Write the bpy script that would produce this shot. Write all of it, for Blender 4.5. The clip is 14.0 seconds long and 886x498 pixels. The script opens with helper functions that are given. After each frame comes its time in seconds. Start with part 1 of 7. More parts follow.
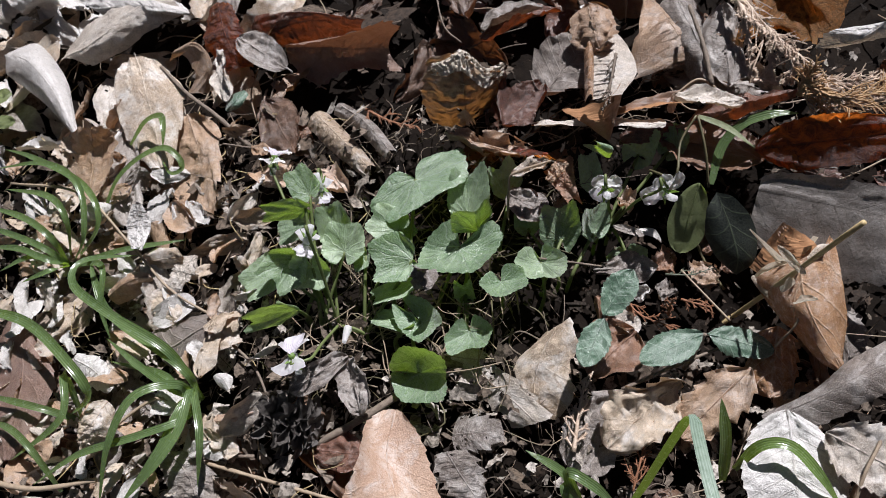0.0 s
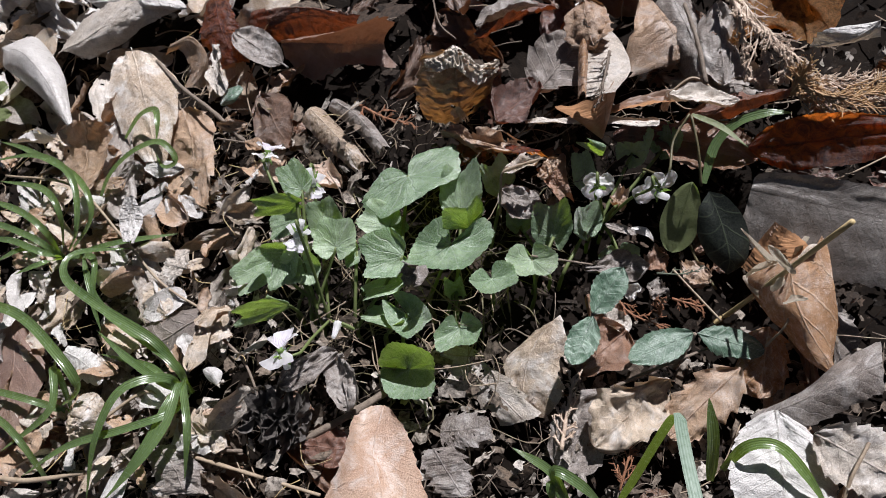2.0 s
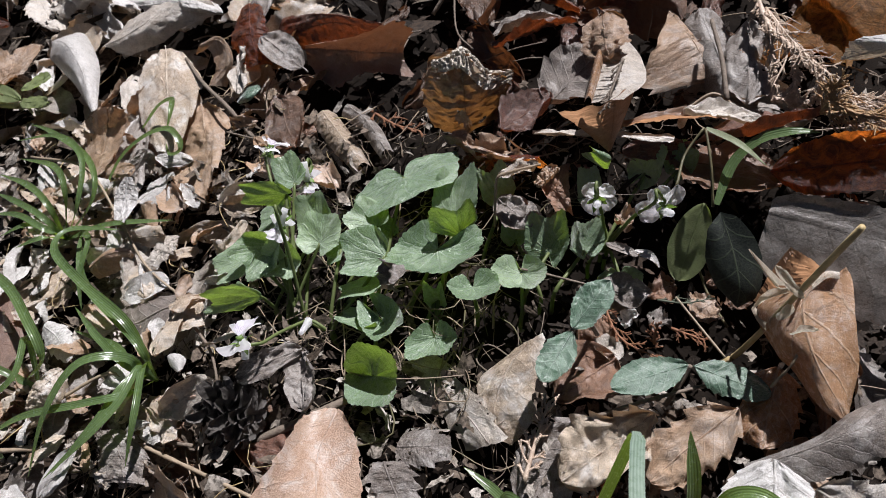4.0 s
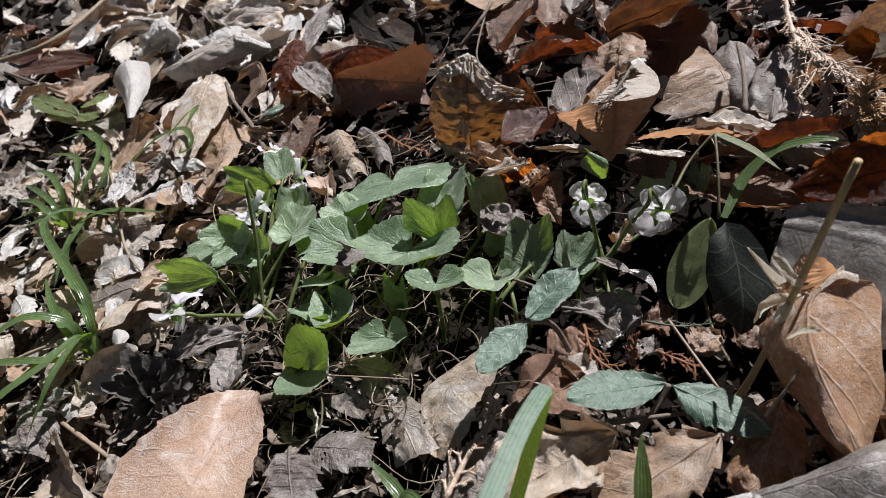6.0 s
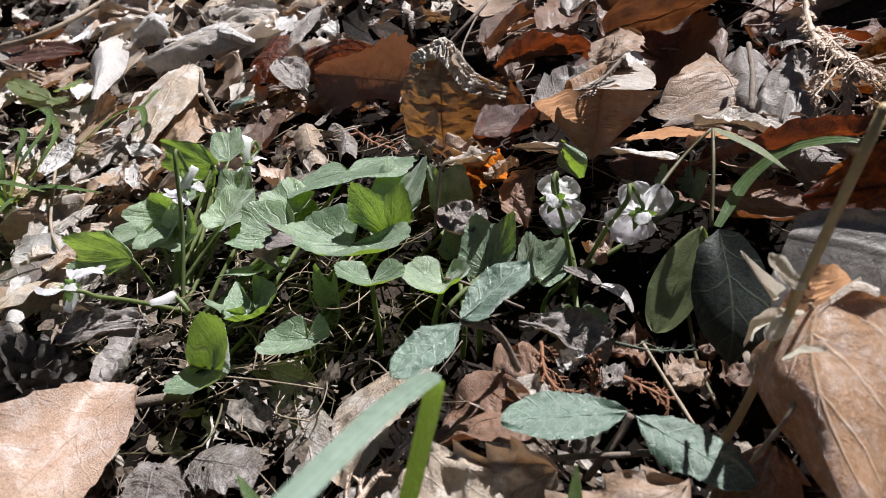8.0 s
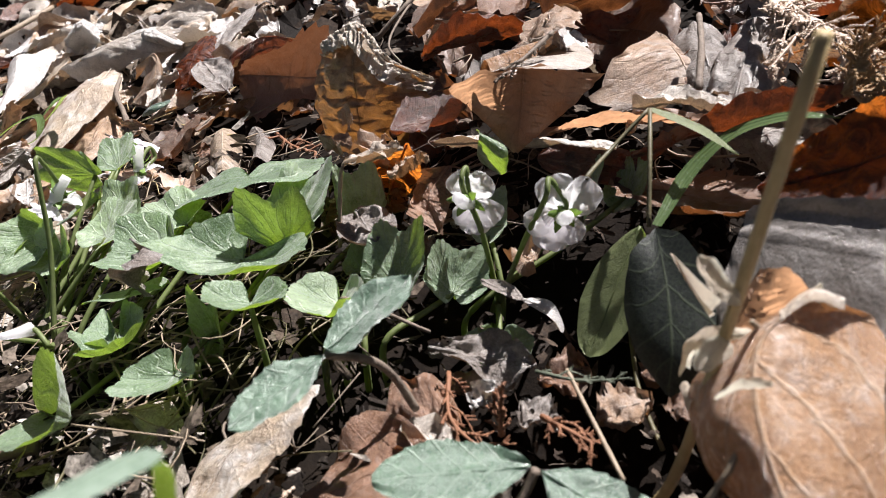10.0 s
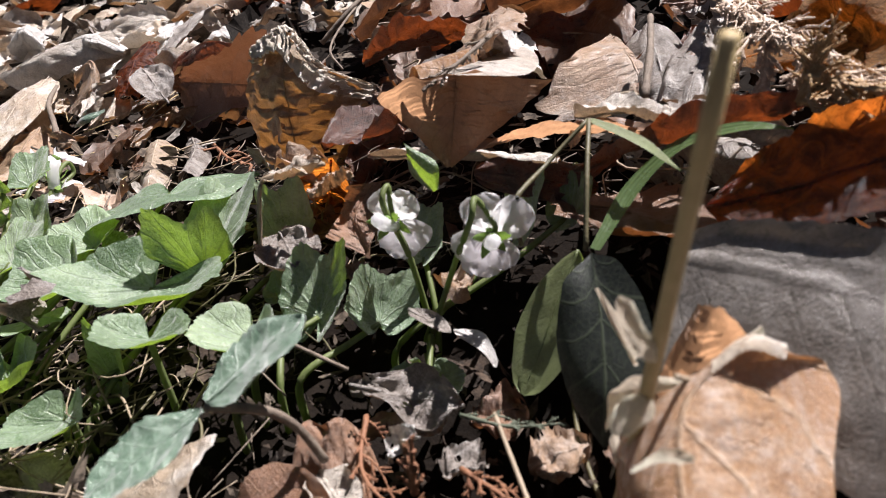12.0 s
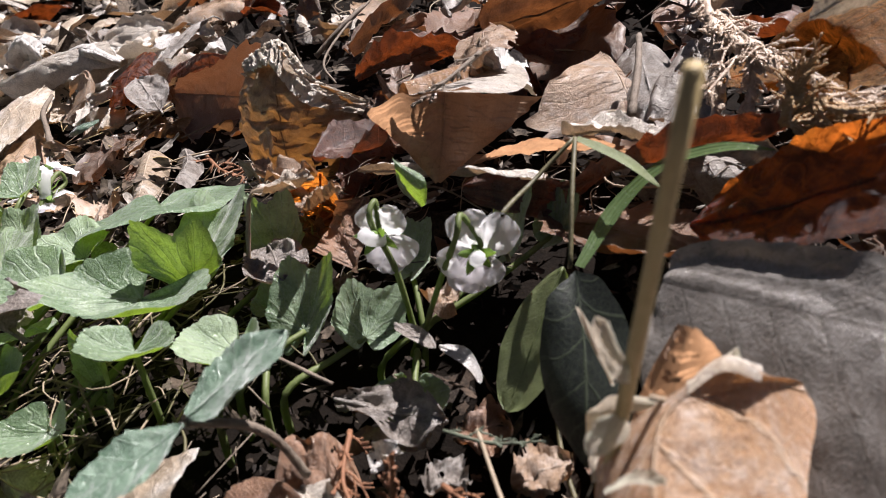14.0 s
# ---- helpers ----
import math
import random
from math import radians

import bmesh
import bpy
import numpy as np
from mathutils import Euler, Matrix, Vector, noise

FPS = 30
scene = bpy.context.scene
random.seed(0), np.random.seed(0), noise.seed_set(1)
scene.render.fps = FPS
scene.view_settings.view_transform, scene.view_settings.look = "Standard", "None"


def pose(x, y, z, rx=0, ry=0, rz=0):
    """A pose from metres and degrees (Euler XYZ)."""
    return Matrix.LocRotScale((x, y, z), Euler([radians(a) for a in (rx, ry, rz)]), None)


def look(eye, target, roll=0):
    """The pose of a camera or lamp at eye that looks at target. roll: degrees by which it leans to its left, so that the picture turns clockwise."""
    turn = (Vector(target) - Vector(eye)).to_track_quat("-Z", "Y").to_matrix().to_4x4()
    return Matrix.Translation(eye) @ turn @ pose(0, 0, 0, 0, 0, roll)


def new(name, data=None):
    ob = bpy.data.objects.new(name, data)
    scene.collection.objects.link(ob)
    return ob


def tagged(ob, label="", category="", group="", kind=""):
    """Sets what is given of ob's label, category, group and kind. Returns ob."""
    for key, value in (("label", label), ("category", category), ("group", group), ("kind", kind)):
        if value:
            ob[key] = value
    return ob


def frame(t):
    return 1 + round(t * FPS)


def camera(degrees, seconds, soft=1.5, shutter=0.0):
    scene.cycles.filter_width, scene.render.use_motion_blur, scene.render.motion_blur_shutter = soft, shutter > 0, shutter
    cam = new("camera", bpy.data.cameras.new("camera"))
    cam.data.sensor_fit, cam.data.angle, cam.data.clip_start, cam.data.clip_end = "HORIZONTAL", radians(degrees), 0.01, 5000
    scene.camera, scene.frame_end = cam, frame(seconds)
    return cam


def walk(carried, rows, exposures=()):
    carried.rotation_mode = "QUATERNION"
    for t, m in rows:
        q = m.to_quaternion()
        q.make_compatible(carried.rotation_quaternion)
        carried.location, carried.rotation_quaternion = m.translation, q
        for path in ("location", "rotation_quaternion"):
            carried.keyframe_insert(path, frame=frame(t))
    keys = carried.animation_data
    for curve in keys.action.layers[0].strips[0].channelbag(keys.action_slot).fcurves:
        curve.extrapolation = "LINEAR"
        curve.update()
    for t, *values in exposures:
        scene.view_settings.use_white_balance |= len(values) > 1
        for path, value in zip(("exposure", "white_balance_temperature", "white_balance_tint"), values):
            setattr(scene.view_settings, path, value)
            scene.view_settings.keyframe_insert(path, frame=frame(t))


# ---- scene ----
cam = camera(66.7, 14.0, soft=0.35)
cam.data.dof.use_dof = True
cam.data.dof.focus_distance = 0.2
cam.data.dof.aperture_fstop = 34.0
METRES, EYE, TILT, LEAN, TURN = 0.21, 0.2165, -60.0, 0.0, 0.0
ROWS = [
    (0.0, 0.0, 0.0, 0.0, -0.0, 0.0, 0.0),
    (0.5, 0.0014, 0.0008, -0.0008, 0.01, -0.08, 0.07),
    (1.0, 0.0049, 0.0024, -0.0028, 0.04, -0.08, -0.05),
    (1.5, 0.0113, 0.003, -0.0054, 0.15, -0.02, -0.28),
    (2.0, 0.0224, 0.0037, -0.0081, 0.33, 0.1, -0.68),
    (2.5, 0.0441, 0.0148, -0.0146, 1.02, 0.55, -1.04),
    (3.0, 0.0755, 0.0321, -0.0321, 2.16, 1.6, -2.82),
    (5.5, 0.3126, 0.2242, -0.2467, 11.1, 14.89, -12.88),
    (6.0, 0.3486, 0.2712, -0.277, 11.7, 17.54, -15.15),
    (6.5, 0.363, 0.3188, -0.2915, 11.83, 19.17, -16.42),
    (7.0, 0.3775, 0.3552, -0.2864, 11.76, 19.77, -17.8),
    (7.5, 0.394, 0.3977, -0.286, 11.46, 21.35, -19.52),
    (8.0, 0.4066, 0.4456, -0.2741, 11.2, 22.42, -20.2),
    (10.5, 0.4757, 0.5987, -0.1785, 11.94, 23.63, -18.03),
    (11.0, 0.4825, 0.6144, -0.1655, 11.5, 23.97, -17.5),
    (11.5, 0.4859, 0.6286, -0.149, 11.17, 23.99, -17.02),
    (12.0, 0.4959, 0.6359, -0.1353, 11.24, 23.87, -17.62),
    (12.5, 0.5041, 0.6331, -0.1349, 10.98, 24.4, -17.86),
    (13.0, 0.5083, 0.6359, -0.1272, 11.01, 24.43, -18.12),
    (13.5, 0.5084, 0.6334, -0.1301, 10.87, 24.81, -18.06),
    (14.0, 0.5047, 0.6332, -0.1299, 10.74, 24.94, -18.08),
]
walk(cam, [(t, pose(0, 0, EYE, TILT, LEAN, TURN) @ pose(METRES * x, METRES * y, METRES * z, 90 + pitch, roll, yaw)) for t, x, y, z, yaw, pitch, roll in ROWS],
     exposures=[(0.0, 0.14, 6350, 16), (3.0, 0.16, 6350, 16), (5.5, -0.02, 6450, 15), (6.5, 0.22, 6450, 15), (7.5, 0.20, 6450, 15), (8.0, 0.42, 6450, 15), (10.5, 0.78, 6700, 17), (14.0, 0.64, 6700, 18)])

# ---- world, sun and exposure ----
SUN_TO = Vector((0.16, 0.56, 1.0)).normalized()
sun_lamp = bpy.data.lights.new("sun", "SUN")
sun_lamp.energy, sun_lamp.angle, sun_lamp.color = 6.0, radians(0.55), (1.0, 0.995, 0.99)
sun = new("sun", sun_lamp)
sun.matrix_world = look(SUN_TO * 5, (0, 0, 0))
world = bpy.data.worlds.new("sky")
scene.world = world
world.use_nodes = True
wn = world.node_tree
sky = wn.nodes.new("ShaderNodeTexSky")
sky.sky_type, sky.sun_disc = "NISHITA", False
sky.sun_elevation = math.asin(SUN_TO.z)
sky.sun_rotation = math.atan2(SUN_TO.x, SUN_TO.y)
wn.links.new(sky.outputs[0], wn.nodes["Background"].inputs[0])
wn.nodes["Background"].inputs[1].default_value = 0.016


# ---- materials ----
class Nodes:
    """A small help to write node trees in few words."""

    def __init__(self, name):
        self.m = bpy.data.materials.new(name)
        self.m.use_nodes = True
        self.t = self.m.node_tree
        self.out = self.t.nodes["Material Output"]
        self.bsdf = self.t.nodes["Principled BSDF"]

    def add(self, kind, **settings):
        n = self.t.nodes.new("ShaderNode" + kind)
        for k, v in settings.items():
            if k in n.inputs:
                self.feed(n.inputs[k], v)
            elif k == "operation":
                n.operation = v
            elif k == "feature":
                n.feature = v
        return n

    def feed(self, socket, v):
        if isinstance(v, bpy.types.NodeSocket):
            self.t.links.new(v, socket)
        elif isinstance(v, tuple) and len(v) == 3 and socket.type == "RGBA":
            socket.default_value = (*v, 1)
        else:
            socket.default_value = v

    def math(self, op, a, b=0.0, c=0.0):
        n = self.t.nodes.new("ShaderNodeMath")
        n.operation = op
        for s, v in zip(n.inputs, (a, b, c)):
            self.feed(s, v)
        return n.outputs[0]

    def mix(self, fac, a, b, blend="MIX"):
        n = self.t.nodes.new("ShaderNodeMix")
        n.data_type, n.blend_type = "RGBA", blend
        self.feed(n.inputs[0], fac), self.feed(n.inputs[6], a), self.feed(n.inputs[7], b)
        return n.outputs[2]

    def ramp(self, fac, lo, hi, a=0.0, b=1.0):
        n = self.add("MapRange")
        for i, v in enumerate((fac, lo, hi, a, b)):
            self.feed(n.inputs[i], v)
        return n.outputs[0]

    def noise(self, scale, detail=4.0, rough=0.6, distort=0.0, where=None):
        n = self.add("TexNoise", Scale=scale, Detail=detail, Roughness=rough, Distortion=distort)
        self.t.links.new(where or self.coord("Object"), n.inputs["Vector"])
        return n.outputs["Fac"]

    def coord(self, which):
        return self.add("TexCoord").outputs[which]

    def random(self):
        return self.add("ObjectInfo").outputs["Random"]

    def bump(self, height, strength, distance):
        n = self.add("Bump", Strength=strength, Distance=distance)
        self.feed(n.inputs["Height"], height)
        return n.outputs[0]


def veins(k, pairs, slant, fine=True):
    """Midrib and slanted side veins from the leaf's own coordinates: a mask from 0 to 1."""
    uv = k.add("SeparateXYZ")
    k.t.links.new(k.coord("UV"), uv.inputs[0])
    u, v = uv.outputs[0], uv.outputs[1]
    av = k.math("ABSOLUTE", k.math("MULTIPLY_ADD", v, 2.0, -1.0))
    mid = k.ramp(av, 0.012, 0.045, 1.0, 0.0)
    s = k.math("SUBTRACT", k.math("MULTIPLY", u, float(pairs)), k.math("MULTIPLY", av, slant))
    side = k.ramp(k.math("ABSOLUTE", k.math("SUBTRACT", k.math("FRACT", s), 0.5)), 0.015, 0.06, 1.0, 0.0)
    return k.math("MAXIMUM", mid, k.math("MULTIPLY", side, 0.75)), u, av


def palm_veins(k):
    """Veins that spread from the stalk, forking towards the edge: a mask from 0 to 1."""
    uv = k.add("SeparateXYZ")
    k.t.links.new(k.coord("UV"), uv.inputs[0])
    u, v = k.math("MULTIPLY_ADD", uv.outputs[0], 2.0, -1.0), k.math("MULTIPLY_ADD", uv.outputs[1], 2.0, -1.0)
    r = k.math("SQRT", k.math("ADD", k.math("MULTIPLY", u, u), k.math("MULTIPLY", v, v)))
    th = k.math("ADD", k.math("ARCTAN2", v, u), k.math("MULTIPLY", k.math("SUBTRACT", k.noise(5.0, 2.0, 0.5, 0.0, k.coord("UV")), 0.5), 0.5))

    def spokes(step, start):
        d = k.math("MULTIPLY", k.math("ABSOLUTE", k.math("SUBTRACT", k.math("FRACT", k.math("MULTIPLY_ADD", th, 1 / step, 0.5)), 0.5)), k.math("MULTIPLY", r, step))
        return k.math("MULTIPLY", k.ramp(d, 0.006, 0.024, 1.0, 0.0), k.ramp(r, start, start + 0.06))
    return k.math("MAXIMUM", spokes(0.62, 0.0), k.math("MULTIPLY", spokes(0.31, 0.42), 0.6)), r, r


def leaf_material(name, dark, light, vein, through_light, glow, rough=0.6, spots=0.5, pairs=9, slant=2.2, bleach_glare=0.0, ribs=0.32, palm=False, gloss=0.8, rugged=1.0):
    """A dry or green leaf: two tones in blotches, stains, white patches for bleaching and painted glare, veins with a
    net between them, wrinkles, and light that passes through it.
    """
    k = Nodes(name)
    ob = k.coord("Object")
    seed = k.math("MULTIPLY", k.random(), 7.0)
    shift = k.add("VectorMath", operation="ADD")
    k.t.links.new(ob, shift.inputs[0]), k.t.links.new(seed, shift.inputs[1])
    at = shift.outputs[0]
    big = k.noise(70.0, 6.0, 0.65, 0.8, at)
    stain = k.noise(150.0, 7.0, 0.72, 1.3, at)
    small = k.noise(480.0, 6.0, 0.75, 0.4, at)
    grain = k.noise(2200.0, 4.0, 0.75, 0.0, at)
    v, u, av = palm_veins(k) if palm else veins(k, pairs, slant)
    net = k.add("TexVoronoi", feature="DISTANCE_TO_EDGE", Scale=900.0)
    k.t.links.new(at, net.inputs["Vector"])
    mesh = k.ramp(net.outputs["Distance"], 0.02, 0.12, 1.0, 0.0)
    tone = k.ramp(k.math("ADD", k.math("MULTIPLY", big, 0.8), k.math("MULTIPLY", k.random(), 0.25)), 0.42, 0.68)
    col = k.mix(tone, dark, light)
    col = k.mix(k.math("MULTIPLY", k.ramp(grain, 0.45, 0.6), 0.5), col, tuple(min(1, c * 1.35) for c in light))
    fleck = k.noise(1100.0, 3.0, 0.7, 0.6, at)
    col = k.mix(k.math("MULTIPLY", k.ramp(fleck, 0.55, 0.66), 0.2 if palm else 0.55), col, tuple(c * 0.55 for c in dark))
    col = k.mix(k.math("MULTIPLY", mesh, ribs * 0.3), col, vein)
    col = k.mix(k.math("MULTIPLY", v, ribs), col, vein)
    if bleach_glare:
        # White patches: bleached spots, and gloss highlights painted in as colour.
        patch = k.math("MULTIPLY", k.ramp(k.noise(85.0, 6.0, 0.7, 0.8, at), 0.47, 0.66), k.ramp(small, 0.3, 0.55))
        col = k.mix(k.math("MULTIPLY", patch, bleach_glare), col, (0.84, 0.81, 0.77))
    col = k.mix(k.math("MULTIPLY", k.ramp(stain, 0.52, 0.64), spots * 0.8), col, tuple(c * 0.5 for c in dark))
    col = k.mix(k.math("MULTIPLY", k.ramp(small, 0.56, 0.72), spots * 0.55), col, tuple(c * 0.3 for c in dark))
    wrinkle = k.math("ADD", k.math("MULTIPLY", small, 1.1), k.math("ADD", k.math("MULTIPLY", grain, 0.35 if palm else 0.7), k.math("MULTIPLY", k.math("ADD", v, k.math("MULTIPLY", mesh, 0.08)), ribs * 0.7)))
    nor = k.bump(wrinkle, 0.7 if palm else rugged, 0.0006)
    k.feed(k.bsdf.inputs["Base Color"], col)
    k.feed(k.bsdf.inputs["Roughness"], k.ramp(small, 0.3, 0.7, rough - 0.16, rough + 0.14))
    k.feed(k.bsdf.inputs["Normal"], nor)
    k.bsdf.inputs["Specular IOR Level"].default_value = 0.9 if palm else gloss
    k.bsdf.inputs["Coat Weight"].default_value = 0.15 if palm else 0.3 * gloss
    k.bsdf.inputs["Coat Roughness"].default_value = 0.38
    tr = k.add("BsdfTranslucent")
    lit = k.mix(tone, through_light, tuple(min(1, c * 1.3) for c in through_light))
    lit = k.mix(k.math("MULTIPLY", k.ramp(stain, 0.42, 0.6), min(1.0, spots * 1.2)), lit, tuple(c * 0.15 for c in through_light))
    k.feed(tr.inputs["Color"], k.mix(k.math("MULTIPLY", v, 0.5), lit, tuple(c * 0.4 for c in through_light)))
    k.feed(tr.inputs["Normal"], nor)
    sh = k.add("MixShader")
    sh.inputs[0].default_value = glow
    k.t.links.new(k.bsdf.outputs[0], sh.inputs[1]), k.t.links.new(tr.outputs[0], sh.inputs[2])
    k.t.links.new(sh.outputs[0], k.out.inputs[0])
    return k.m


TAN = leaf_material("dry_tan_leaf", (0.23, 0.125, 0.065), (0.50, 0.335, 0.21), (0.58, 0.43, 0.29), (0.45, 0.20, 0.07), 0.2, 0.44, 0.4, bleach_glare=0.4)
PINK = leaf_material("dry_pinkish_leaf", (0.46, 0.285, 0.19), (0.60, 0.44, 0.33), (0.50, 0.33, 0.23), (0.45, 0.22, 0.1), 0.14, 0.36, 0.12, 8, 1.8, 0.75, 0.3)
PALE = leaf_material("bleached_leaf", (0.37, 0.305, 0.245), (0.76, 0.69, 0.60), (0.40, 0.34, 0.28), (0.45, 0.28, 0.15), 0.18, 0.42, 0.4, bleach_glare=0.8, ribs=0.4)
WHITE = leaf_material("sun_bleached_leaf", (0.58, 0.55, 0.51), (0.82, 0.80, 0.77), (0.42, 0.37, 0.32), (0.5, 0.38, 0.25), 0.16, 0.36, 0.2, 9, 2.0, 0.8, 0.4)
CREAM = leaf_material("cream_leaf", (0.37, 0.265, 0.175), (0.66, 0.545, 0.41), (0.70, 0.59, 0.46), (0.48, 0.25, 0.1), 0.2, 0.44, 0.35, bleach_glare=1.0)
SILVER = leaf_material("silvery_leaf", (0.10, 0.08, 0.063), (0.25, 0.228, 0.205), (0.15, 0.125, 0.105), (0.25, 0.18, 0.12), 0.1, 0.34, 0.5, 13, bleach_glare=0.2, ribs=0.3, gloss=1.0, rugged=0.5)
GREY = leaf_material("weathered_grey_leaf", (0.12, 0.096, 0.08), (0.38, 0.335, 0.295), (0.15, 0.125, 0.105), (0.3, 0.17, 0.09), 0.14, 0.42, 0.5, bleach_glare=0.5, ribs=0.5)
BROWN = leaf_material("brown_leaf", (0.065, 0.034, 0.02), (0.22, 0.12, 0.07), (0.31, 0.19, 0.115), (0.40, 0.13, 0.035), 0.2, 0.4, 0.4, bleach_glare=0.12)
RUSSET = leaf_material("russet_leaf", (0.16, 0.078, 0.043), (0.34, 0.187, 0.112), (0.42, 0.26, 0.165), (0.42, 0.15, 0.05), 0.16, 0.4, 0.25, bleach_glare=0.15)
RED = leaf_material("red_brown_leaf", (0.08, 0.034, 0.024), (0.19, 0.092, 0.06), (0.25, 0.14, 0.095), (0.56, 0.11, 0.018), 0.18, 0.36, 0.7)
EMBER = leaf_material("ember_red_leaf", (0.06, 0.022, 0.015), (0.17, 0.085, 0.06), (0.22, 0.11, 0.07), (1.0, 0.25, 0.03), 0.6, 0.36, 0.75)
OAK = leaf_material("brown_oak_leaf", (0.15, 0.085, 0.06), (0.27, 0.165, 0.12), (0.36, 0.23, 0.165), (0.4, 0.14, 0.05), 0.14, 0.42, 0.15, 6, 1.6, 0.12, 0.35)
SPECKLED = leaf_material("speckled_orange_leaf", (0.24, 0.12, 0.052), (0.56, 0.33, 0.15), (0.34, 0.2, 0.11), (1.0, 0.45, 0.10), 0.62, 0.5, 0.8, 8, 1.8, 0.0, 0.3, gloss=0.15)
BLEACHED = leaf_material("blotched_bleached_leaf", (0.46, 0.33, 0.22), (0.76, 0.66, 0.53), (0.74, 0.65, 0.54), (0.5, 0.3, 0.15), 0.14, 0.34, 0.12, 7, 1.6, 1.0, 0.25)
RIBBED = leaf_material("dark_ribbed_leaf", (0.085, 0.065, 0.052), (0.19, 0.155, 0.13), (0.40, 0.35, 0.30), (0.3, 0.12, 0.05), 0.1, 0.45, 0.3, 7, 1.6, 0.1, 0.85)
PAPER = leaf_material("papery_bract", (0.55, 0.45, 0.33), (0.74, 0.65, 0.53), (0.74, 0.66, 0.54), (0.92, 0.8, 0.64), 0.5, 0.45, 0.25)
GOLD = leaf_material("rotten_golden_leaf", (0.19, 0.125, 0.075), (0.42, 0.31, 0.20), (0.46, 0.36, 0.25), (0.62, 0.26, 0.06), 0.2, 0.5, 0.35, bleach_glare=0.35, ribs=0.15)
# Its white patches paint the gloss seen on the bent leaf.
CARAMEL = leaf_material("smooth_caramel_leaf", (0.30, 0.15, 0.068), (0.49, 0.285, 0.15), (0.60, 0.43, 0.29), (0.7, 0.28, 0.08), 0.18, 0.25, 0.2, 4, 1.5, 0.35, 0.8)
GLOWING = leaf_material("thin_brown_leaf", (0.22, 0.13, 0.082), (0.33, 0.21, 0.14), (0.34, 0.22, 0.15), (0.66, 0.36, 0.19), 0.5, 0.4, 0.15, 5, 1.6, 0.2, 0.2, gloss=0.6, rugged=0.3)
VIOLET = leaf_material("violet_leaf_green", (0.09, 0.175, 0.085), (0.37, 0.48, 0.31), (0.46, 0.56, 0.41), (0.44, 0.68, 0.05), 0.3, 0.32, 0.3, ribs=0.45, palm=True)
JASMINE = leaf_material("jasmine_leaf_green", (0.03, 0.078, 0.045), (0.09, 0.165, 0.105), (0.32, 0.42, 0.32), (0.06, 0.16, 0.04), 0.1, 0.32, 0.2, 6, 1.2, 0.0, 0.6, gloss=0.35, rugged=0.5)
# A dark leaf whose colour is halved again for the shadow it stands in.
DARK_SHADED_LEAF = leaf_material("dark_shaded_oval_leaf", (0.012, 0.014, 0.013), (0.026, 0.031, 0.027), (0.09, 0.11, 0.07), (0.08, 0.13, 0.06), 0.04, 0.45, 0.2, 5, 1.4, 0.0, 0.6, gloss=0.25, rugged=0.3)
OVAL = leaf_material("oval_leaf_green", (0.14, 0.17, 0.075), (0.22, 0.26, 0.125), (0.32, 0.36, 0.2), (0.4, 0.55, 0.1), 0.3, 0.4, 0.2, 8, 1.6, 0.0, 0.3, gloss=0.4, rugged=0.4)


for shiny in (SILVER, CARAMEL, JASMINE, WHITE, PALE, CREAM, BLEACHED, TAN, PINK, OAK):
    shiny.node_tree.nodes["Principled BSDF"].inputs["Specular IOR Level"].default_value = 1.0
for felt, amount in ((JASMINE, 0.9), (VIOLET, 0.6)):
    felt.node_tree.nodes["Principled BSDF"].inputs["Sheen Weight"].default_value = amount
    felt.node_tree.nodes["Principled BSDF"].inputs["Sheen Roughness"].default_value = 0.4


def plain_material(name, a, b, rough=0.6, scale=300.0, bump=0.4, through_light=None, glow=0.3, stripes=0.0, lines=None):
    k = Nodes(name)
    n1, n2 = k.noise(scale, 5.0, 0.65), k.noise(scale * 6, 3.0, 0.6)
    f = k.ramp(k.math("ADD", k.math("MULTIPLY", n1, 0.7), k.math("MULTIPLY", n2, 0.3)), 0.3, 0.7)
    col = k.mix(f, a, b)
    height = f
    if stripes:
        uv = k.add("SeparateXYZ")
        k.t.links.new(k.coord("UV"), uv.inputs[0])
        line = k.ramp(k.math("ABSOLUTE", k.math("SUBTRACT", k.math("FRACT", k.math("MULTIPLY", uv.outputs[1], stripes)), 0.5)), 0.1, 0.4)
        col = k.mix(k.math("MULTIPLY", line, 0.25), col, tuple(min(1, c * 1.8) for c in b))
        height = k.math("ADD", f, line)
    if lines:
        uv = k.add("SeparateXYZ")
        k.t.links.new(k.coord("UV"), uv.inputs[0])
        line = k.ramp(k.math("ABSOLUTE", k.math("SUBTRACT", k.math("FRACT", k.math("MULTIPLY", uv.outputs[1], 11.0)), 0.5)), 0.08, 0.2, 1.0, 0.0)
        col = k.mix(k.math("MULTIPLY", line, k.ramp(uv.outputs[0], 0.3, 0.7, 0.9, 0.0)), col, lines)
    nor = k.bump(height, bump, 0.0003)
    k.feed(k.bsdf.inputs["Base Color"], col)
    k.feed(k.bsdf.inputs["Roughness"], k.ramp(n2, 0.3, 0.7, rough - 0.08, rough + 0.1))
    k.feed(k.bsdf.inputs["Normal"], nor)
    if through_light:
        tr = k.add("BsdfTranslucent", Color=through_light)
        k.feed(tr.inputs["Normal"], nor)
        sh = k.add("MixShader")
        sh.inputs[0].default_value = glow
        k.t.links.new(k.bsdf.outputs[0], sh.inputs[1]), k.t.links.new(tr.outputs[0], sh.inputs[2])
        k.t.links.new(sh.outputs[0], k.out.inputs[0])
    return k.m


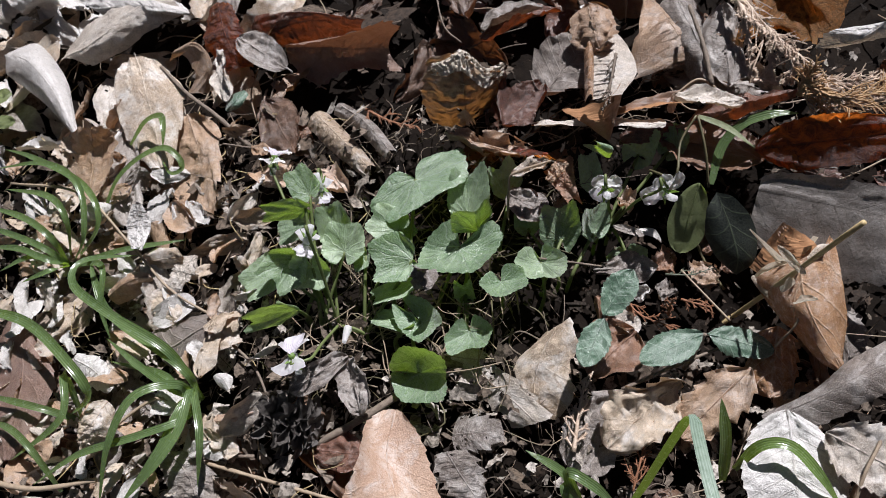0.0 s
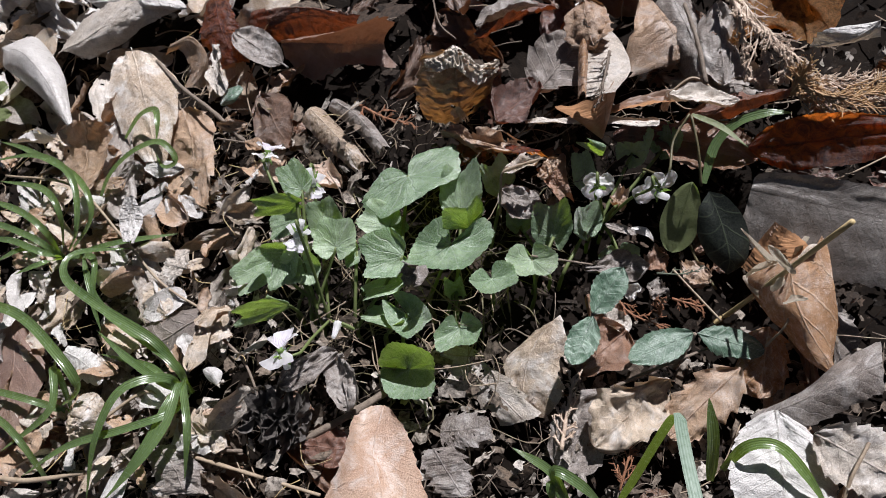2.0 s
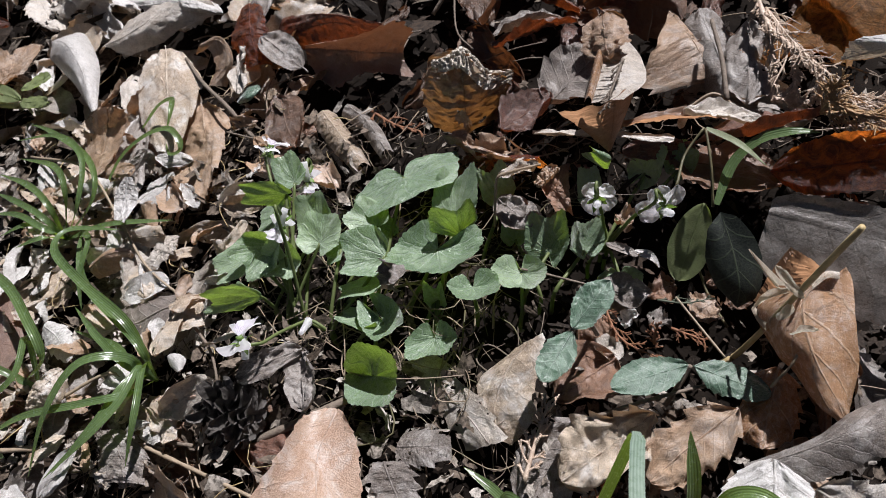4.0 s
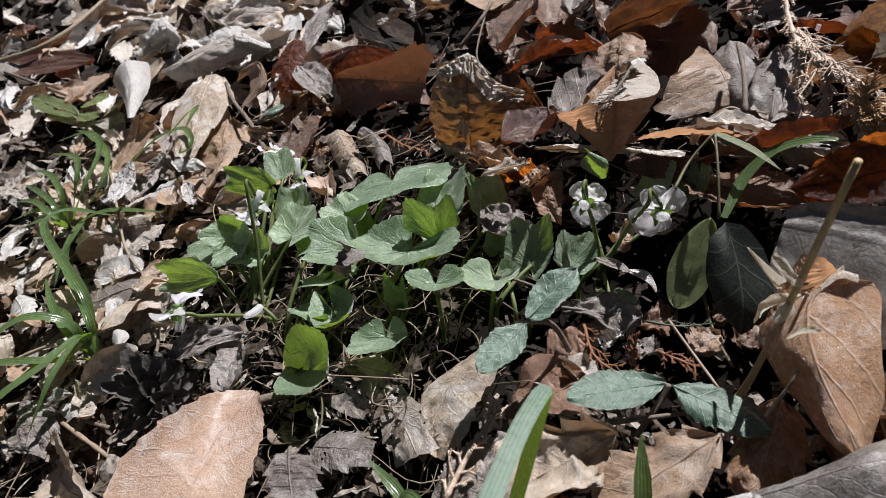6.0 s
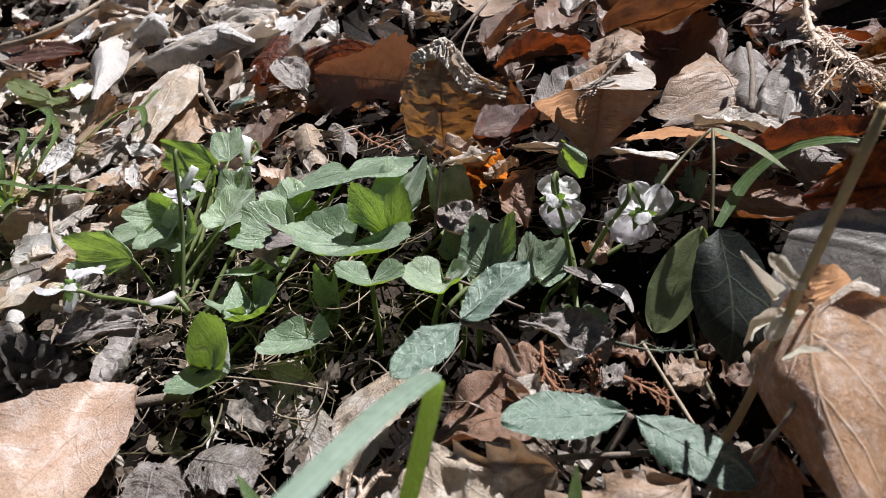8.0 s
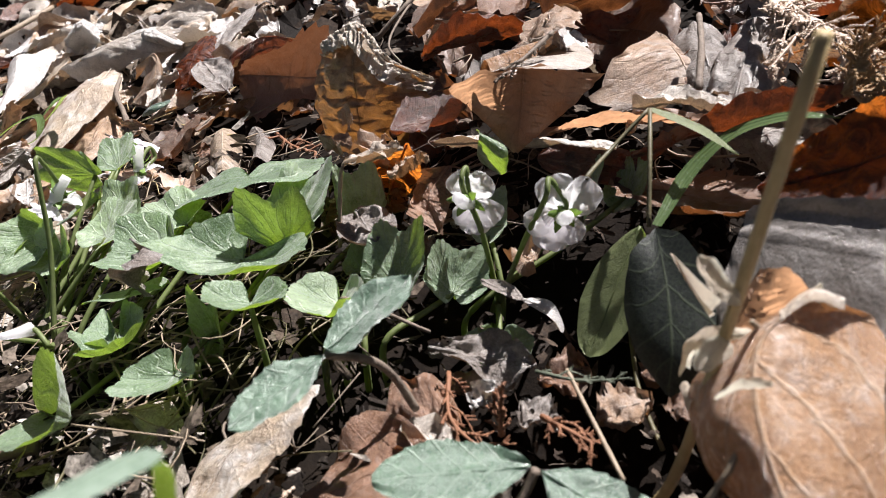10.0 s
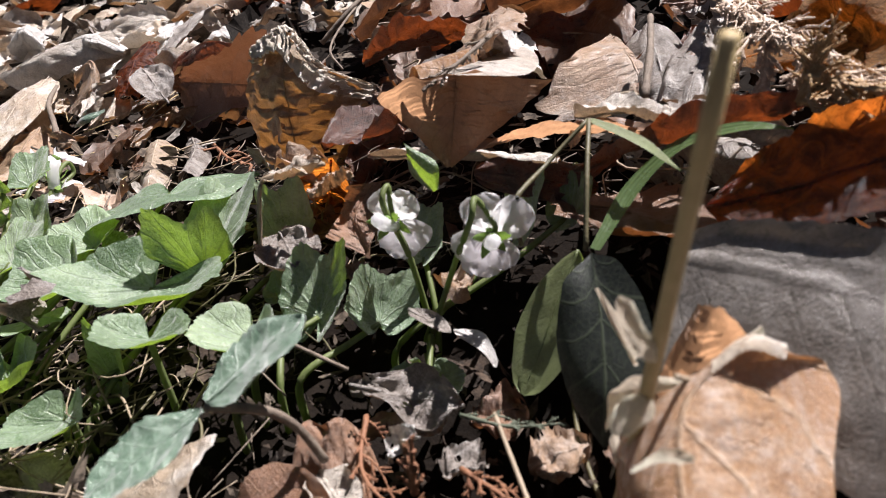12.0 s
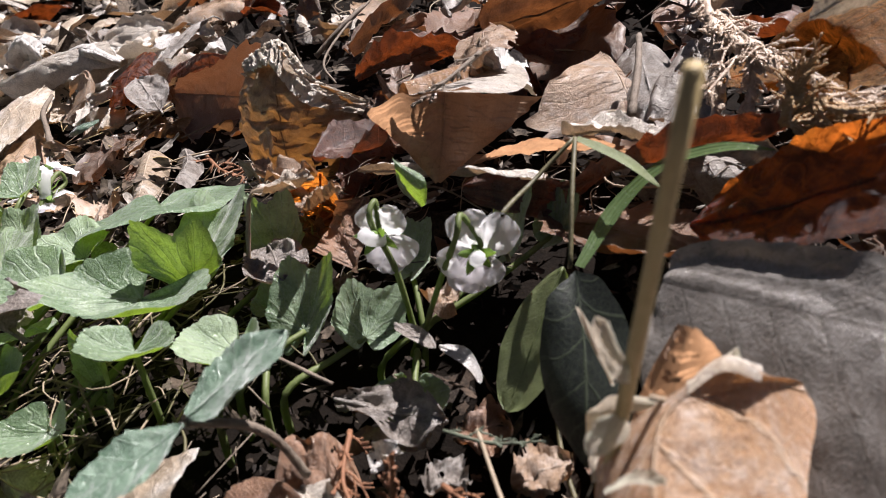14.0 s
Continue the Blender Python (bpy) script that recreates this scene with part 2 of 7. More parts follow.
GRASS = plain_material("grass_green", (0.045, 0.082, 0.03), (0.13, 0.195, 0.085), 0.22, 120.0, 0.3, (0.36, 0.55, 0.055), 0.32, 5.0)
GRASS.node_tree.nodes["Principled BSDF"].inputs["Specular IOR Level"].default_value = 0.9
# Paler copy of the grass green, with the glossy upper side's glare as colour.
GRASS_SHEEN = plain_material("pale_sheen_grass", (0.13, 0.19, 0.14), (0.24, 0.31, 0.25), 0.3, 120.0, 0.3, (0.3, 0.5, 0.08), 0.2, 5.0)
STEM = plain_material("violet_stem", (0.12, 0.16, 0.05), (0.2, 0.24, 0.1), 0.5, 260.0, 0.3, (0.3, 0.45, 0.05), 0.25)
PETAL = plain_material("white_petal", (0.86, 0.85, 0.89), (0.93, 0.92, 0.95), 0.5, 200.0, 0.1, (1.0, 1.0, 1.0), 0.68)
PETAL_LINED = plain_material("lined_petal", (0.78, 0.74, 0.85), (0.90, 0.88, 0.93), 0.55, 200.0, 0.15, (1.0, 0.97, 1.0), 0.5, 0.0, (0.16, 0.06, 0.22))
CALYX = plain_material("sepal_green", (0.10, 0.2, 0.04), (0.2, 0.3, 0.08), 0.5, 300.0, 0.2, (0.3, 0.5, 0.06), 0.25)
GREYGREEN = plain_material("grey_green_scales", (0.06, 0.075, 0.05), (0.14, 0.16, 0.11), 0.6, 400.0, 0.4)
TWIG = plain_material("twig_bark", (0.09, 0.065, 0.05), (0.27, 0.22, 0.17), 0.75, 500.0, 0.8)
STRAW = plain_material("straw_stalk", (0.4, 0.3, 0.14), (0.58, 0.45, 0.24), 0.5, 350.0, 0.5)
OLIVE = plain_material("olive_stem", (0.07, 0.065, 0.03), (0.15, 0.13, 0.065), 0.55, 300.0, 0.4)
PALE_TWIG = plain_material("dry_stalk", (0.2, 0.15, 0.1), (0.4, 0.32, 0.23), 0.6, 350.0, 0.5)
RUST = plain_material("dry_cedar_needles", (0.14, 0.055, 0.028), (0.32, 0.15, 0.075), 0.65, 500.0, 0.6)
AMBER = plain_material("amber_cypress_scales", (0.36, 0.21, 0.09), (0.64, 0.45, 0.25), 0.45, 500.0, 0.6, (0.6, 0.25, 0.04), 0.2)
BUFF = plain_material("dry_cypress_scales", (0.36, 0.24, 0.165), (0.74, 0.62, 0.50), 0.36, 500.0, 0.6)
CONE = plain_material("old_cone_scales", (0.025, 0.021, 0.019), (0.17, 0.155, 0.14), 0.55, 500.0, 0.8)
# Near black: the deep shade of the gaps between leaves is in this colour.
SOIL = plain_material("gap_shade_soil", (0.004, 0.003, 0.0025), (0.016, 0.012, 0.009), 0.9, 180.0, 1.0)
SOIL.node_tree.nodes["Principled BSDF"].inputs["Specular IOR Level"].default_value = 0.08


def crumb_material(name, tones):
    """Broken bits of litter, each island with its own tone."""
    k = Nodes(name)
    r = k.add("NewGeometry").outputs["Random Per Island"]
    n = k.noise(500.0, 5.0, 0.7)
    cr = k.t.nodes.new("ShaderNodeValToRGB")
    e = cr.color_ramp.elements
    e[0].color, e[1].color = (*tones[0], 1), (*tones[-1], 1)
    for p, c in zip((0.3, 0.55, 0.75), tones[1:-1]):
        e.new(p).color = (*c, 1)
    k.feed(cr.inputs[0], r)
    n2 = k.noise(1600.0, 4.0, 0.75)
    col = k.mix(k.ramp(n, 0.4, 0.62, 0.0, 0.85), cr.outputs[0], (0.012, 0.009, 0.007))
    col = k.mix(k.ramp(n2, 0.5, 0.66, 0.0, 0.12), col, (0.3, 0.25, 0.2))
    k.feed(k.bsdf.inputs["Base Color"], col)
    k.bsdf.inputs["Roughness"].default_value = 0.8
    k.bsdf.inputs["Specular IOR Level"].default_value = 0.2
    k.feed(k.bsdf.inputs["Normal"], k.bump(n, 0.6, 0.0004))
    return k.m


# Decayed brown bits, toned down to near black to paint the shade between leaves.
SHADE_CRUMBS = crumb_material("shade_dark_litter_crumbs", ((0.008, 0.006, 0.005), (0.02, 0.014, 0.01), (0.035, 0.023, 0.016), (0.075, 0.052, 0.037), (0.2, 0.165, 0.13)))
PALE_CRUMBS = crumb_material("bleached_crumbs", ((0.12, 0.09, 0.065), (0.2, 0.16, 0.125), (0.3, 0.26, 0.215), (0.41, 0.37, 0.32), (0.54, 0.5, 0.45)))

# ---- tools for shapes ----
GROUND_N = Vector((-0.229, -0.144, 1.0)).normalized()


def dip(x, y):
    """The hollow beside the violets."""
    return 0.020 * math.exp(-((x - 0.098) ** 2 + (y - 0.108) ** 2) / 0.0018)


def litter_z(x, y):
    """The mean height of the litter's top on the sloping bank."""
    d = max(abs(x), abs(y - 0.15))
    return -0.017 + (0.229 * x + 0.144 * y) * min(1.0, 1.5 / d if d else 1.0) - 0.8 * dip(x, y)


def wob(x, y, z, s):
    return noise.noise(Vector((x * s, y * s, z * s)))


def mesh_object(name, bm, material, parent=None, smooth=True):
    me = bpy.data.meshes.new(name)
    bm.to_mesh(me)
    bm.free()
    me.materials.append(material)
    if smooth:
        for p in me.polygons:
            p.use_smooth = True
    ob = new(name, me)
    if parent:
        ob.parent = parent
        if parent.type == "EMPTY":
            ob.matrix_parent_inverse = Matrix.Translation(-parent.location)
    return ob


def part(name, bm, material, parent, label=""):
    ob = mesh_object(name, bm, material, parent)
    return tagged(ob, label) if label else ob


def smooth_path(points, steps=6):
    """A soft curve through the points."""
    p = [Vector(q) for q in points]
    if len(p) == 2:
        return [p[0].lerp(p[1], i / steps) for i in range(steps + 1)]
    p = [p[0] * 2 - p[1]] + p + [p[-1] * 2 - p[-2]]
    out = []
    for i in range(1, len(p) - 2):
        a, b, c, d = p[i - 1:i + 3]
        for s in range(steps):
            t = s / steps
            out.append(0.5 * (2 * b + (c - a) * t + (2 * a - 5 * b + 4 * c - d) * t * t + (3 * b - a - 3 * c + d) * t ** 3))
    return out + [p[-2]]


def add_tube(bm, path, r0, r1, sides=6, knobs=0.0, seed=0.0):
    rings = []
    for i, q in enumerate(path):
        t = (path[min(i + 1, len(path) - 1)] - path[max(i - 1, 0)]).normalized()
        side = t.cross(Vector((0.13, 0.2, 1) if abs(t.z) < 0.9 else (1, 0.1, 0))).normalized()
        up = side.cross(t)
        r = r0 + (r1 - r0) * i / (len(path) - 1)
        r *= 1 + knobs * noise.noise(Vector((i * 0.7, seed, 3.1)))
        rings.append([bm.verts.new(q + r * (math.cos(a) * side + math.sin(a) * up)) for a in (2 * math.pi * j / sides for j in range(sides))])
    for a, b in zip(rings, rings[1:]):
        for j in range(sides):
            bm.faces.new((a[j], a[(j + 1) % sides], b[(j + 1) % sides], b[j]))
    bm.faces.new(rings[0][::-1]), bm.faces.new(rings[-1])


def tube(points, r0, r1, sides=6, steps=6, knobs=0.0, seed=0.0):
    bm = bmesh.new()
    add_tube(bm, smooth_path(points, steps), r0, r1, sides, knobs, seed)
    return bm


def leaf_frame(base, tip, roll, side=None):
    """Base, length and axes of a leaf: along it, across it (towards side, a place on its edge), and off its face."""
    base, tip = Vector(base), Vector(tip)
    x = (tip - base).normalized()
    if side:
        y = Vector(side) - base
        y = (y - y.dot(x) * x).normalized()
        return base, (tip - base).length, x, y, x.cross(y)
    z = (GROUND_N - GROUND_N.dot(x) * x).normalized()
    z = Matrix.Rotation(radians(roll), 3, x) @ z
    return base, (tip - base).length, x, z.cross(x), z


def leaf_spot(shape, u, v):
    """The place of (u along, v across from -1 to 1) on a leaf of the given shape."""
    (base, length, x, y, z), width, prof, bend, curl, fold, twist, wave, seed, tooth, relief, pairs, slant, lean, trim, crumple = shape
    a, b = prof
    top = (a / (a + b)) ** a * (b / (a + b)) ** b
    w = (max(u, 0.0) ** a) * (max(1 - u, 0.0) ** b) / top
    n, depth = tooth
    if n and abs(v) > 0.55:
        q = (u * n + 0.3 * math.sin(seed + u * 5)) % 1.0
        w *= 1 + 1.3 * depth * (q ** 1.6 - 0.45) * ((abs(v) - 0.55) / 0.45) ** 2 * (1 - 0.5 * u)
    s = v * w * width / 2 * (trim[0] if v < 0 else trim[1])
    half = radians(curl[0] if v < 0 else curl[1])
    if abs(half) > 0.02:
        r = (width / 2) / half
        sy, sz = math.copysign(1, v) * r * math.sin(abs(s) / r), r * (1 - math.cos(s / r))
    else:
        sy, sz = s, 0.0
    f = radians(fold)
    sz += abs(sy) * math.sin(f)
    sy *= math.cos(f)
    ta = radians(twist) * (u - 0.5)
    sy, sz = sy * math.cos(ta) - sz * math.sin(ta), sy * math.sin(ta) + sz * math.cos(ta)
    q = u * pairs - abs(v) * slant
    sz += relief * (abs((q % 1.0) - 0.5) * 2 - 0.5) * min(1, 4 * abs(v))
    k1, k2 = 2.2, 5.0
    nz = noise.noise(Vector((u * k1, v * k1 * 0.7, seed))) + 0.5 * noise.noise(Vector((u * k2, v * k2 * 0.7, seed + 7)))
    ny = noise.noise(Vector((u * 3.1, v * 0.6, seed + 19)))
    if crumple:
        c1 = abs(noise.noise(Vector((u * 4.3, v * 2.4, seed + 41)))) + 0.5 * abs(noise.noise(Vector((u * 9.7, v * 5.3, seed + 43)))) + 0.3 * abs(noise.noise(Vector((u * 21, v * 11, seed + 47))))
        sz -= crumple * 2.2 * (c1 - 0.3)
    sz += wave * nz * (0.35 + 0.65 * abs(v))
    sy += wave * 0.7 * ny * abs(v) + lean * width * math.sin(math.pi * u)
    sz += bend * length * 4 * u * (1 - u)
    return base + x * (u * length) + y * sy + z * sz


def blade_mesh(shape, nu, nv, torn=0.0, holes=0.0):
    bm = bmesh.new()
    uv = bm.loops.layers.uv.new("UVMap")
    seed = shape[8]
    grid, co = [], {}
    for i in range(nu + 1):
        u = 0.004 + 0.992 * i / nu
        row = []
        for j in range(nv + 1):
            v = -1 + 2 * j / nv
            q = bm.verts.new(leaf_spot(shape, u, v))
            co[q] = (u, (v + 1) / 2)
            row.append(q)
        grid.append(row)
    for i in range(nu):
        for j in range(nv):
            u, v = (i + 0.5) / nu, -1 + 2 * (j + 0.5) / nv
            if torn and noise.noise(Vector((u * 4.5, v * 2.2, seed + 31))) + 0.35 * noise.noise(Vector((u * 17, v * 8, seed + 5))) > 0.75 - torn * (0.25 + abs(v) ** 2 + (2 * abs(u - 0.5)) ** 3):
                continue
            if holes and noise.noise(Vector((u * 9, v * 5, seed + 77))) > 0.72 - holes:
                continue
            fc = bm.faces.new((grid[i][j], grid[i + 1][j], grid[i + 1][j + 1], grid[i][j + 1]))
            for lp in fc.loops:
                lp[uv].uv = co[lp.vert]
    for q in [q for q in bm.verts if not q.link_faces]:
        bm.verts.remove(q)
    return bm


seeds = iter(range(1, 5000))
rng_l = random.Random(12)


def leaf(base, tip, width, material, roll=0, prof=(0.62, 0.55), bend=0.0, curl=0, fold=0, twist=0, wave=1.5, teeth=14, bite=0.16, relief=0.12,
         pairs=9, slant=2.2, torn=0.0, holes=0.0, stalk=0.0, lean=0.0, nu=0, nv=20, name="dead_leaf", label="", category="leaf", group="", rib=0.45, rib_material=None, parent=None, seed=0, side=None, trim=(1, 1), crumple=0.9, flat=False):
    """One leaf from its base to its tip. width, wave, relief, rib in millimetres; curl, fold, roll, twist in degrees; stalk: the leaf stalk's length in metres."""
    seed = seed or next(seeds) * 3.7
    if not isinstance(curl, tuple):
        curl = (curl, curl)
    if not (flat or parent or side):
        roll += rng_l.uniform(-16, 16)
        curl = tuple(q * 1.5 if abs(q) < 60 else q for q in curl)
        wave, twist = wave * 1.35, twist + rng_l.uniform(-30, 30)
    fr = leaf_frame(base, tip, roll, side)
    if side and fr[4].dot(GROUND_N) < 0:
        bend, curl, fold = -bend, (-curl[0], -curl[1]), -fold
    if side and not width:
        y = Vector(side) - fr[0]
        width = 2000 * (y - y.dot(fr[2]) * fr[2]).length
    shape = (fr, width / 1000, prof, bend, curl, fold, twist, wave / 1000, seed, (teeth, bite), relief / 1000, pairs, slant, lean, trim, min(crumple, 1.0 + 0.25 * crumple) / 1000)
    ob = mesh_object(name, blade_mesh(shape, nu or max(44, teeth * 6), nv, torn, holes), material, parent)
    if not parent:
        tagged(ob, label, category, group)
    if rib:
        pts = [leaf_spot(shape, u, 0.0) - fr[4] * rib * 0.0002 for u in [0.004 + 0.09 * i for i in range(11)]]
        if stalk:
            d = (pts[0] - pts[1]).normalized()
            pts = [pts[0] + d * stalk + Vector((0, 0, -stalk * 0.35)), pts[0] + d * stalk * 0.5 + Vector((0, 0, -stalk * 0.05))] + pts
        part("midrib", tube(pts, rib / 1000, rib / 4000, 5, 2), rib_material or material, ob)
    return ob


def draped(rib, left, right, material, teeth=0, bite=0.15, bulge=0.0, wave=1.0, crumple=0.5, relief=0.12, pairs=9, slant=2.2, torn=0.0, holes=0.0, stalk=0.0, rib_size=0.3, knots=1.0,
           name="dead_leaf", label="", parent=None, nv=22, nu=64):
    """A leaf laid over three soft curves, its midrib and its two edges. bulge lifts it between them, as a part of its width."""
    def along(points):
        q = smooth_path(points, 24)
        return [q[round(i * (len(q) - 1) / nu)] for i in range(nu + 1)]
    m, l, r = along(rib), along(left), along(right)
    small = min(1.0, sum((p - q).length for p, q in zip(l, r)) / len(l) / 0.024)
    wave, crumple, relief = wave * small, crumple * small, relief * small
    seed = next(seeds) * 3.7
    bm = bmesh.new()
    uv = bm.loops.layers.uv.new("UVMap")
    rows = []
    for i in range(nu + 1):
        u = i / nu
        t = (m[min(i + 1, nu)] - m[max(i - 1, 0)]).normalized()
        n = t.cross(r[i] - l[i])
        n = n.normalized() if n.length > 1e-9 else GROUND_N.copy()
        n = -n if n.dot(GROUND_N) < 0 else n
        wide = (r[i] - l[i]).length
        row = []
        for j in range(nv + 1):
            v = -1 + 2 * j / nv
            k = v
            if teeth and abs(v) > 0.5:
                q = (u * teeth + 0.35 * math.sin(seed + u * 5)) % 1.0
                k *= 1 + bite * (q ** 1.5 - 0.5) * ((abs(v) - 0.5) / 0.5) ** 2
            k *= 1 + 0.05 * abs(v) * noise.noise(Vector((u * 9, math.copysign(2, v), seed + 13)))
            p = m[i] + (r[i] - l[i]) * 0.5 * k + ((r[i] + l[i]) * 0.5 - m[i]) * k * k
            z = bulge * wide * (1 - v * v) + relief / 1000 * (abs(((u * pairs - abs(v) * slant) % 1.0) - 0.5) * 2 - 0.5) * min(1, 4 * abs(v))
            z += wave / 1000 * (noise.noise(Vector((u * 2.2, v * 1.5, seed))) + 0.5 * noise.noise(Vector((u * 5, v * 3.5, seed + 7)))) * (0.4 + 0.6 * abs(v))
            w = u * knots
            c = abs(noise.noise(Vector((w * 4.3, v * 2.4, seed + 41)))) + 0.5 * abs(noise.noise(Vector((w * 9.7, v * 5.3, seed + 43)))) + 0.3 * abs(noise.noise(Vector((w * 21, v * 11, seed + 47))))
            z -= crumple / 1000 * 2.0 * (c - 0.3)
            row.append((bm.verts.new(p + n * z + t * wide * 0.03 * noise.noise(Vector((v * 6, u * 2, seed + 3)))), (u, (v + 1) / 2)))
        rows.append(row)
    for i in range(nu):
        for j in range(nv):
            u, v = (i + 0.5) / nu, -1 + 2 * (j + 0.5) / nv
            if torn and noise.noise(Vector((u * 4.5 * knots, v * 2.2, seed + 31))) + 0.35 * noise.noise(Vector((u * 17 * knots, v * 8, seed + 5))) > 0.75 - torn * (0.25 + abs(v) ** 2 + (2 * abs(u - 0.5)) ** 3):
                continue
            if holes and noise.noise(Vector((u * 9, v * 5, seed + 77))) > 0.72 - holes:
                continue
            e = (rows[i][j], rows[i + 1][j], rows[i + 1][j + 1], rows[i][j + 1])
            fc = bm.faces.new([q[0] for q in e])
            for lp, q in zip(fc.loops, e):
                lp[uv].uv = q[1]
    for q in [q for q in bm.verts if not q.link_faces]:
        bm.verts.remove(q)
    spine = [row[nv // 2][0].co.copy() for row in rows[1:-1:4] if row[nv // 2][0].is_valid]
    ob = mesh_object(name, bm, material, parent)
    if rib_size and not parent and len(spine) > 3:
        if stalk:
            d = (spine[0] - spine[1]).normalized()
            spine = [spine[0] + d * stalk, spine[0] + d * stalk * 0.5] + spine
        part("midrib", tube(spine, rib_size / 1000, rib_size / 3000, 5, 2), material, ob)
    return ob if parent else tagged(ob, label, "leaf")


def ribbon(points, width, material, name, parent, crease=25, steps=7, tip=0.7, across=None):
    """A narrow grass blade along a soft curve, creased along its middle."""
    path = smooth_path(points, steps)
    bm = bmesh.new()
    uv = bm.loops.layers.uv.new("UVMap")
    rows = []
    n = len(path) - 1
    for i, q in enumerate(path):
        t = (path[min(i + 1, n)] - path[max(i - 1, 0)]).normalized()
        side = t.cross(GROUND_N)
        side = (side if side.length > 0.05 else t.cross(Vector((1, 0, 0)))).normalized()
        if across:
            side = Vector(across)
            side = (side - side.dot(t) * t).normalized()
        up = side.cross(t)
        f = i / n
        w = width / 2000 * min(1.0, 0.55 + 2.5 * f) * (1.0 if f < tip else max(0.04, ((1 - f) / (1 - tip)) ** 0.7))
        c = math.sin(radians(crease))
        rows.append([bm.verts.new(q + side * w * v + up * w * c * abs(v) + up * 0.00018 * (1 - v * v)) for v in (-1, -0.5, 0, 0.5, 1)])
    for i, (a, b) in enumerate(zip(rows, rows[1:])):
        for j in range(4):
            fc = bm.faces.new((a[j], a[j + 1], b[j + 1], b[j]))
            for lp, st in zip(fc.loops, ((i, j), (i, j + 1), (i + 1, j + 1), (i + 1, j))):
                lp[uv].uv = (st[0] / n, st[1] / 4)
    return part(name, bm, material, parent)


def kidney_blade(base, tip, left, right, name, parent, back=0.7, lift=0.25, cup=0.1, gap=0.35, ruffle=1.7, seed=0.0, shut=0.3):
    """A rounded kidney-shaped violet leaf that spans its base, tip and two sides: scalloped edge, a notch at the stalk, two back lobes that stand up round it."""
    o, t, l, r = (Vector(q) for q in (base, tip, left, right))
    size = ((t - o).length + (l - r).length) / 2
    n = (t - o).cross(l - r).normalized()
    n = -n if n.dot(GROUND_N) < 0 else n
    ax = t - o
    ring = [(0.0, t), (0.75, o + ax * 0.84 + (l - o) * 0.74), (1.5, l), (2.2, o + (l - o) * 0.92 - ax * back * 0.6 + n * size * lift * 0.5),
            (2.75, o + (l - o) * shut - ax * back + n * size * lift), (math.pi, o - ax * back * 0.12)]
    ring2 = [(0.75, o + ax * 0.84 + (r - o) * 0.74), (1.5, r), (2.2, o + (r - o) * 0.92 - ax * back * 0.6 + n * size * lift * 0.5),
             (2.75, o + (r - o) * shut - ax * back + n * size * lift)]
    keys = [(-th, q) for th, q in reversed(ring2)] + ring
    keys = [(-math.pi, ring[-1][1])] + keys
    bm = bmesh.new()
    uv = bm.loops.layers.uv.new("UVMap")
    pts = smooth_path([q for th, q in keys], 14)
    angs = [th.x for th in smooth_path([Vector((th, 0, 0)) for th, q in keys], 14)]
    nr, rows = 12, []
    for th, e in zip(angs, pts):
        at = abs(th)
        close = 1 - (1 - gap) * math.exp(-((at - math.pi) / 0.16) ** 2)
        scal = 1 + 0.04 * abs(math.sin(th * 14 + seed)) - 0.02 + 0.03 * noise.noise(Vector((th * 1.5, seed, 1)))
        row = []
        for j in range(nr + 1):
            f = j / nr
            p = o + (e - o) * f * close * scal
            z = cup * (1.1 * f * f - 0.9 * f)
            z += ruffle * (0.016 * f * f * math.cos(th * 3 + seed) + 0.010 * f ** 3 * math.cos(th * 8 + seed * 2))
            z += 0.045 * noise.noise(Vector((f * math.cos(th) * 2.2, f * math.sin(th) * 2.2, seed))) + 0.012 * noise.noise(Vector((f * math.cos(th) * 8, f * math.sin(th) * 8, seed)))
            z -= 0.012 * (1 - abs(math.sin(th * 2.5 + math.pi / 2))) ** 3 * f * (1.25 - f)
            if j == nr:
                z -= 0.022
            row.append((bm.verts.new(p + n * size * z), (0.5 + 0.5 * f * math.cos(th), 0.5 + 0.5 * f * math.sin(th))))
        rows.append(row)
    for a, b in zip(rows, rows[1:]):
        for j in range(nr):
            q = (a[j], a[j + 1], b[j + 1], b[j])
            fc = bm.faces.new([e[0] for e in q])
            for lp, e in zip(fc.loops, q):
                lp[uv].uv = e[1]
    bmesh.ops.remove_doubles(bm, verts=bm.verts, dist=1e-6)
    return part(name, bm, VIOLET, parent)


def empty(name, at, label, category, group=""):
    e = new(name)
    e.location = at
    e.empty_display_size = 0.01
    return tagged(e, label, category, group)


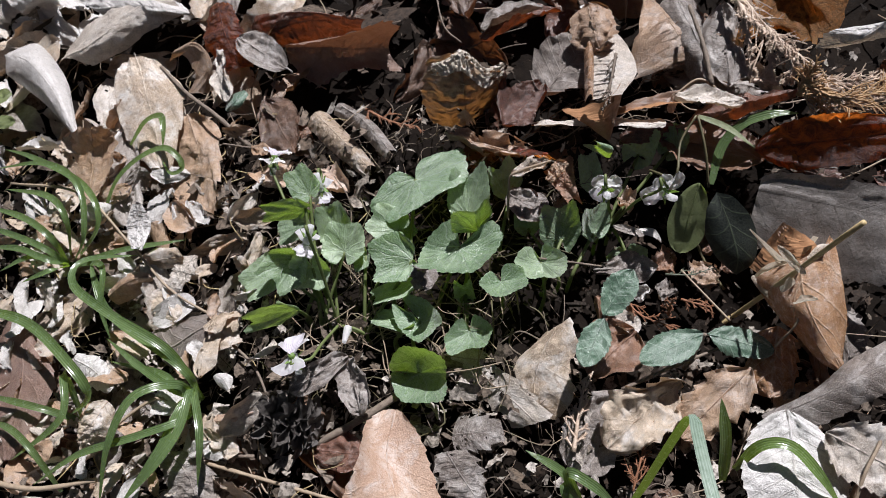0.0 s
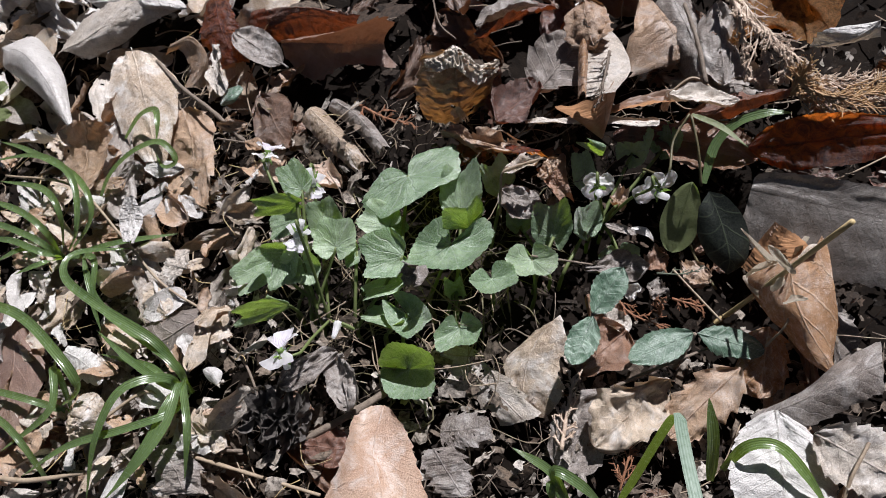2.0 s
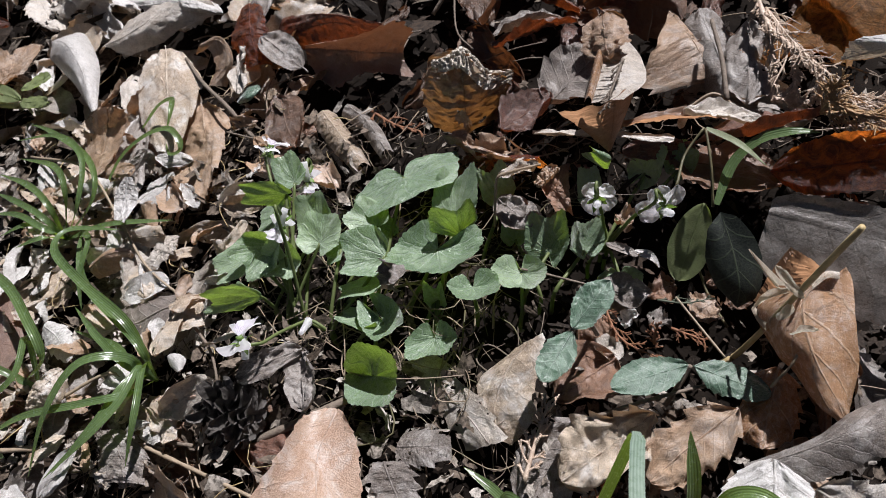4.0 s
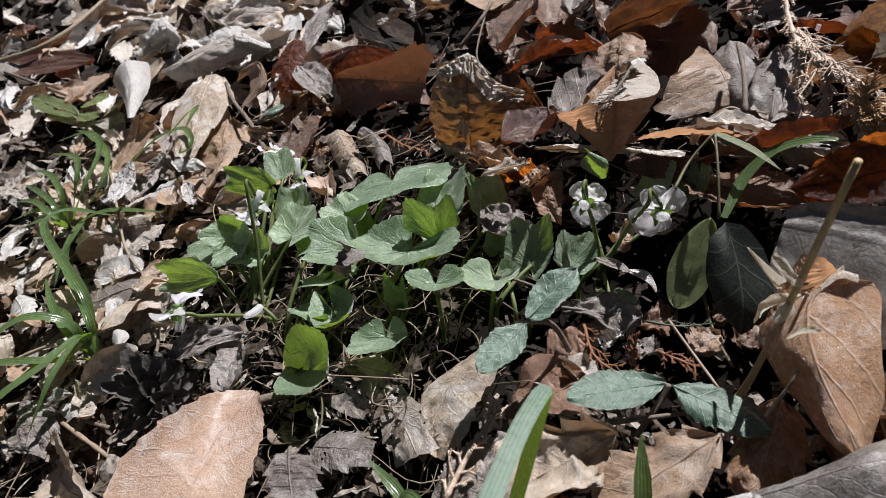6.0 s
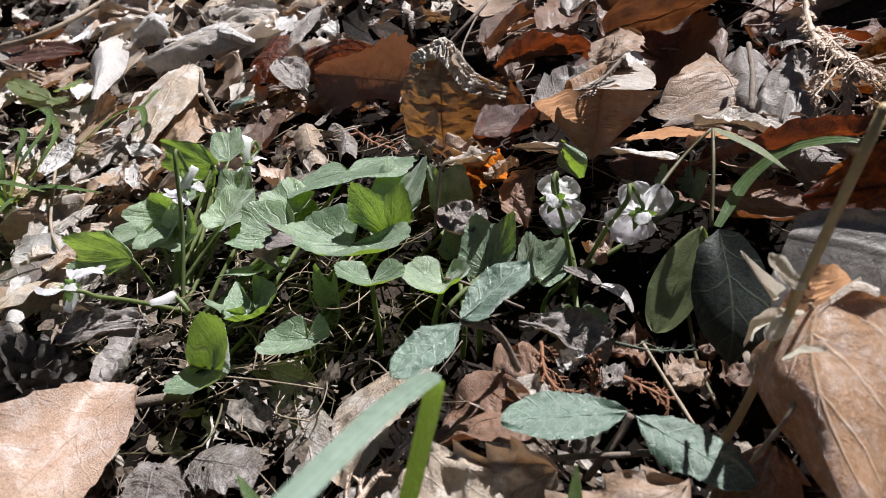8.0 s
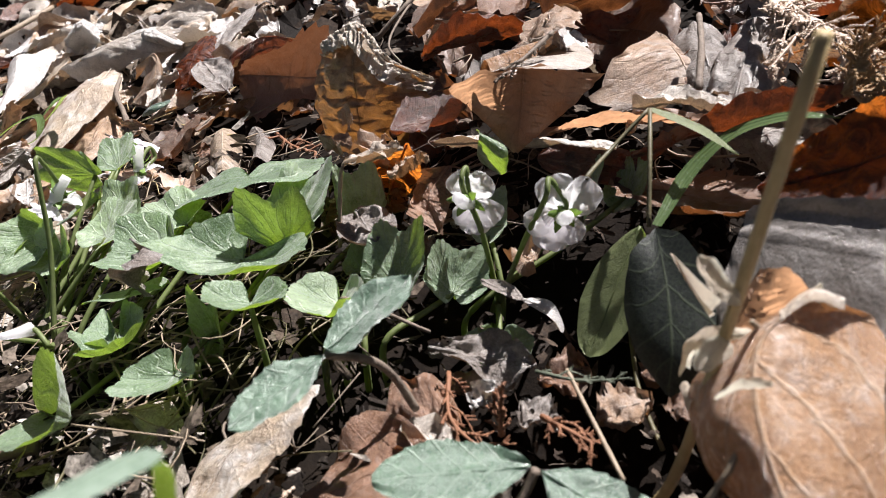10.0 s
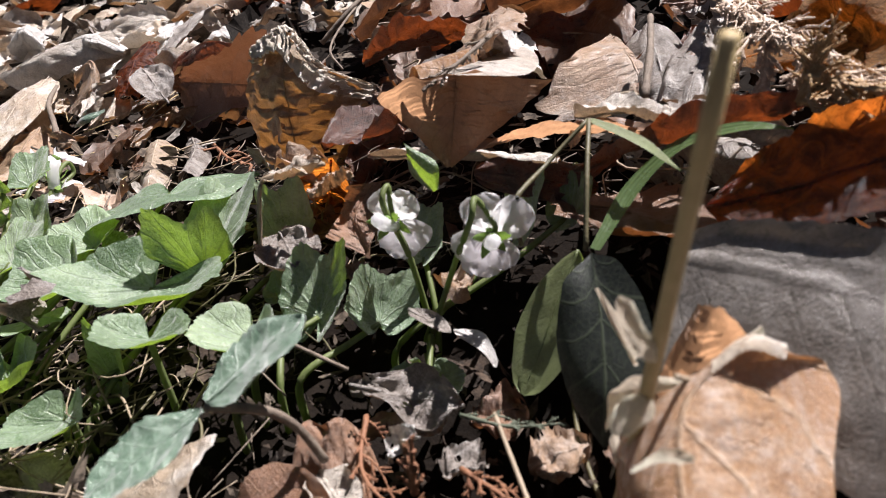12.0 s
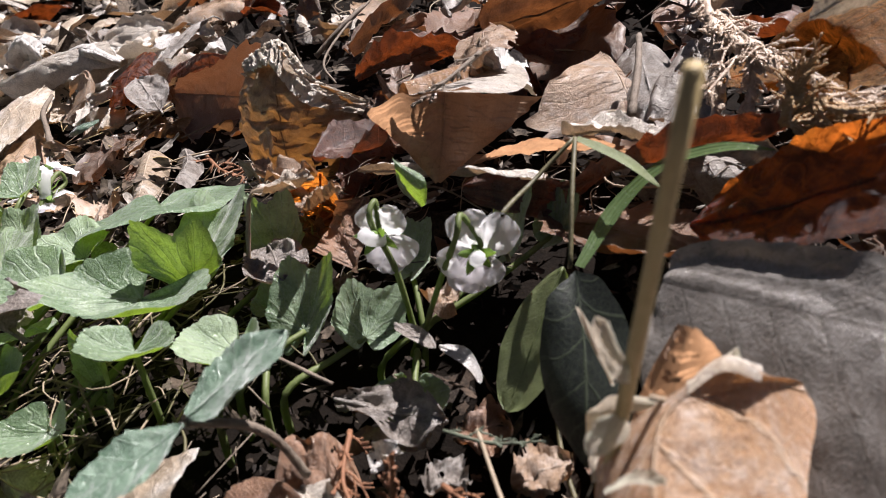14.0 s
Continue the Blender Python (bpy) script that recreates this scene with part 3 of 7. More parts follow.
# ---- the ground: one sheet, a sloping bank near by, level far off ----
def ground_sheet():
    bm = bmesh.new()
    near = [-0.45 + 0.0075 * i for i in range(121)]
    far = [0.5, 0.6, 0.8, 1.1, 1.6, 2.5, 4, 7, 14, 40, 120, 400]
    xs = [-v for v in reversed(far)] + near + far
    ys = [0.15 - v for v in reversed(far)] + [0.15 + v for v in near] + [0.15 + v for v in far]
    rows = []
    for y in ys:
        row = []
        for x in xs:
            d = max(abs(x), abs(y - 0.15))
            s = 1.0 if d < 1.5 else 1.5 / d
            z = -0.017 + (0.229 * x + 0.144 * y) * s - 0.025
            z -= dip(x, y)
            z += 0.006 * wob(x, y, 0, 14) + 0.004 * wob(x, y, 3, 45) + 0.0018 * wob(x, y, 5, 130)
            row.append(bm.verts.new((x, y, z)))
        rows.append(row)
    for a, b in zip(rows, rows[1:]):
        for j in range(len(xs) - 1):
            bm.faces.new((a[j], a[j + 1], b[j + 1], b[j]))
    return tagged(mesh_object("ground", bm, SOIL), "crumbly forest soil on a sloping bank, blackened like the shade in its gaps", "ground", kind="structure")


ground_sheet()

def twig(label, pts, r0, r1, material=TWIG, knobs=0.3):
    return tagged(mesh_object("twig", tube(pts, r0 / 1000, r1 / 1000, 7, 7, knobs, next(seeds) * 1.0), material), label, "twig", "fallen twigs")


# ---- the large dead leaves ----
draped([(-0.0709, 0.2301, -0.0009), (-0.0464, 0.2255, 0.0033), (-0.0237, 0.2220, 0.0066)], [(-0.0706, 0.2290, 0.0015), (-0.0595, 0.2217, 0.0091), (-0.0416, 0.2191, 0.0168), (-0.0239, 0.2156, 0.0273), (-0.0175, 0.2194, 0.0201)], [(-0.0702, 0.2269, -0.0067), (-0.0575, 0.2183, -0.0124), (-0.0404, 0.2176, -0.0021), (-0.0167, 0.2131, 0.0025)], OAK, teeth=9, bite=0.10, wave=1.2, crumple=0.5, label="dark brown toothed oak leaf lying on the litter")
draped([(-0.1425, 0.2333, -0.0090), (-0.1345, 0.2155, -0.0088), (-0.1276, 0.1961, -0.0130), (-0.1215, 0.1766, -0.0184)], [(-0.1499, 0.2320, -0.0119), (-0.1517, 0.2236, -0.0135), (-0.1483, 0.2064, -0.0172), (-0.1368, 0.1870, -0.0214), (-0.1273, 0.1778, -0.0216)], [(-0.1318, 0.2296, -0.0071), (-0.1173, 0.2145, -0.0060), (-0.1140, 0.2009, -0.0092), (-0.1157, 0.1878, -0.0145), (-0.1186, 0.1770, -0.0197)], BLEACHED, teeth=5, bite=0.08, wave=1.6, crumple=0.7, stalk=0.003, rib_size=0.2, label="bleached tan oak leaf, blotched with white")
draped([(-0.1379, 0.1937, -0.0237), (-0.1284, 0.1793, -0.0236), (-0.1194, 0.1675, -0.0262)], [(-0.1447, 0.1947, -0.0271), (-0.1372, 0.1805, -0.0294), (-0.1244, 0.1681, -0.0293)], [(-0.1256, 0.1923, -0.0221), (-0.1197, 0.1793, -0.0236), (-0.1163, 0.1683, -0.0274)], RUSSET, wave=1.0, crumple=0.6, label="brown leaf in the shade of the bleached one")
draped([(-0.1140, 0.2017, -0.0125), (-0.1080, 0.1882, -0.0142), (-0.1059, 0.1758, -0.0190), (-0.1038, 0.1581, -0.0222)], [(-0.1184, 0.1985, -0.0139), (-0.1211, 0.1905, -0.0216), (-0.1220, 0.1768, -0.0271), (-0.1182, 0.1645, -0.0225)], [(-0.1078, 0.1999, -0.0107), (-0.1016, 0.2004, -0.0179), (-0.0966, 0.1818, -0.0155), (-0.0933, 0.1620, -0.0147), (-0.0936, 0.1512, -0.0177)], TAN, teeth=6, bite=0.22, wave=2.0, crumple=1.2, torn=0.22, label="pinkish brown leaf with a torn white end")
draped([(-0.1518, 0.1902, -0.0087), (-0.1552, 0.1869, -0.0197), (-0.1551, 0.1744, -0.0249), (-0.1549, 0.1623, -0.0268)], [(-0.1657, 0.1978, -0.0172), (-0.1733, 0.1963, -0.0290), (-0.1713, 0.1852, -0.0327), (-0.1571, 0.1646, -0.0270)], [(-0.1453, 0.1906, -0.0068), (-0.1411, 0.1880, -0.0112), (-0.1438, 0.1766, -0.0177), (-0.1492, 0.1664, -0.0244)], TAN, teeth=6, bite=0.2, wave=1.5, crumple=0.7, torn=0.12, label="tan leaf with a ragged tip")
draped([(-0.1314, 0.1773, -0.0189), (-0.1348, 0.1708, -0.0235), (-0.1385, 0.1630, -0.0278)], [(-0.1350, 0.1749, -0.0182), (-0.1407, 0.1652, -0.0238), (-0.1412, 0.1631, -0.0281)], [(-0.1275, 0.1755, -0.0211), (-0.1310, 0.1741, -0.0286), (-0.1355, 0.1621, -0.0276)], GREY, teeth=4, bite=0.2, wave=1.0, crumple=0.6, label="small grey leaf between the bleached ones")
draped([(-0.1185, 0.1455, -0.0009), (-0.1189, 0.1397, -0.0059), (-0.1186, 0.1300, -0.0087)], [(-0.1220, 0.1476, -0.0034), (-0.1233, 0.1392, -0.0060), (-0.1205, 0.1302, -0.0086)], [(-0.1171, 0.1462, -0.0016), (-0.1142, 0.1399, -0.0068), (-0.1165, 0.1298, -0.0094)], WHITE, wave=1.0, crumple=0.45, torn=0.1, relief=0.04, label="small white crinkled leaf")
draped([(-0.2120, 0.2438, -0.0184), (-0.1898, 0.2280, -0.0066), (-0.1755, 0.2128, -0.0096), (-0.1628, 0.1929, -0.0145)], [(-0.2124, 0.2442, -0.0195), (-0.2086, 0.2338, -0.0211), (-0.1860, 0.2151, -0.0186), (-0.1647, 0.1939, -0.0158)], [(-0.2116, 0.2447, -0.0182), (-0.1956, 0.2479, -0.0151), (-0.1755, 0.2254, -0.0147), (-0.1622, 0.1952, -0.0150)], WHITE, wave=1.0, crumple=0.8, rib_size=0, label="white bleached leaf, rolled in on itself")
draped([(-0.1780, 0.2401, -0.0192), (-0.1587, 0.2438, -0.0102), (-0.1444, 0.2538, -0.0055), (-0.1306, 0.2627, -0.0031)], [(-0.1888, 0.2442, -0.0251), (-0.1747, 0.2575, -0.0139), (-0.1599, 0.2640, -0.0076), (-0.1446, 0.2746, -0.0046)], [(-0.1677, 0.2372, -0.0193), (-0.1524, 0.2432, -0.0149), (-0.1380, 0.2497, -0.0086), (-0.1218, 0.2576, -0.0038)], PALE, bulge=0.2, wave=2.0, crumple=1.0, torn=0.1, label="long bleached strip of a leaf")
draped([(-0.0550, 0.1971, -0.0100), (-0.0425, 0.1812, -0.0072), (-0.0300, 0.1652, -0.0045)], [(-0.0594, 0.1938, -0.0122), (-0.0466, 0.1781, -0.0100), (-0.0326, 0.1632, -0.0072)], [(-0.0506, 0.2004, -0.0112), (-0.0384, 0.1843, -0.0088), (-0.0274, 0.1672, -0.0060)], CREAM, bulge=0.3, wave=0.4, crumple=0.2, relief=0.9, pairs=11, label="tan leaf rolled into a tube")
draped([(-0.0652, 0.1993, -0.0134), (-0.0626, 0.1907, -0.0163), (-0.0632, 0.1844, -0.0206)], [(-0.0678, 0.1975, -0.0154), (-0.0681, 0.1926, -0.0194), (-0.0654, 0.1852, -0.0208)], [(-0.0615, 0.1986, -0.0145), (-0.0575, 0.1913, -0.0151), (-0.0571, 0.1854, -0.0203)], RUSSET, wave=0.8, crumple=0.5, label="red-brown leaf flap leaning on the rolled leaf")
draped([(-0.0452, 0.2023, -0.0088), (-0.0325, 0.1888, -0.0050), (-0.0210, 0.1703, -0.0005)], [(-0.0482, 0.2001, -0.0115), (-0.0355, 0.1866, -0.0078), (-0.0232, 0.1687, -0.0030)], [(-0.0422, 0.2045, -0.0100), (-0.0295, 0.1910, -0.0062), (-0.0188, 0.1719, -0.0015)], GREY, bulge=0.3, wave=0.8, crumple=1.2, knots=2.0, label="grey leaf curled lengthwise")
draped([(0.0395, 0.0937, 0.0004), (0.0341, 0.0847, -0.0042), (0.0315, 0.0744, -0.0098), (0.0340, 0.0654, -0.0114)], [(0.0352, 0.0931, -0.0051), (0.0254, 0.0842, -0.0111), (0.0276, 0.0746, -0.0114), (0.0305, 0.0658, -0.0110)], [(0.0444, 0.0964, 0.0020), (0.0461, 0.0869, 0.0022), (0.0430, 0.0796, -0.0017), (0.0438, 0.0695, 0.0001), (0.0384, 0.0636, -0.0098)], CREAM, teeth=5, bite=0.08, wave=1.2, crumple=0.7, relief=0.5, pairs=5, slant=1.2, label="cream leaf with curled edges")
draped([(0.0014, 0.0899, -0.0147), (0.0116, 0.0837, -0.0167), (0.0230, 0.0734, -0.0145), (0.0316, 0.0625, -0.0088)], [(-0.0006, 0.0904, -0.0213), (0.0073, 0.0794, -0.0174), (0.0151, 0.0737, -0.0208), (0.0255, 0.0631, -0.0180)], [(0.0076, 0.0958, -0.0152), (0.0209, 0.0833, -0.0127), (0.0292, 0.0744, -0.0087), (0.0366, 0.0637, -0.0057)], PALE, teeth=4, bite=0.3, wave=1.0, crumple=0.45, torn=0.2, holes=0.05, relief=0.04, label="grey decayed leaf with holes")
draped([(0.0031, 0.0598, -0.0137), (0.0107, 0.0600, -0.0110), (0.0201, 0.0607, -0.0098)], [(0.0051, 0.0658, -0.0144), (0.0128, 0.0660, -0.0117), (0.0194, 0.0643, -0.0105)], [(0.0040, 0.0552, -0.0142), (0.0124, 0.0540, -0.0114), (0.0209, 0.0570, -0.0101)], GREY, wave=1.0, crumple=0.45, torn=0.2, teeth=4, bite=0.25, relief=0.04, label="flat grey fragment of a leaf")
draped([(0.0011, 0.0526, -0.0072), (0.0056, 0.0454, -0.0072), (0.0109, 0.0377, -0.0071)], [(-0.0035, 0.0514, -0.0084), (-0.0016, 0.0443, -0.0100), (0.0029, 0.0383, -0.0108)], [(0.0084, 0.0531, -0.0055), (0.0129, 0.0470, -0.0063), (0.0137, 0.0387, -0.0083)], GREY, wave=1.0, crumple=0.45, torn=0.12, teeth=4, bite=0.3, relief=0.04, label="grey crinkled leaf by the pinkish one")
pinkish = draped([(-0.0158, 0.0662, -0.0058), (-0.0183, 0.0510, -0.0066), (-0.0143, 0.0345, -0.0032), (-0.0180, 0.0150, -0.0045)], [(-0.0206, 0.0663, -0.0071), (-0.0253, 0.0614, -0.0038), (-0.0268, 0.0465, 0.0043), (-0.0315, 0.0330, 0.0010), (-0.0270, 0.0165, -0.0030)], [(-0.0128, 0.0637, -0.0031), (-0.0071, 0.0556, -0.0043), (-0.0030, 0.0436, -0.0030), (0.0005, 0.0300, -0.0010), (-0.0080, 0.0150, -0.0040)], PINK, teeth=11, bite=0.05, wave=0.7, crumple=0.2, rib_size=0.3, label="flat pinkish tan leaf with a thin midrib and bleached patches")
roof = draped([(0.1150, 0.1035, 0.0380), (0.1099, 0.0959, 0.0334), (0.1127, 0.0829, 0.0287), (0.1223, 0.0699, 0.0209)], [(0.1120, 0.1008, 0.0358), (0.1087, 0.1040, 0.0266), (0.1043, 0.1044, 0.0164), (0.1069, 0.0885, 0.0198), (0.1126, 0.0858, 0.0156), (0.1156, 0.0735, 0.0201), (0.1216, 0.0697, 0.0197)], [(0.1192, 0.1044, 0.0370), (0.1264, 0.1135, 0.0288), (0.1256, 0.0985, 0.0290), (0.1262, 0.0850, 0.0225), (0.1238, 0.0715, 0.0170)], CARAMEL, teeth=0, wave=0.7, crumple=0.45, relief=0.25, pairs=4, slant=1.5, rib_size=0.1, label="tan brown leaf bent like a roof, with a torn top")
draped([(0.1113, 0.1115, 0.0357), (0.1112, 0.1085, 0.0250), (0.1110, 0.1060, 0.0130)], [(0.1104, 0.1168, 0.0317), (0.1078, 0.1140, 0.0220), (0.1068, 0.1120, 0.0100)], [(0.1122, 0.1061, 0.0397), (0.1160, 0.1045, 0.0360), (0.1165, 0.1020, 0.0200)], GLOWING, wave=0.1, crumple=0.0, relief=0.0, name="inner_side", parent=roof)
# Pale strip added on the torn top as the ridge's white highlight.
draped([(0.1119, 0.1005, 0.0360), (0.1150, 0.1033, 0.0383), (0.1190, 0.1043, 0.0373)], [(0.1120, 0.0998, 0.0356), (0.1150, 0.1022, 0.0379), (0.1190, 0.1034, 0.0368)], [(0.1117, 0.1012, 0.0361), (0.1149, 0.1042, 0.0384), (0.1190, 0.1053, 0.0374)], BLEACHED, bulge=0.05, wave=0.6, crumple=0.5, torn=0.2, name="curled_rim", parent=roof, nv=10, nu=30)
draped([(0.0978, 0.1128, 0.0336), (0.1015, 0.1083, 0.0327), (0.1052, 0.1029, 0.0325)], [(0.0976, 0.1126, 0.0340), (0.1011, 0.1064, 0.0332), (0.1046, 0.0999, 0.0344)], [(0.0980, 0.1130, 0.0338), (0.1015, 0.1065, 0.0350), (0.1048, 0.0988, 0.0375)], PAPER, bulge=0.4, wave=0.4, crumple=0.4, name="curled_rim", parent=roof, nv=8, nu=30)
draped([(0.1031, 0.1026, 0.0211), (0.1037, 0.1024, 0.0280), (0.1106, 0.1064, 0.0275)], [(0.1025, 0.1023, 0.0200), (0.1040, 0.1018, 0.0261), (0.1089, 0.1024, 0.0299)], [(0.1038, 0.1042, 0.0204), (0.1037, 0.1030, 0.0291), (0.1094, 0.1034, 0.0307)], PAPER, bulge=0.4, wave=0.4, crumple=0.4, name="curled_rim", parent=roof, nv=8, nu=30)
draped([(0.1036, 0.1048, 0.0167), (0.1048, 0.1010, 0.0173), (0.1052, 0.0960, 0.0215)], [(0.1030, 0.1039, 0.0168), (0.1042, 0.1000, 0.0170), (0.1041, 0.0937, 0.0222)], [(0.1040, 0.1047, 0.0174), (0.1051, 0.1011, 0.0181), (0.1054, 0.0959, 0.0220)], PAPER, bulge=0.4, wave=0.4, crumple=0.4, name="curled_rim", parent=roof, nv=8, nu=30)
draped([(0.1132, 0.1050, 0.0318), (0.1143, 0.1054, 0.0348), (0.1166, 0.1079, 0.0369)], [(0.1128, 0.1045, 0.0325), (0.1143, 0.1074, 0.0339), (0.1166, 0.1096, 0.0350)], [(0.1141, 0.1046, 0.0315), (0.1156, 0.1066, 0.0334), (0.1175, 0.1089, 0.0347)], PAPER, bulge=0.4, wave=0.4, crumple=0.4, name="curled_rim", parent=roof, nv=8, nu=30)
pale_leaf = draped([(0.0955, 0.1935, 0.0290), (0.0890, 0.2070, 0.0330), (0.0813, 0.2256, 0.0330)], [(0.0940, 0.1925, 0.0270), (0.0731, 0.1907, 0.0224), (0.0741, 0.2010, 0.0325), (0.0800, 0.2200, 0.0320)], [(0.0960, 0.1955, 0.0285), (0.0950, 0.2080, 0.0280), (0.0830, 0.2262, 0.0320)], TAN, teeth=4, bite=0.12, wave=0.8, crumple=0.5, label="pale brown broad leaf with a pointed tip")
draped([(0.1096, 0.1912, 0.0393), (0.1330, 0.2150, 0.0420), (0.1335, 0.2051, 0.0491), (0.1432, 0.2141, 0.0546)], [(0.1211, 0.2150, 0.0395), (0.1203, 0.2103, 0.0428), (0.1262, 0.2221, 0.0479), (0.1373, 0.2367, 0.0545)], [(0.1327, 0.2085, 0.0345), (0.1323, 0.1888, 0.0413), (0.1432, 0.1909, 0.0442), (0.1491, 0.2049, 0.0506)], SPECKLED, teeth=5, bite=0.08, wave=1.2, crumple=0.6, label="broad golden brown leaf on the bank")
part("stalk", tube([(0.0853, 0.1722, 0.0313), (0.0921, 0.1748, 0.0363), (0.0982, 0.1719, 0.0352), (0.1020, 0.1696, 0.0308)], 0.0006, 0.0004, 6, 7), PALE_TWIG, pale_leaf, "long curved stalk")
draped([(-0.0830, 0.1079, -0.0225), (-0.0941, 0.1021, -0.0228), (-0.1054, 0.0969, -0.0272), (-0.1157, 0.1027, -0.0327)], [(-0.0851, 0.1108, -0.0245), (-0.0978, 0.1098, -0.0266), (-0.1090, 0.1094, -0.0302), (-0.1171, 0.1055, -0.0336)], [(-0.0823, 0.1013, -0.0293), (-0.0896, 0.0909, -0.0324), (-0.1007, 0.0881, -0.0344), (-0.1139, 0.0977, -0.0350)], RIBBED, teeth=6, bite=0.08, wave=1.0, crumple=0.6, relief=0.9, pairs=6, slant=1.4, label="dark grey-brown ribbed leaf")
draped([(-0.1343, 0.1203, -0.0304), (-0.1243, 0.1233, -0.0237), (-0.1175, 0.1263, -0.0237)], [(-0.1368, 0.1251, -0.0323), (-0.1290, 0.1296, -0.0279), (-0.1203, 0.1291, -0.0260)], [(-0.1332, 0.1184, -0.0345), (-0.1243, 0.1206, -0.0311), (-0.1177, 0.1259, -0.0288)], TAN, bulge=0.3, wave=1.0, crumple=0.8, label="tan leaf fragment near the grass")
draped([(-0.1119, 0.1210, -0.0252), (-0.1076, 0.1124, -0.0245), (-0.1031, 0.1042, -0.0276)], [(-0.1193, 0.1215, -0.0278), (-0.1173, 0.1143, -0.0284), (-0.1105, 0.1059, -0.0301)], [(-0.1070, 0.1191, -0.0254), (-0.1029, 0.1117, -0.0255), (-0.1019, 0.1051, -0.0282)], CREAM, teeth=5, bite=0.2, wave=1.0, crumple=0.7, label="cream veined leaf under the pale stem")
draped([(-0.0991, 0.1323, -0.0176), (-0.1030, 0.1261, -0.0194), (-0.1088, 0.1195, -0.0237)], [(-0.1066, 0.1335, -0.0212), (-0.1091, 0.1290, -0.0224), (-0.1115, 0.1219, -0.0250)], [(-0.0977, 0.1307, -0.0175), (-0.0983, 0.1249, -0.0195), (-0.1053, 0.1184, -0.0241)], PALE, teeth=5, bite=0.3, wave=0.8, crumple=0.5, label="pale leaf fragment with a jagged edge")
draped([(-0.1461, 0.0956, -0.0357), (-0.1351, 0.0896, -0.0320), (-0.1265, 0.0821, -0.0332)], [(-0.1452, 0.0981, -0.0361), (-0.1335, 0.0945, -0.0330), (-0.1269, 0.0863, -0.0336)], [(-0.1471, 0.0930, -0.0383), (-0.1394, 0.0855, -0.0366), (-0.1298, 0.0814, -0.0360)], WHITE, teeth=5, bite=0.2, wave=1.0, crumple=0.45, relief=0.04, label="white leaf fragment under a grass blade")
draped([(-0.1779, 0.1163, -0.0410), (-0.1686, 0.0959, -0.0398), (-0.1663, 0.0781, -0.0418), (-0.1673, 0.0587, -0.0468)], [(-0.1837, 0.1128, -0.0448), (-0.1871, 0.0965, -0.0480), (-0.1837, 0.0804, -0.0495), (-0.1715, 0.0604, -0.0496)], [(-0.1679, 0.1062, -0.0412), (-0.1540, 0.0902, -0.0403), (-0.1557, 0.0758, -0.0417), (-0.1644, 0.0594, -0.0471)], OAK, teeth=6, bite=0.08, wave=1.2, crumple=0.5, label="brown leaf under the grass")
draped([(-0.1251, 0.0761, -0.0317), (-0.1278, 0.0683, -0.0304), (-0.1333, 0.0626, -0.0365)], [(-0.1342, 0.0782, -0.0365), (-0.1381, 0.0713, -0.0374), (-0.1375, 0.0643, -0.0392)], [(-0.1234, 0.0727, -0.0348), (-0.1228, 0.0663, -0.0346), (-0.1280, 0.0608, -0.0376)], CREAM, bulge=0.15, wave=2.0, crumple=2.0, torn=0.1, label="crumpled pale leaf below the grass")
draped([(-0.0840, 0.0844, -0.0221), (-0.0804, 0.0818, -0.0206), (-0.0781, 0.0783, -0.0216)], [(-0.0850, 0.0832, -0.0235), (-0.0829, 0.0806, -0.0234), (-0.0795, 0.0783, -0.0229)], [(-0.0803, 0.0849, -0.0222), (-0.0774, 0.0830, -0.0218), (-0.0774, 0.0796, -0.0223)], WHITE, wave=0.4, crumple=0.4, nu=20, nv=10, rib_size=0, label="small white heart-shaped leaf scrap")
draped([(-0.0810, 0.0675, -0.0238), (-0.0719, 0.0677, -0.0197), (-0.0636, 0.0709, -0.0194)], [(-0.0827, 0.0701, -0.0258), (-0.0730, 0.0706, -0.0226), (-0.0638, 0.0727, -0.0212)], [(-0.0802, 0.0663, -0.0268), (-0.0717, 0.0661, -0.0239), (-0.0635, 0.0699, -0.0215)], PINK, bulge=0.3, wave=1.0, crumple=0.8, torn=0.1, label="curled pale orange leaf scrap")
draped([(-0.0999, 0.0588, -0.0334), (-0.0911, 0.0502, -0.0306), (-0.0859, 0.0418, -0.0317)], [(-0.1057, 0.0573, -0.0359), (-0.1009, 0.0493, -0.0360), (-0.0952, 0.0415, -0.0358)], [(-0.0902, 0.0585, -0.0322), (-0.0813, 0.0504, -0.0314), (-0.0791, 0.0419, -0.0321)], GREY, teeth=4, bite=0.2, wave=1.5, crumple=1.2, torn=0.12, label="grey broken leaf below the grass clump")
draped([(-0.1550, 0.1571, -0.0239), (-0.1472, 0.1567, -0.0201), (-0.1405, 0.1577, -0.0204)], [(-0.1547, 0.1595, -0.0245), (-0.1491, 0.1608, -0.0220), (-0.1421, 0.1593, -0.0206)], [(-0.1537, 0.1549, -0.0249), (-0.1465, 0.1527, -0.0236), (-0.1413, 0.1559, -0.0219)], WHITE, wave=0.6, crumple=0.6, nu=24, nv=10, rib_size=0, label="small white leaf scrap at the grass tuft")
draped([(-0.1183, 0.1627, -0.0257), (-0.1099, 0.1563, -0.0227), (-0.1047, 0.1516, -0.0242)], [(-0.1160, 0.1650, -0.0248), (-0.1071, 0.1610, -0.0223), (-0.1037, 0.1547, -0.0245)], [(-0.1199, 0.1601, -0.0284), (-0.1150, 0.1541, -0.0281), (-0.1084, 0.1520, -0.0279)], TAN, wave=0.6, crumple=0.6, label="broken end of a tan leaf")
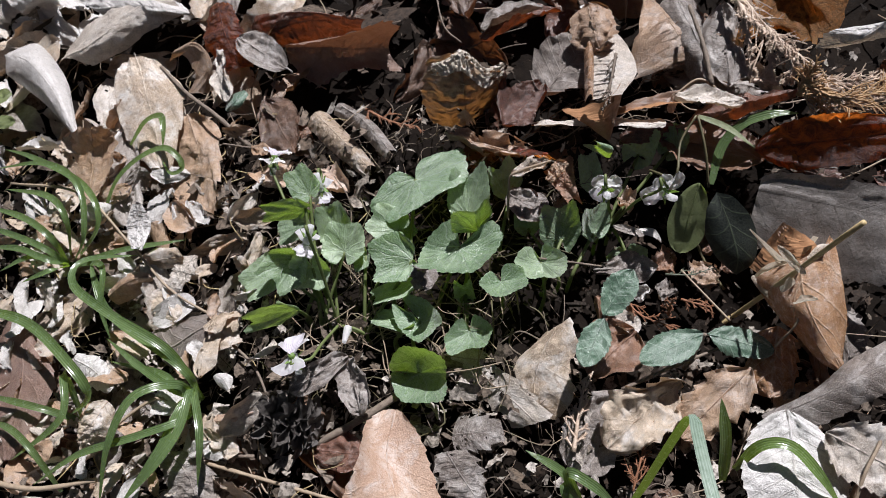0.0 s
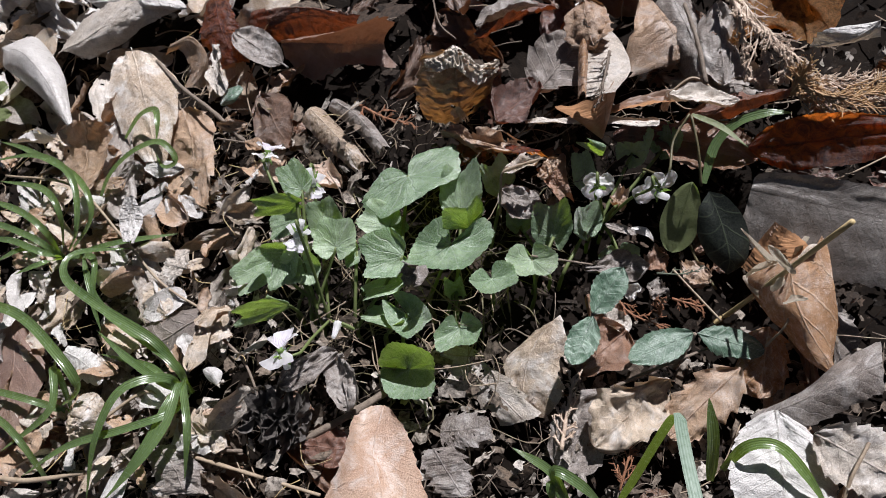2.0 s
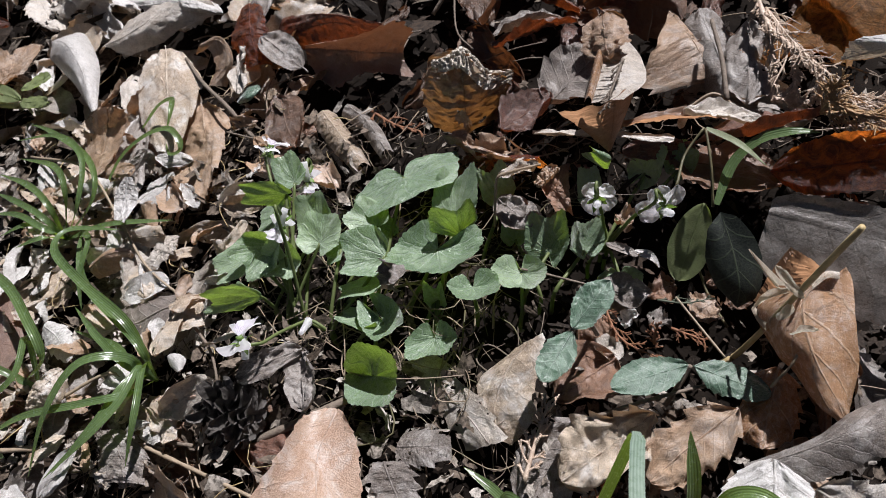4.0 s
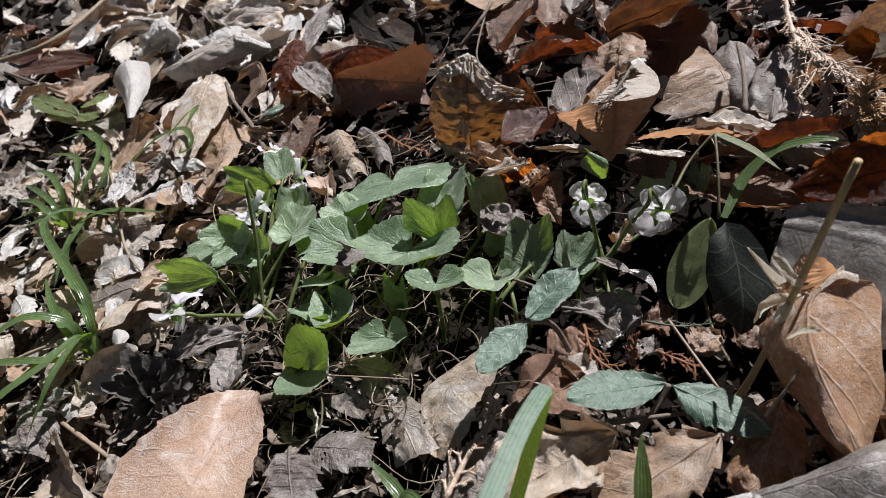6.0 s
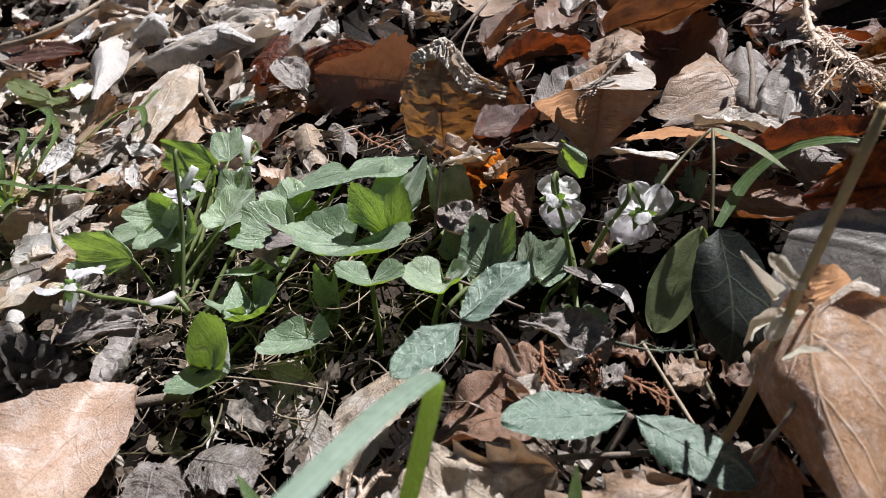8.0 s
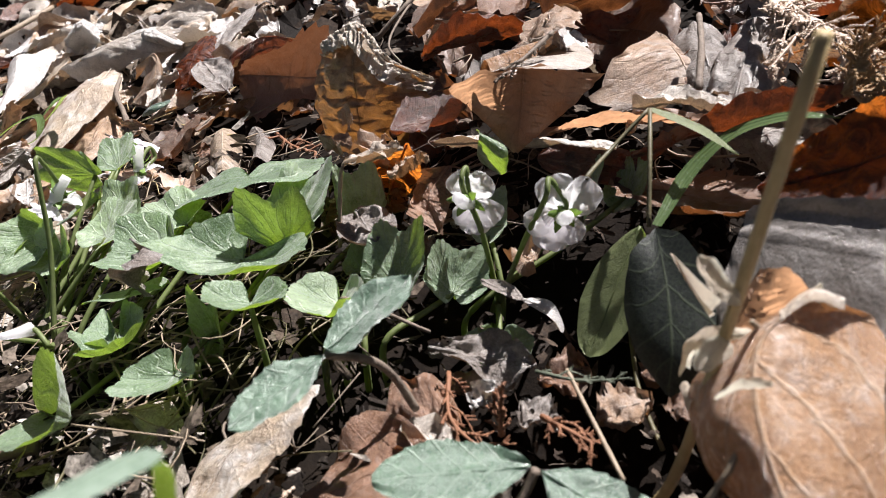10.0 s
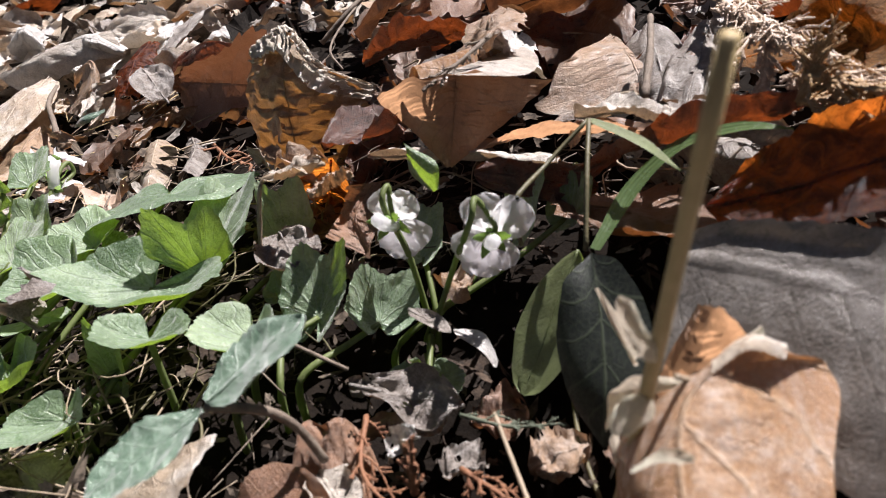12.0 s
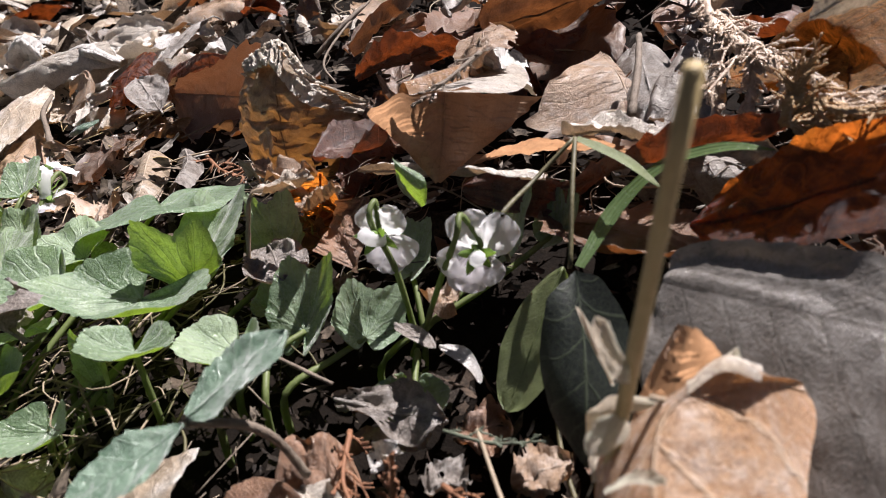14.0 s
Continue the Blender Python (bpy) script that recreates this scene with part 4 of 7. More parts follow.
draped([(-0.1043, 0.2545, 0.0038), (-0.0991, 0.2377, 0.0005), (-0.0916, 0.2230, -0.0059)], [(-0.1093, 0.2511, 0.0001), (-0.1106, 0.2392, -0.0059), (-0.1009, 0.2244, -0.0108)], [(-0.0968, 0.2521, 0.0041), (-0.0913, 0.2388, -0.0005), (-0.0855, 0.2235, -0.0064)], EMBER, teeth=6, bite=0.12, wave=1.5, crumple=0.7, label="red toothed leaf glowing at its tip")
draped([(-0.0956, 0.2012, -0.0099), (-0.0909, 0.2020, -0.0057), (-0.0857, 0.2068, -0.0049)], [(-0.0964, 0.2031, -0.0098), (-0.0940, 0.2077, -0.0076), (-0.0875, 0.2086, -0.0050)], [(-0.0945, 0.2004, -0.0098), (-0.0887, 0.2009, -0.0074), (-0.0851, 0.2058, -0.0048)], JASMINE, wave=0.4, crumple=0.2, nu=24, nv=10, label="small dark green leaf among dry ones")
draped([(-0.1727, 0.2686, -0.0119), (-0.1378, 0.2542, 0.0020), (-0.1188, 0.2540, -0.0016)], [(-0.1867, 0.2786, -0.0156), (-0.1608, 0.2854, -0.0067), (-0.1255, 0.2631, -0.0039)], [(-0.1636, 0.2623, -0.0147), (-0.1418, 0.2591, -0.0071), (-0.1216, 0.2563, -0.0049)], WHITE, wave=0.8, crumple=0.5, label="white sunlit leaf arching over")
draped([(-0.2144, 0.2735, -0.0167), (-0.1981, 0.2730, -0.0051), (-0.1964, 0.2795, -0.0137)], [(-0.2325, 0.2918, -0.0222), (-0.2303, 0.3040, -0.0160), (-0.2100, 0.2951, -0.0166)], [(-0.2157, 0.2792, -0.0242), (-0.2053, 0.2790, -0.0178), (-0.1935, 0.2788, -0.0182)], WHITE, wave=1.0, crumple=0.6, label="bleached leaf standing up among twigs")
draped([(-0.0880, 0.2426, -0.0062), (-0.0594, 0.2363, 0.0094), (-0.0358, 0.2318, 0.0102)], [(-0.0875, 0.2495, 0.0009), (-0.0592, 0.2370, 0.0136), (-0.0338, 0.2310, 0.0145)], [(-0.0801, 0.2383, -0.0090), (-0.0577, 0.2360, -0.0022), (-0.0350, 0.2355, 0.0049)], RED, teeth=6, bite=0.1, wave=1.5, crumple=0.8, label="red-brown toothed leaf, half hidden under others")
draped([(-0.1230, 0.2300, -0.0041), (-0.1102, 0.2276, 0.0025), (-0.1050, 0.2204, -0.0033), (-0.1108, 0.2131, -0.0117)], [(-0.1220, 0.2319, -0.0035), (-0.1106, 0.2298, 0.0028), (-0.1039, 0.2241, -0.0035), (-0.1065, 0.2148, -0.0135)], [(-0.1271, 0.2322, -0.0107), (-0.1181, 0.2292, -0.0050), (-0.1119, 0.2205, -0.0069), (-0.1161, 0.2158, -0.0145)], TAN, teeth=3, bite=0.1, wave=1.0, crumple=0.8, label="tan leaf hooked over a twig")
folded = draped([(0.0598, 0.1650, 0.0398), (0.0606, 0.1615, 0.0315), (0.0610, 0.1578, 0.0229)], [(0.0424, 0.1638, 0.0332), (0.0510, 0.1605, 0.0290), (0.0606, 0.1576, 0.0226)], [(0.0722, 0.2010, 0.0270), (0.0675, 0.1800, 0.0255), (0.0614, 0.1580, 0.0226)], GLOWING, teeth=0, wave=0.15, crumple=0.0, relief=0.0, rib_size=0.15, label="folded brown leaf hanging over the hollow")
draped([(0.0576, 0.1635, 0.0398), (0.0635, 0.1862, 0.0360), (0.0603, 0.2110, 0.0319)], [(0.0523, 0.1630, 0.0385), (0.0556, 0.1875, 0.0345), (0.0583, 0.2137, 0.0305)], [(0.0625, 0.1640, 0.0402), (0.0708, 0.1800, 0.0362), (0.0687, 0.1975, 0.0340), (0.0617, 0.2138, 0.0309)], PALE, teeth=0, wave=0.4, crumple=0.12, relief=0.1, name="inner_side", parent=folded)
draped([(0.0517, 0.1632, 0.0393), (0.0550, 0.1875, 0.0356), (0.0577, 0.2137, 0.0316)], [(0.0500, 0.1630, 0.0365), (0.0530, 0.1875, 0.0330), (0.0560, 0.2137, 0.0295)], [(0.0530, 0.1632, 0.0375), (0.0565, 0.1875, 0.0342), (0.0592, 0.2137, 0.0305)], CARAMEL, bulge=0.55, wave=0.4, crumple=0.15, relief=0.05, name="rolled_edge", parent=folded, nv=12)
draped([(0.0378, 0.1504, 0.0246), (0.0232, 0.1727, 0.0027), (0.0021, 0.2094, -0.0316)], [(0.0362, 0.1509, 0.0229), (0.0235, 0.1590, 0.0123), (0.0061, 0.1896, -0.0155)], [(0.0375, 0.1522, 0.0226), (0.0392, 0.1553, 0.0144), (0.0075, 0.2054, -0.0282)], EMBER, teeth=4, bite=0.2, wave=0.8, crumple=0.5, label="red-brown broken leaf beside the violet")
draped([(0.0462, 0.1538, 0.0187), (0.0449, 0.1459, 0.0144), (0.0487, 0.1420, 0.0081)], [(0.0427, 0.1475, 0.0204), (0.0383, 0.1516, 0.0114), (0.0446, 0.1340, 0.0167)], [(0.0478, 0.1518, 0.0196), (0.0489, 0.1492, 0.0128), (0.0508, 0.1372, 0.0114)], RUSSET, teeth=3, bite=0.1, wave=0.8, crumple=0.5, label="brown leaf scrap standing upright by the violet")
leaf((-0.0698, 0.2201, -0.0036), (-0.0931, 0.2358, 0.0003), 16, GREY, roll=5, curl=25, wave=1, teeth=0, label="small pale grey oval leaf", stalk=0.004)
leaf((-0.1443, 0.1999, -0.0233), (-0.1352, 0.1526, -0.0280), 18, GREY, roll=-15, curl=30, wave=3, teeth=0, label="grey leaf tucked under the tan one", torn=0.15)
gold = draped([(0.0058, 0.1862, 0.0378), (0.0085, 0.1800, 0.0210), (0.0080, 0.1850, 0.0000)], [(-0.0055, 0.1900, 0.0312), (-0.0088, 0.1862, 0.0173), (-0.0054, 0.1859, 0.0020)], [(0.0125, 0.1800, 0.0340), (0.0235, 0.1950, 0.0200), (0.0215, 0.1985, 0.0000)], GOLD, teeth=4, bite=0.1, wave=0.8, crumple=1.6, relief=0.0, torn=0.1, label="crumpled golden brown rotten leaf standing up with a bleached rim, whitened as if sunlit")
# Bleached rim; the pale material also holds the sunlight that catches this edge.
draped([(-0.0040, 0.1862, 0.0312), (0.0010, 0.1840, 0.0345), (0.0062, 0.1860, 0.0372), (0.0112, 0.1835, 0.0345), (0.0160, 0.1850, 0.0285), (0.0242, 0.1985, 0.0200)], [(-0.0042, 0.1842, 0.0290), (0.0012, 0.1812, 0.0318), (0.0064, 0.1815, 0.0340), (0.0116, 0.1795, 0.0305), (0.0162, 0.1815, 0.0250), (0.0242, 0.1958, 0.0178)], [(-0.0038, 0.1880, 0.0316), (0.0010, 0.1862, 0.0350), (0.0064, 0.1885, 0.0378), (0.0116, 0.1862, 0.0352), (0.0165, 0.1875, 0.0292), (0.0245, 0.2000, 0.0205)], BLEACHED, bulge=0.12, wave=2.0, crumple=4.5, relief=0.0, torn=0.25, knots=4.0, name="curled_rim", parent=gold, nv=20, nu=110)
leaf((0.0575, 0.2180, 0.0330), (0.0630, 0.1960, 0.0335), 20, WHITE, roll=-20, curl=(35, -20), wave=3, teeth=5, bite=0.2, prof=(0.5, 0.3), label="pale brown leaf with an upright stalk", stalk=0.02)
leaf((0.1015, 0.1799, 0.0327), (0.0909, 0.2208, 0.0375), 26, GREY, roll=0, curl=-95, wave=1, teeth=0, prof=(0.3, 0.3), label="grey leaf curled over like a roof tile")
leaf((0.1037, 0.1728, 0.0356), (0.1052, 0.2072, 0.0429), 20, GREY, roll=0, curl=-60, wave=3, teeth=0, holes=0.08, torn=0.2, label="grey leaf with a hole, curled")
leaf((0.1105, 0.1500, 0.0275), (0.1445, 0.1345, 0.0560), 0, EMBER, side=(0.1255, 0.1505, 0.0455), curl=(10, 40), wave=2.5, crumple=0.6, teeth=14, bite=0.06, prof=(0.5, 0.45), label="large red-brown leaf glowing with light from behind", nv=18)
leaf((0.0855, 0.1624, 0.0240), (0.1220, 0.1624, 0.0436), 15, RED, roll=-45, curl=30, wave=3, teeth=8, label="curved red-brown leaf beside the hollow")
leaf((0.0654, 0.1603, 0.0212), (0.0908, 0.1647, 0.0199), 0, RED, side=(0.0736, 0.1632, 0.0251), curl=(0, 20), wave=1.5, teeth=0, prof=(0.5, 0.5), label="small orange-brown leaf, lit from behind")
leaf((0.0621, 0.1719, 0.0220), (0.1036, 0.1700, 0.0312), 10, GLOWING, roll=-20, curl=30, wave=1.5, teeth=0, bend=0.04, label="long narrow brown leaf with a pale edge")
leaf((0.0825, 0.1660, 0.0160), (0.1150, 0.1480, 0.0240), 30, BROWN, roll=-20, curl=15, flat=True, wave=3, teeth=9, label="dull brown leaf deep in the hollow")
leaf((0.0835, 0.1687, 0.0344), (0.1058, 0.1618, 0.0385), 9, PALE, roll=-10, curl=30, wave=2, teeth=0, label="thin pale curled leaf strip")
leaf((0.0343, 0.1727, 0.0137), (0.0822, 0.1638, 0.0254), 10, PALE, roll=-25, curl=30, wave=2, teeth=0, label="grey leaf with a sunlit edge under the folded one")
leaf((0.1075, 0.1325, 0.0270), (0.180, 0.092, 0.052), 46, SILVER, side=(0.120, 0.098, 0.011), curl=(4, -12), bend=0.01, wave=1.2, teeth=16, bite=0.05, pairs=13, prof=(0.22, 0.45), relief=0.12, crumple=0.25, trim=(0.4, 1.0), label="large silvery grey leaf with ribbed veins", nv=24, rib=0.0)
leaf((0.1104, 0.0887, 0.0120), (0.1061, 0.0674, 0.0030), 18, CARAMEL, roll=0, curl=(-50, -50), wave=2, teeth=5, bite=0.3, flat=True, label="broken brown leaf under the bent one")
leaf((-0.0337, 0.0869, -0.0105), (-0.0545, 0.0757, -0.0162), 11, GREY, roll=0, curl=30, bend=0.12, wave=2, teeth=0, label="narrow grey curved leaf")
leaf((-0.0333, 0.0862, -0.0105), (-0.0279, 0.0661, -0.0119), 12, GREY, roll=20, curl=40, wave=3, teeth=0, torn=0.15, label="torn grey leaf propped on the pinkish one")
leaf((0.1037, 0.0594, 0.0173), (0.1001, 0.0230, 0.0132), 29, WHITE, roll=0, curl=-10, flat=True, wave=2, teeth=14, bite=0.05, relief=0.5, label="white bleached leaf, shining in the sun")
draped([(0.0980, 0.0580, 0.0118), (0.1086, 0.0607, 0.0203), (0.1197, 0.0652, 0.0273), (0.1328, 0.0706, 0.0278)], [(0.0984, 0.0595, 0.0108), (0.1131, 0.0655, 0.0172), (0.1221, 0.0722, 0.0237), (0.1351, 0.0782, 0.0267)], [(0.0992, 0.0567, 0.0102), (0.1101, 0.0540, 0.0151), (0.1241, 0.0596, 0.0220), (0.1328, 0.0630, 0.0248)], GREY, teeth=9, bite=0.08, wave=1.2, crumple=0.6, relief=0.8, pairs=8, slant=1.2, label="ribbed pale grey leaf with a toothed edge")
leaf((0.1106, 0.0514, 0.0217), (0.1289, 0.0372, 0.0259), 20, PALE, roll=0, curl=10, wave=2, teeth=9, bite=0.14, label="cream leaf with a serrated edge")
leaf((0.0766, 0.0719, 0.0079), (0.0525, 0.0521, -0.0015), 24, CREAM, roll=0, curl=(35, 80), wave=5, teeth=6, bite=0.3, torn=0.2, prof=(0.6, 0.8), crumple=2.5, label="cream leaf curled round a dark hollow")
leaf((0.0973, 0.0739, 0.0139), (0.0756, 0.0550, 0.0012), 18, TAN, roll=0, curl=15, wave=3, teeth=6, bite=0.25, label="tan brown leaf with a notched edge")
leaf((0.0670, 0.0925, -0.0003), (0.0499, 0.0783, -0.0063), 24, RUSSET, roll=0, curl=25, wave=3, teeth=0, label="grey leaf under the jasmine")
leaf((0.0617, 0.0720, -0.0025), (0.0418, 0.0479, -0.0105), 22, GREY, roll=5, curl=20, wave=4, teeth=5, torn=0.2, label="grey broken leaf among dry needles")
leaf((0.0387, 0.1833, 0.0202), (0.0585, 0.2034, 0.0317), 26, RIBBED, roll=0, curl=(-20, 30), wave=3, teeth=5, label="dark grey leaf in the shade")
leaf((0.0151, 0.2137, 0.0252), (0.0395, 0.2174, 0.0334), 18, GREY, roll=-30, curl=(90, 60), wave=1, teeth=0, label="grey leaf with a rolled sunlit edge")
leaf((0.0147, 0.2109, 0.0227), (0.0462, 0.2147, 0.0345), 22, RED, roll=-40, curl=(60, 20), wave=2, teeth=6, label="red-brown leaf with a curled grey edge")
leaf((0.0578, 0.1883, 0.0373), (0.0550, 0.2091, 0.0417), 20, TAN, roll=-20, curl=(-70, 20), wave=2, teeth=6, label="tan leaf folded along its middle")
leaf((0.0231, 0.1708, 0.0149), (0.0389, 0.1872, 0.0209), 18, RED, roll=0, curl=(40, 20), wave=3, teeth=5, label="red-brown leaf behind the golden one")
leaf((0.0013, 0.1708, 0.0099), (0.0330, 0.1562, 0.0160), 14, TAN, roll=0, curl=(60, 20), wave=7, teeth=0, torn=0.42, holes=0.06, crumple=3, label="rotten lacy leaf over the violet")
leaf((0.0249, 0.1467, 0.0058), (0.0375, 0.1333, 0.0088), 14, GREY, roll=0, curl=20, wave=2, teeth=0, label="small grey leaf between violet stems", pairs=6)
leaf((-0.0789, 0.2075, -0.0092), (-0.0632, 0.1779, -0.0098), 20, BROWN, roll=0, curl=20, wave=3, teeth=0, label="brown leaf behind the white flower")
leaf((-0.1024, 0.2309, -0.0032), (-0.0941, 0.2040, -0.0072), 12, PALE, roll=20, curl=60, wave=3, teeth=0, torn=0.2, label="pale shrivelled leaf by a twig")
leaf((-0.0479, 0.0579, -0.0256), (-0.0272, 0.0550, -0.0213), 14, RED, roll=0, curl=-10, wave=2, teeth=0, torn=0.1, label="dark red-brown leaf in the shade")
leaf((-0.1061, 0.2985, 0.0057), (-0.0983, 0.2517, -0.0013), 16, GREY, roll=0, curl=25, wave=2, teeth=4, label="small grey leaf with a thin stalk", stalk=0.01)
leaf((-0.0671, 0.2714, 0.0087), (-0.0512, 0.2769, 0.0152), 8, GREY, roll=0, curl=60, wave=2, teeth=0, label="narrow blue-grey curled leaf")
leaf((-0.2439, 0.2275, -0.0361), (-0.2284, 0.2535, -0.0288), 24, TAN, roll=0, curl=10, wave=2, teeth=0, holes=0.05, label="tan leaf in half shade")
leaf((-0.3859, 0.2922, -0.0613), (-0.2641, 0.2761, -0.0357), 24, RED, roll=0, curl=10, wave=2, teeth=5, label="rust-coloured leaf under a branch")
leaf((0.0487, 0.2239, 0.0344), (0.0853, 0.2472, 0.0481), 30, BROWN, roll=-35, curl=20, wave=4, teeth=6, label="brown leaf with a glowing edge")
leaf((0.0090, 0.2189, 0.0266), (0.0146, 0.2613, 0.0360), 28, BROWN, roll=-20, curl=20, wave=3, teeth=5, label="dull grey-brown leaf on the bank")
leaf((0.0329, 0.2410, 0.0352), (0.0358, 0.2694, 0.0420), 18, GREY, roll=0, curl=20, wave=3, teeth=5, label="dull grey leaf on the bank")
draped([(0.1213, 0.1667, 0.0590), (0.1291, 0.1607, 0.0687), (0.1361, 0.1635, 0.0724)], [(0.1213, 0.1667, 0.0590), (0.1223, 0.1656, 0.0670), (0.1361, 0.1635, 0.0724)], [(0.1213, 0.1667, 0.0590), (0.1269, 0.1639, 0.0619), (0.1377, 0.1613, 0.0684)], WHITE, teeth=7, bite=0.1, wave=0.8, crumple=0.3, label="white serrated leaf propped on the dry shoots")

# ---- trailing jasmine ----
vine = empty("jasmine_vine", (0.0863, 0.0872, 0.0104), "trailing jasmine with dark green veined leaves", "vine")
def vine_leaf(base, tip, w, **kw):
    leaf(base, tip, w, JASMINE, name="leaf", parent=vine, teeth=9, bite=0.1, wave=1.2, relief=0.1, rib=0.25, crumple=0.25, nv=12, nu=48, **kw)
vine_leaf((0.0516, 0.0893, 0.0193), (0.0607, 0.1018, 0.0274), 11, roll=0, curl=20, prof=(0.75, 0.7))
vine_leaf((0.0517, 0.0886, 0.0188), (0.0442, 0.0736, 0.0149), 10, roll=0, curl=15, prof=(0.75, 0.7))
vine_leaf((0.0856, 0.0865, 0.0111), (0.0642, 0.0780, 0.0080), 11, roll=0, curl=12, prof=(0.7, 0.7))
vine_leaf((0.0869, 0.0867, 0.0106), (0.1085, 0.0813, 0.0089), 10.5, roll=0, curl=-12, prof=(0.7, 0.65))
part("stem", tube([(0.0515, 0.0892, 0.0185), (0.0561, 0.0951, 0.0135), (0.0585, 0.0987, 0.0066), (0.0614, 0.0998, -0.0006)], 0.0007, 0.0008, 6, 6), TWIG, vine)
part("stem", tube([(0.0863, 0.0867, 0.0106), (0.0852, 0.0843, 0.0067), (0.0815, 0.0787, -0.0010)], 0.0007, 0.0008, 6, 6), TWIG, vine)

# ---- seedling with two oval leaves ----
oval = empty("oval_leaf_seedling", (0.0946, 0.1238, 0.0025), "young plant with two broad oval leaves on a thin stem", "plant")
leaf((0.0913, 0.1401, 0.0209), (0.0871, 0.1236, -0.0002), 14, OVAL, side=(0.0830, 0.1327, 0.0047), name="leaf", parent=oval, teeth=0, wave=0.8, crumple=0.15, curl=10, rib=0.3, prof=(0.6, 0.5), nu=24, nv=10)
draped([(0.0944, 0.1329, 0.0254), (0.0985, 0.1220, 0.0205), (0.1012, 0.1130, 0.0150), (0.1020, 0.1100, 0.0085)], [(0.0943, 0.1330, 0.0253), (0.0915, 0.1285, 0.0225), (0.0916, 0.1240, 0.0165), (0.0952, 0.1170, 0.0105), (0.1018, 0.1102, 0.0083)], [(0.0946, 0.1327, 0.0256), (0.1000, 0.1287, 0.0272), (0.1062, 0.1190, 0.0220), (0.1068, 0.1120, 0.0140), (0.1024, 0.1097, 0.0083)], DARK_SHADED_LEAF, wave=0.4, crumple=0.1, relief=0.02, slant=1.4, name="leaf", parent=oval, nu=30, nv=14)
part("stem", tube([(0.0919, 0.1403, 0.0003), (0.0946, 0.1297, -0.0007), (0.0981, 0.1199, -0.0033), (0.1035, 0.1108, -0.0053)], 0.0005, 0.0005, 6, 6), OLIVE, oval)
part("stem", tube([(0.0930, 0.1366, 0.0232), (0.0904, 0.1456, 0.0328), (0.0882, 0.1560, 0.0379)], 0.0005, 0.00045, 6, 6), OLIVE, oval)
part("stem", tube([(0.0879, 0.1569, 0.0375), (0.0829, 0.1496, 0.0316), (0.0798, 0.1375, 0.0286), (0.0782, 0.1530, 0.0109)], 0.0004, 0.00055, 6, 6), OLIVE, oval)
ribbon([(0.0884, 0.1564, 0.0376), (0.0979, 0.1516, 0.0369), (0.1052, 0.1429, 0.0370)], 2.2, OVAL, "leaf", oval, 20, 8, 0.5)

leaf((0.0854, 0.1731, 0.0315), (0.0838, 0.1677, 0.0263), 3.2, GOLD, roll=-20, curl=30, wave=1, crumple=0.3, teeth=0, name="withered_leaf", parent=oval, rib=0, nu=16, nv=8)

# ---- dead stalk and its papery bracts ----
stalk = tagged(mesh_object("dead_stalk", tube([(0.1059, 0.0905, 0.0732), (0.1055, 0.0994, 0.0044), (0.1011, 0.0991, -0.0096)], 0.00075, 0.00105, 8, 8, 0.12), STRAW), "dry straw-coloured stalk leaning over the leaves", "stalk")
leaf((0.1059, 0.0919, 0.0425), (0.1011, 0.1026, 0.0409), 3.5, PAPER, roll=-35, curl=60, wave=1, crumple=0.2, teeth=0, name="bract", parent=stalk, rib=0, nu=16, nv=6)
leaf((0.1062, 0.0951, 0.0350), (0.1035, 0.0914, 0.0319), 3.5, PAPER, roll=-35, curl=60, wave=1, crumple=0.2, teeth=0, name="bract", parent=stalk, rib=0, nu=16, nv=6)
leaf((0.1059, 0.0879, 0.0319), (0.1108, 0.0869, 0.0369), 3.5, PAPER, roll=-35, curl=60, wave=1, crumple=0.2, teeth=0, name="bract", parent=stalk, rib=0, nu=16, nv=6)
tagged(mesh_object("dry_tendril", tube([(0.1062, 0.0806, 0.0149), (0.1099, 0.0862, 0.0266), (0.1134, 0.1075, 0.0255), (0.1084, 0.0964, 0.0372)], 0.0004, 0.00035, 6, 6), PALE_TWIG), "thin dry tendril lying over the bent leaf", "stalk")

# ---- violets ----
rng_v = random.Random(8)


def violet(at, label):
    return empty("violet_plant", at, label, "violet", "violets")


def vleaf(plant, root, base, tip, left, right=None, roll=0, **kw):
    """One violet leaf with its stalk. left, right: its sides; or left alone, its width in millimetres."""
    o, length, x, y, z = leaf_frame(base, tip, roll)
    if right is None:
        m = o + x * length * 0.25
        left, right = m + y * left / 2000 + z * 0.0012, m - y * left / 2000 + z * 0.0012
    ob = kidney_blade(base, tip, left, right, "leaf", plant, seed=next(seeds) * 2.3, **kw)
    r = Vector(root) + Vector((rng_v.uniform(-0.006, 0.006), rng_v.uniform(-0.006, 0.006), 0))
    m = r.lerp(o, 0.6)
    m.z = max(m.z, r.z + (o.z - r.z) * 0.45) + rng_v.uniform(-0.001, 0.002)
    part("petiole", tube([r - Vector((0, 0, 0.014)), r, m, o], 0.0008, 0.0006, 6, 6), STEM, ob)
    return ob


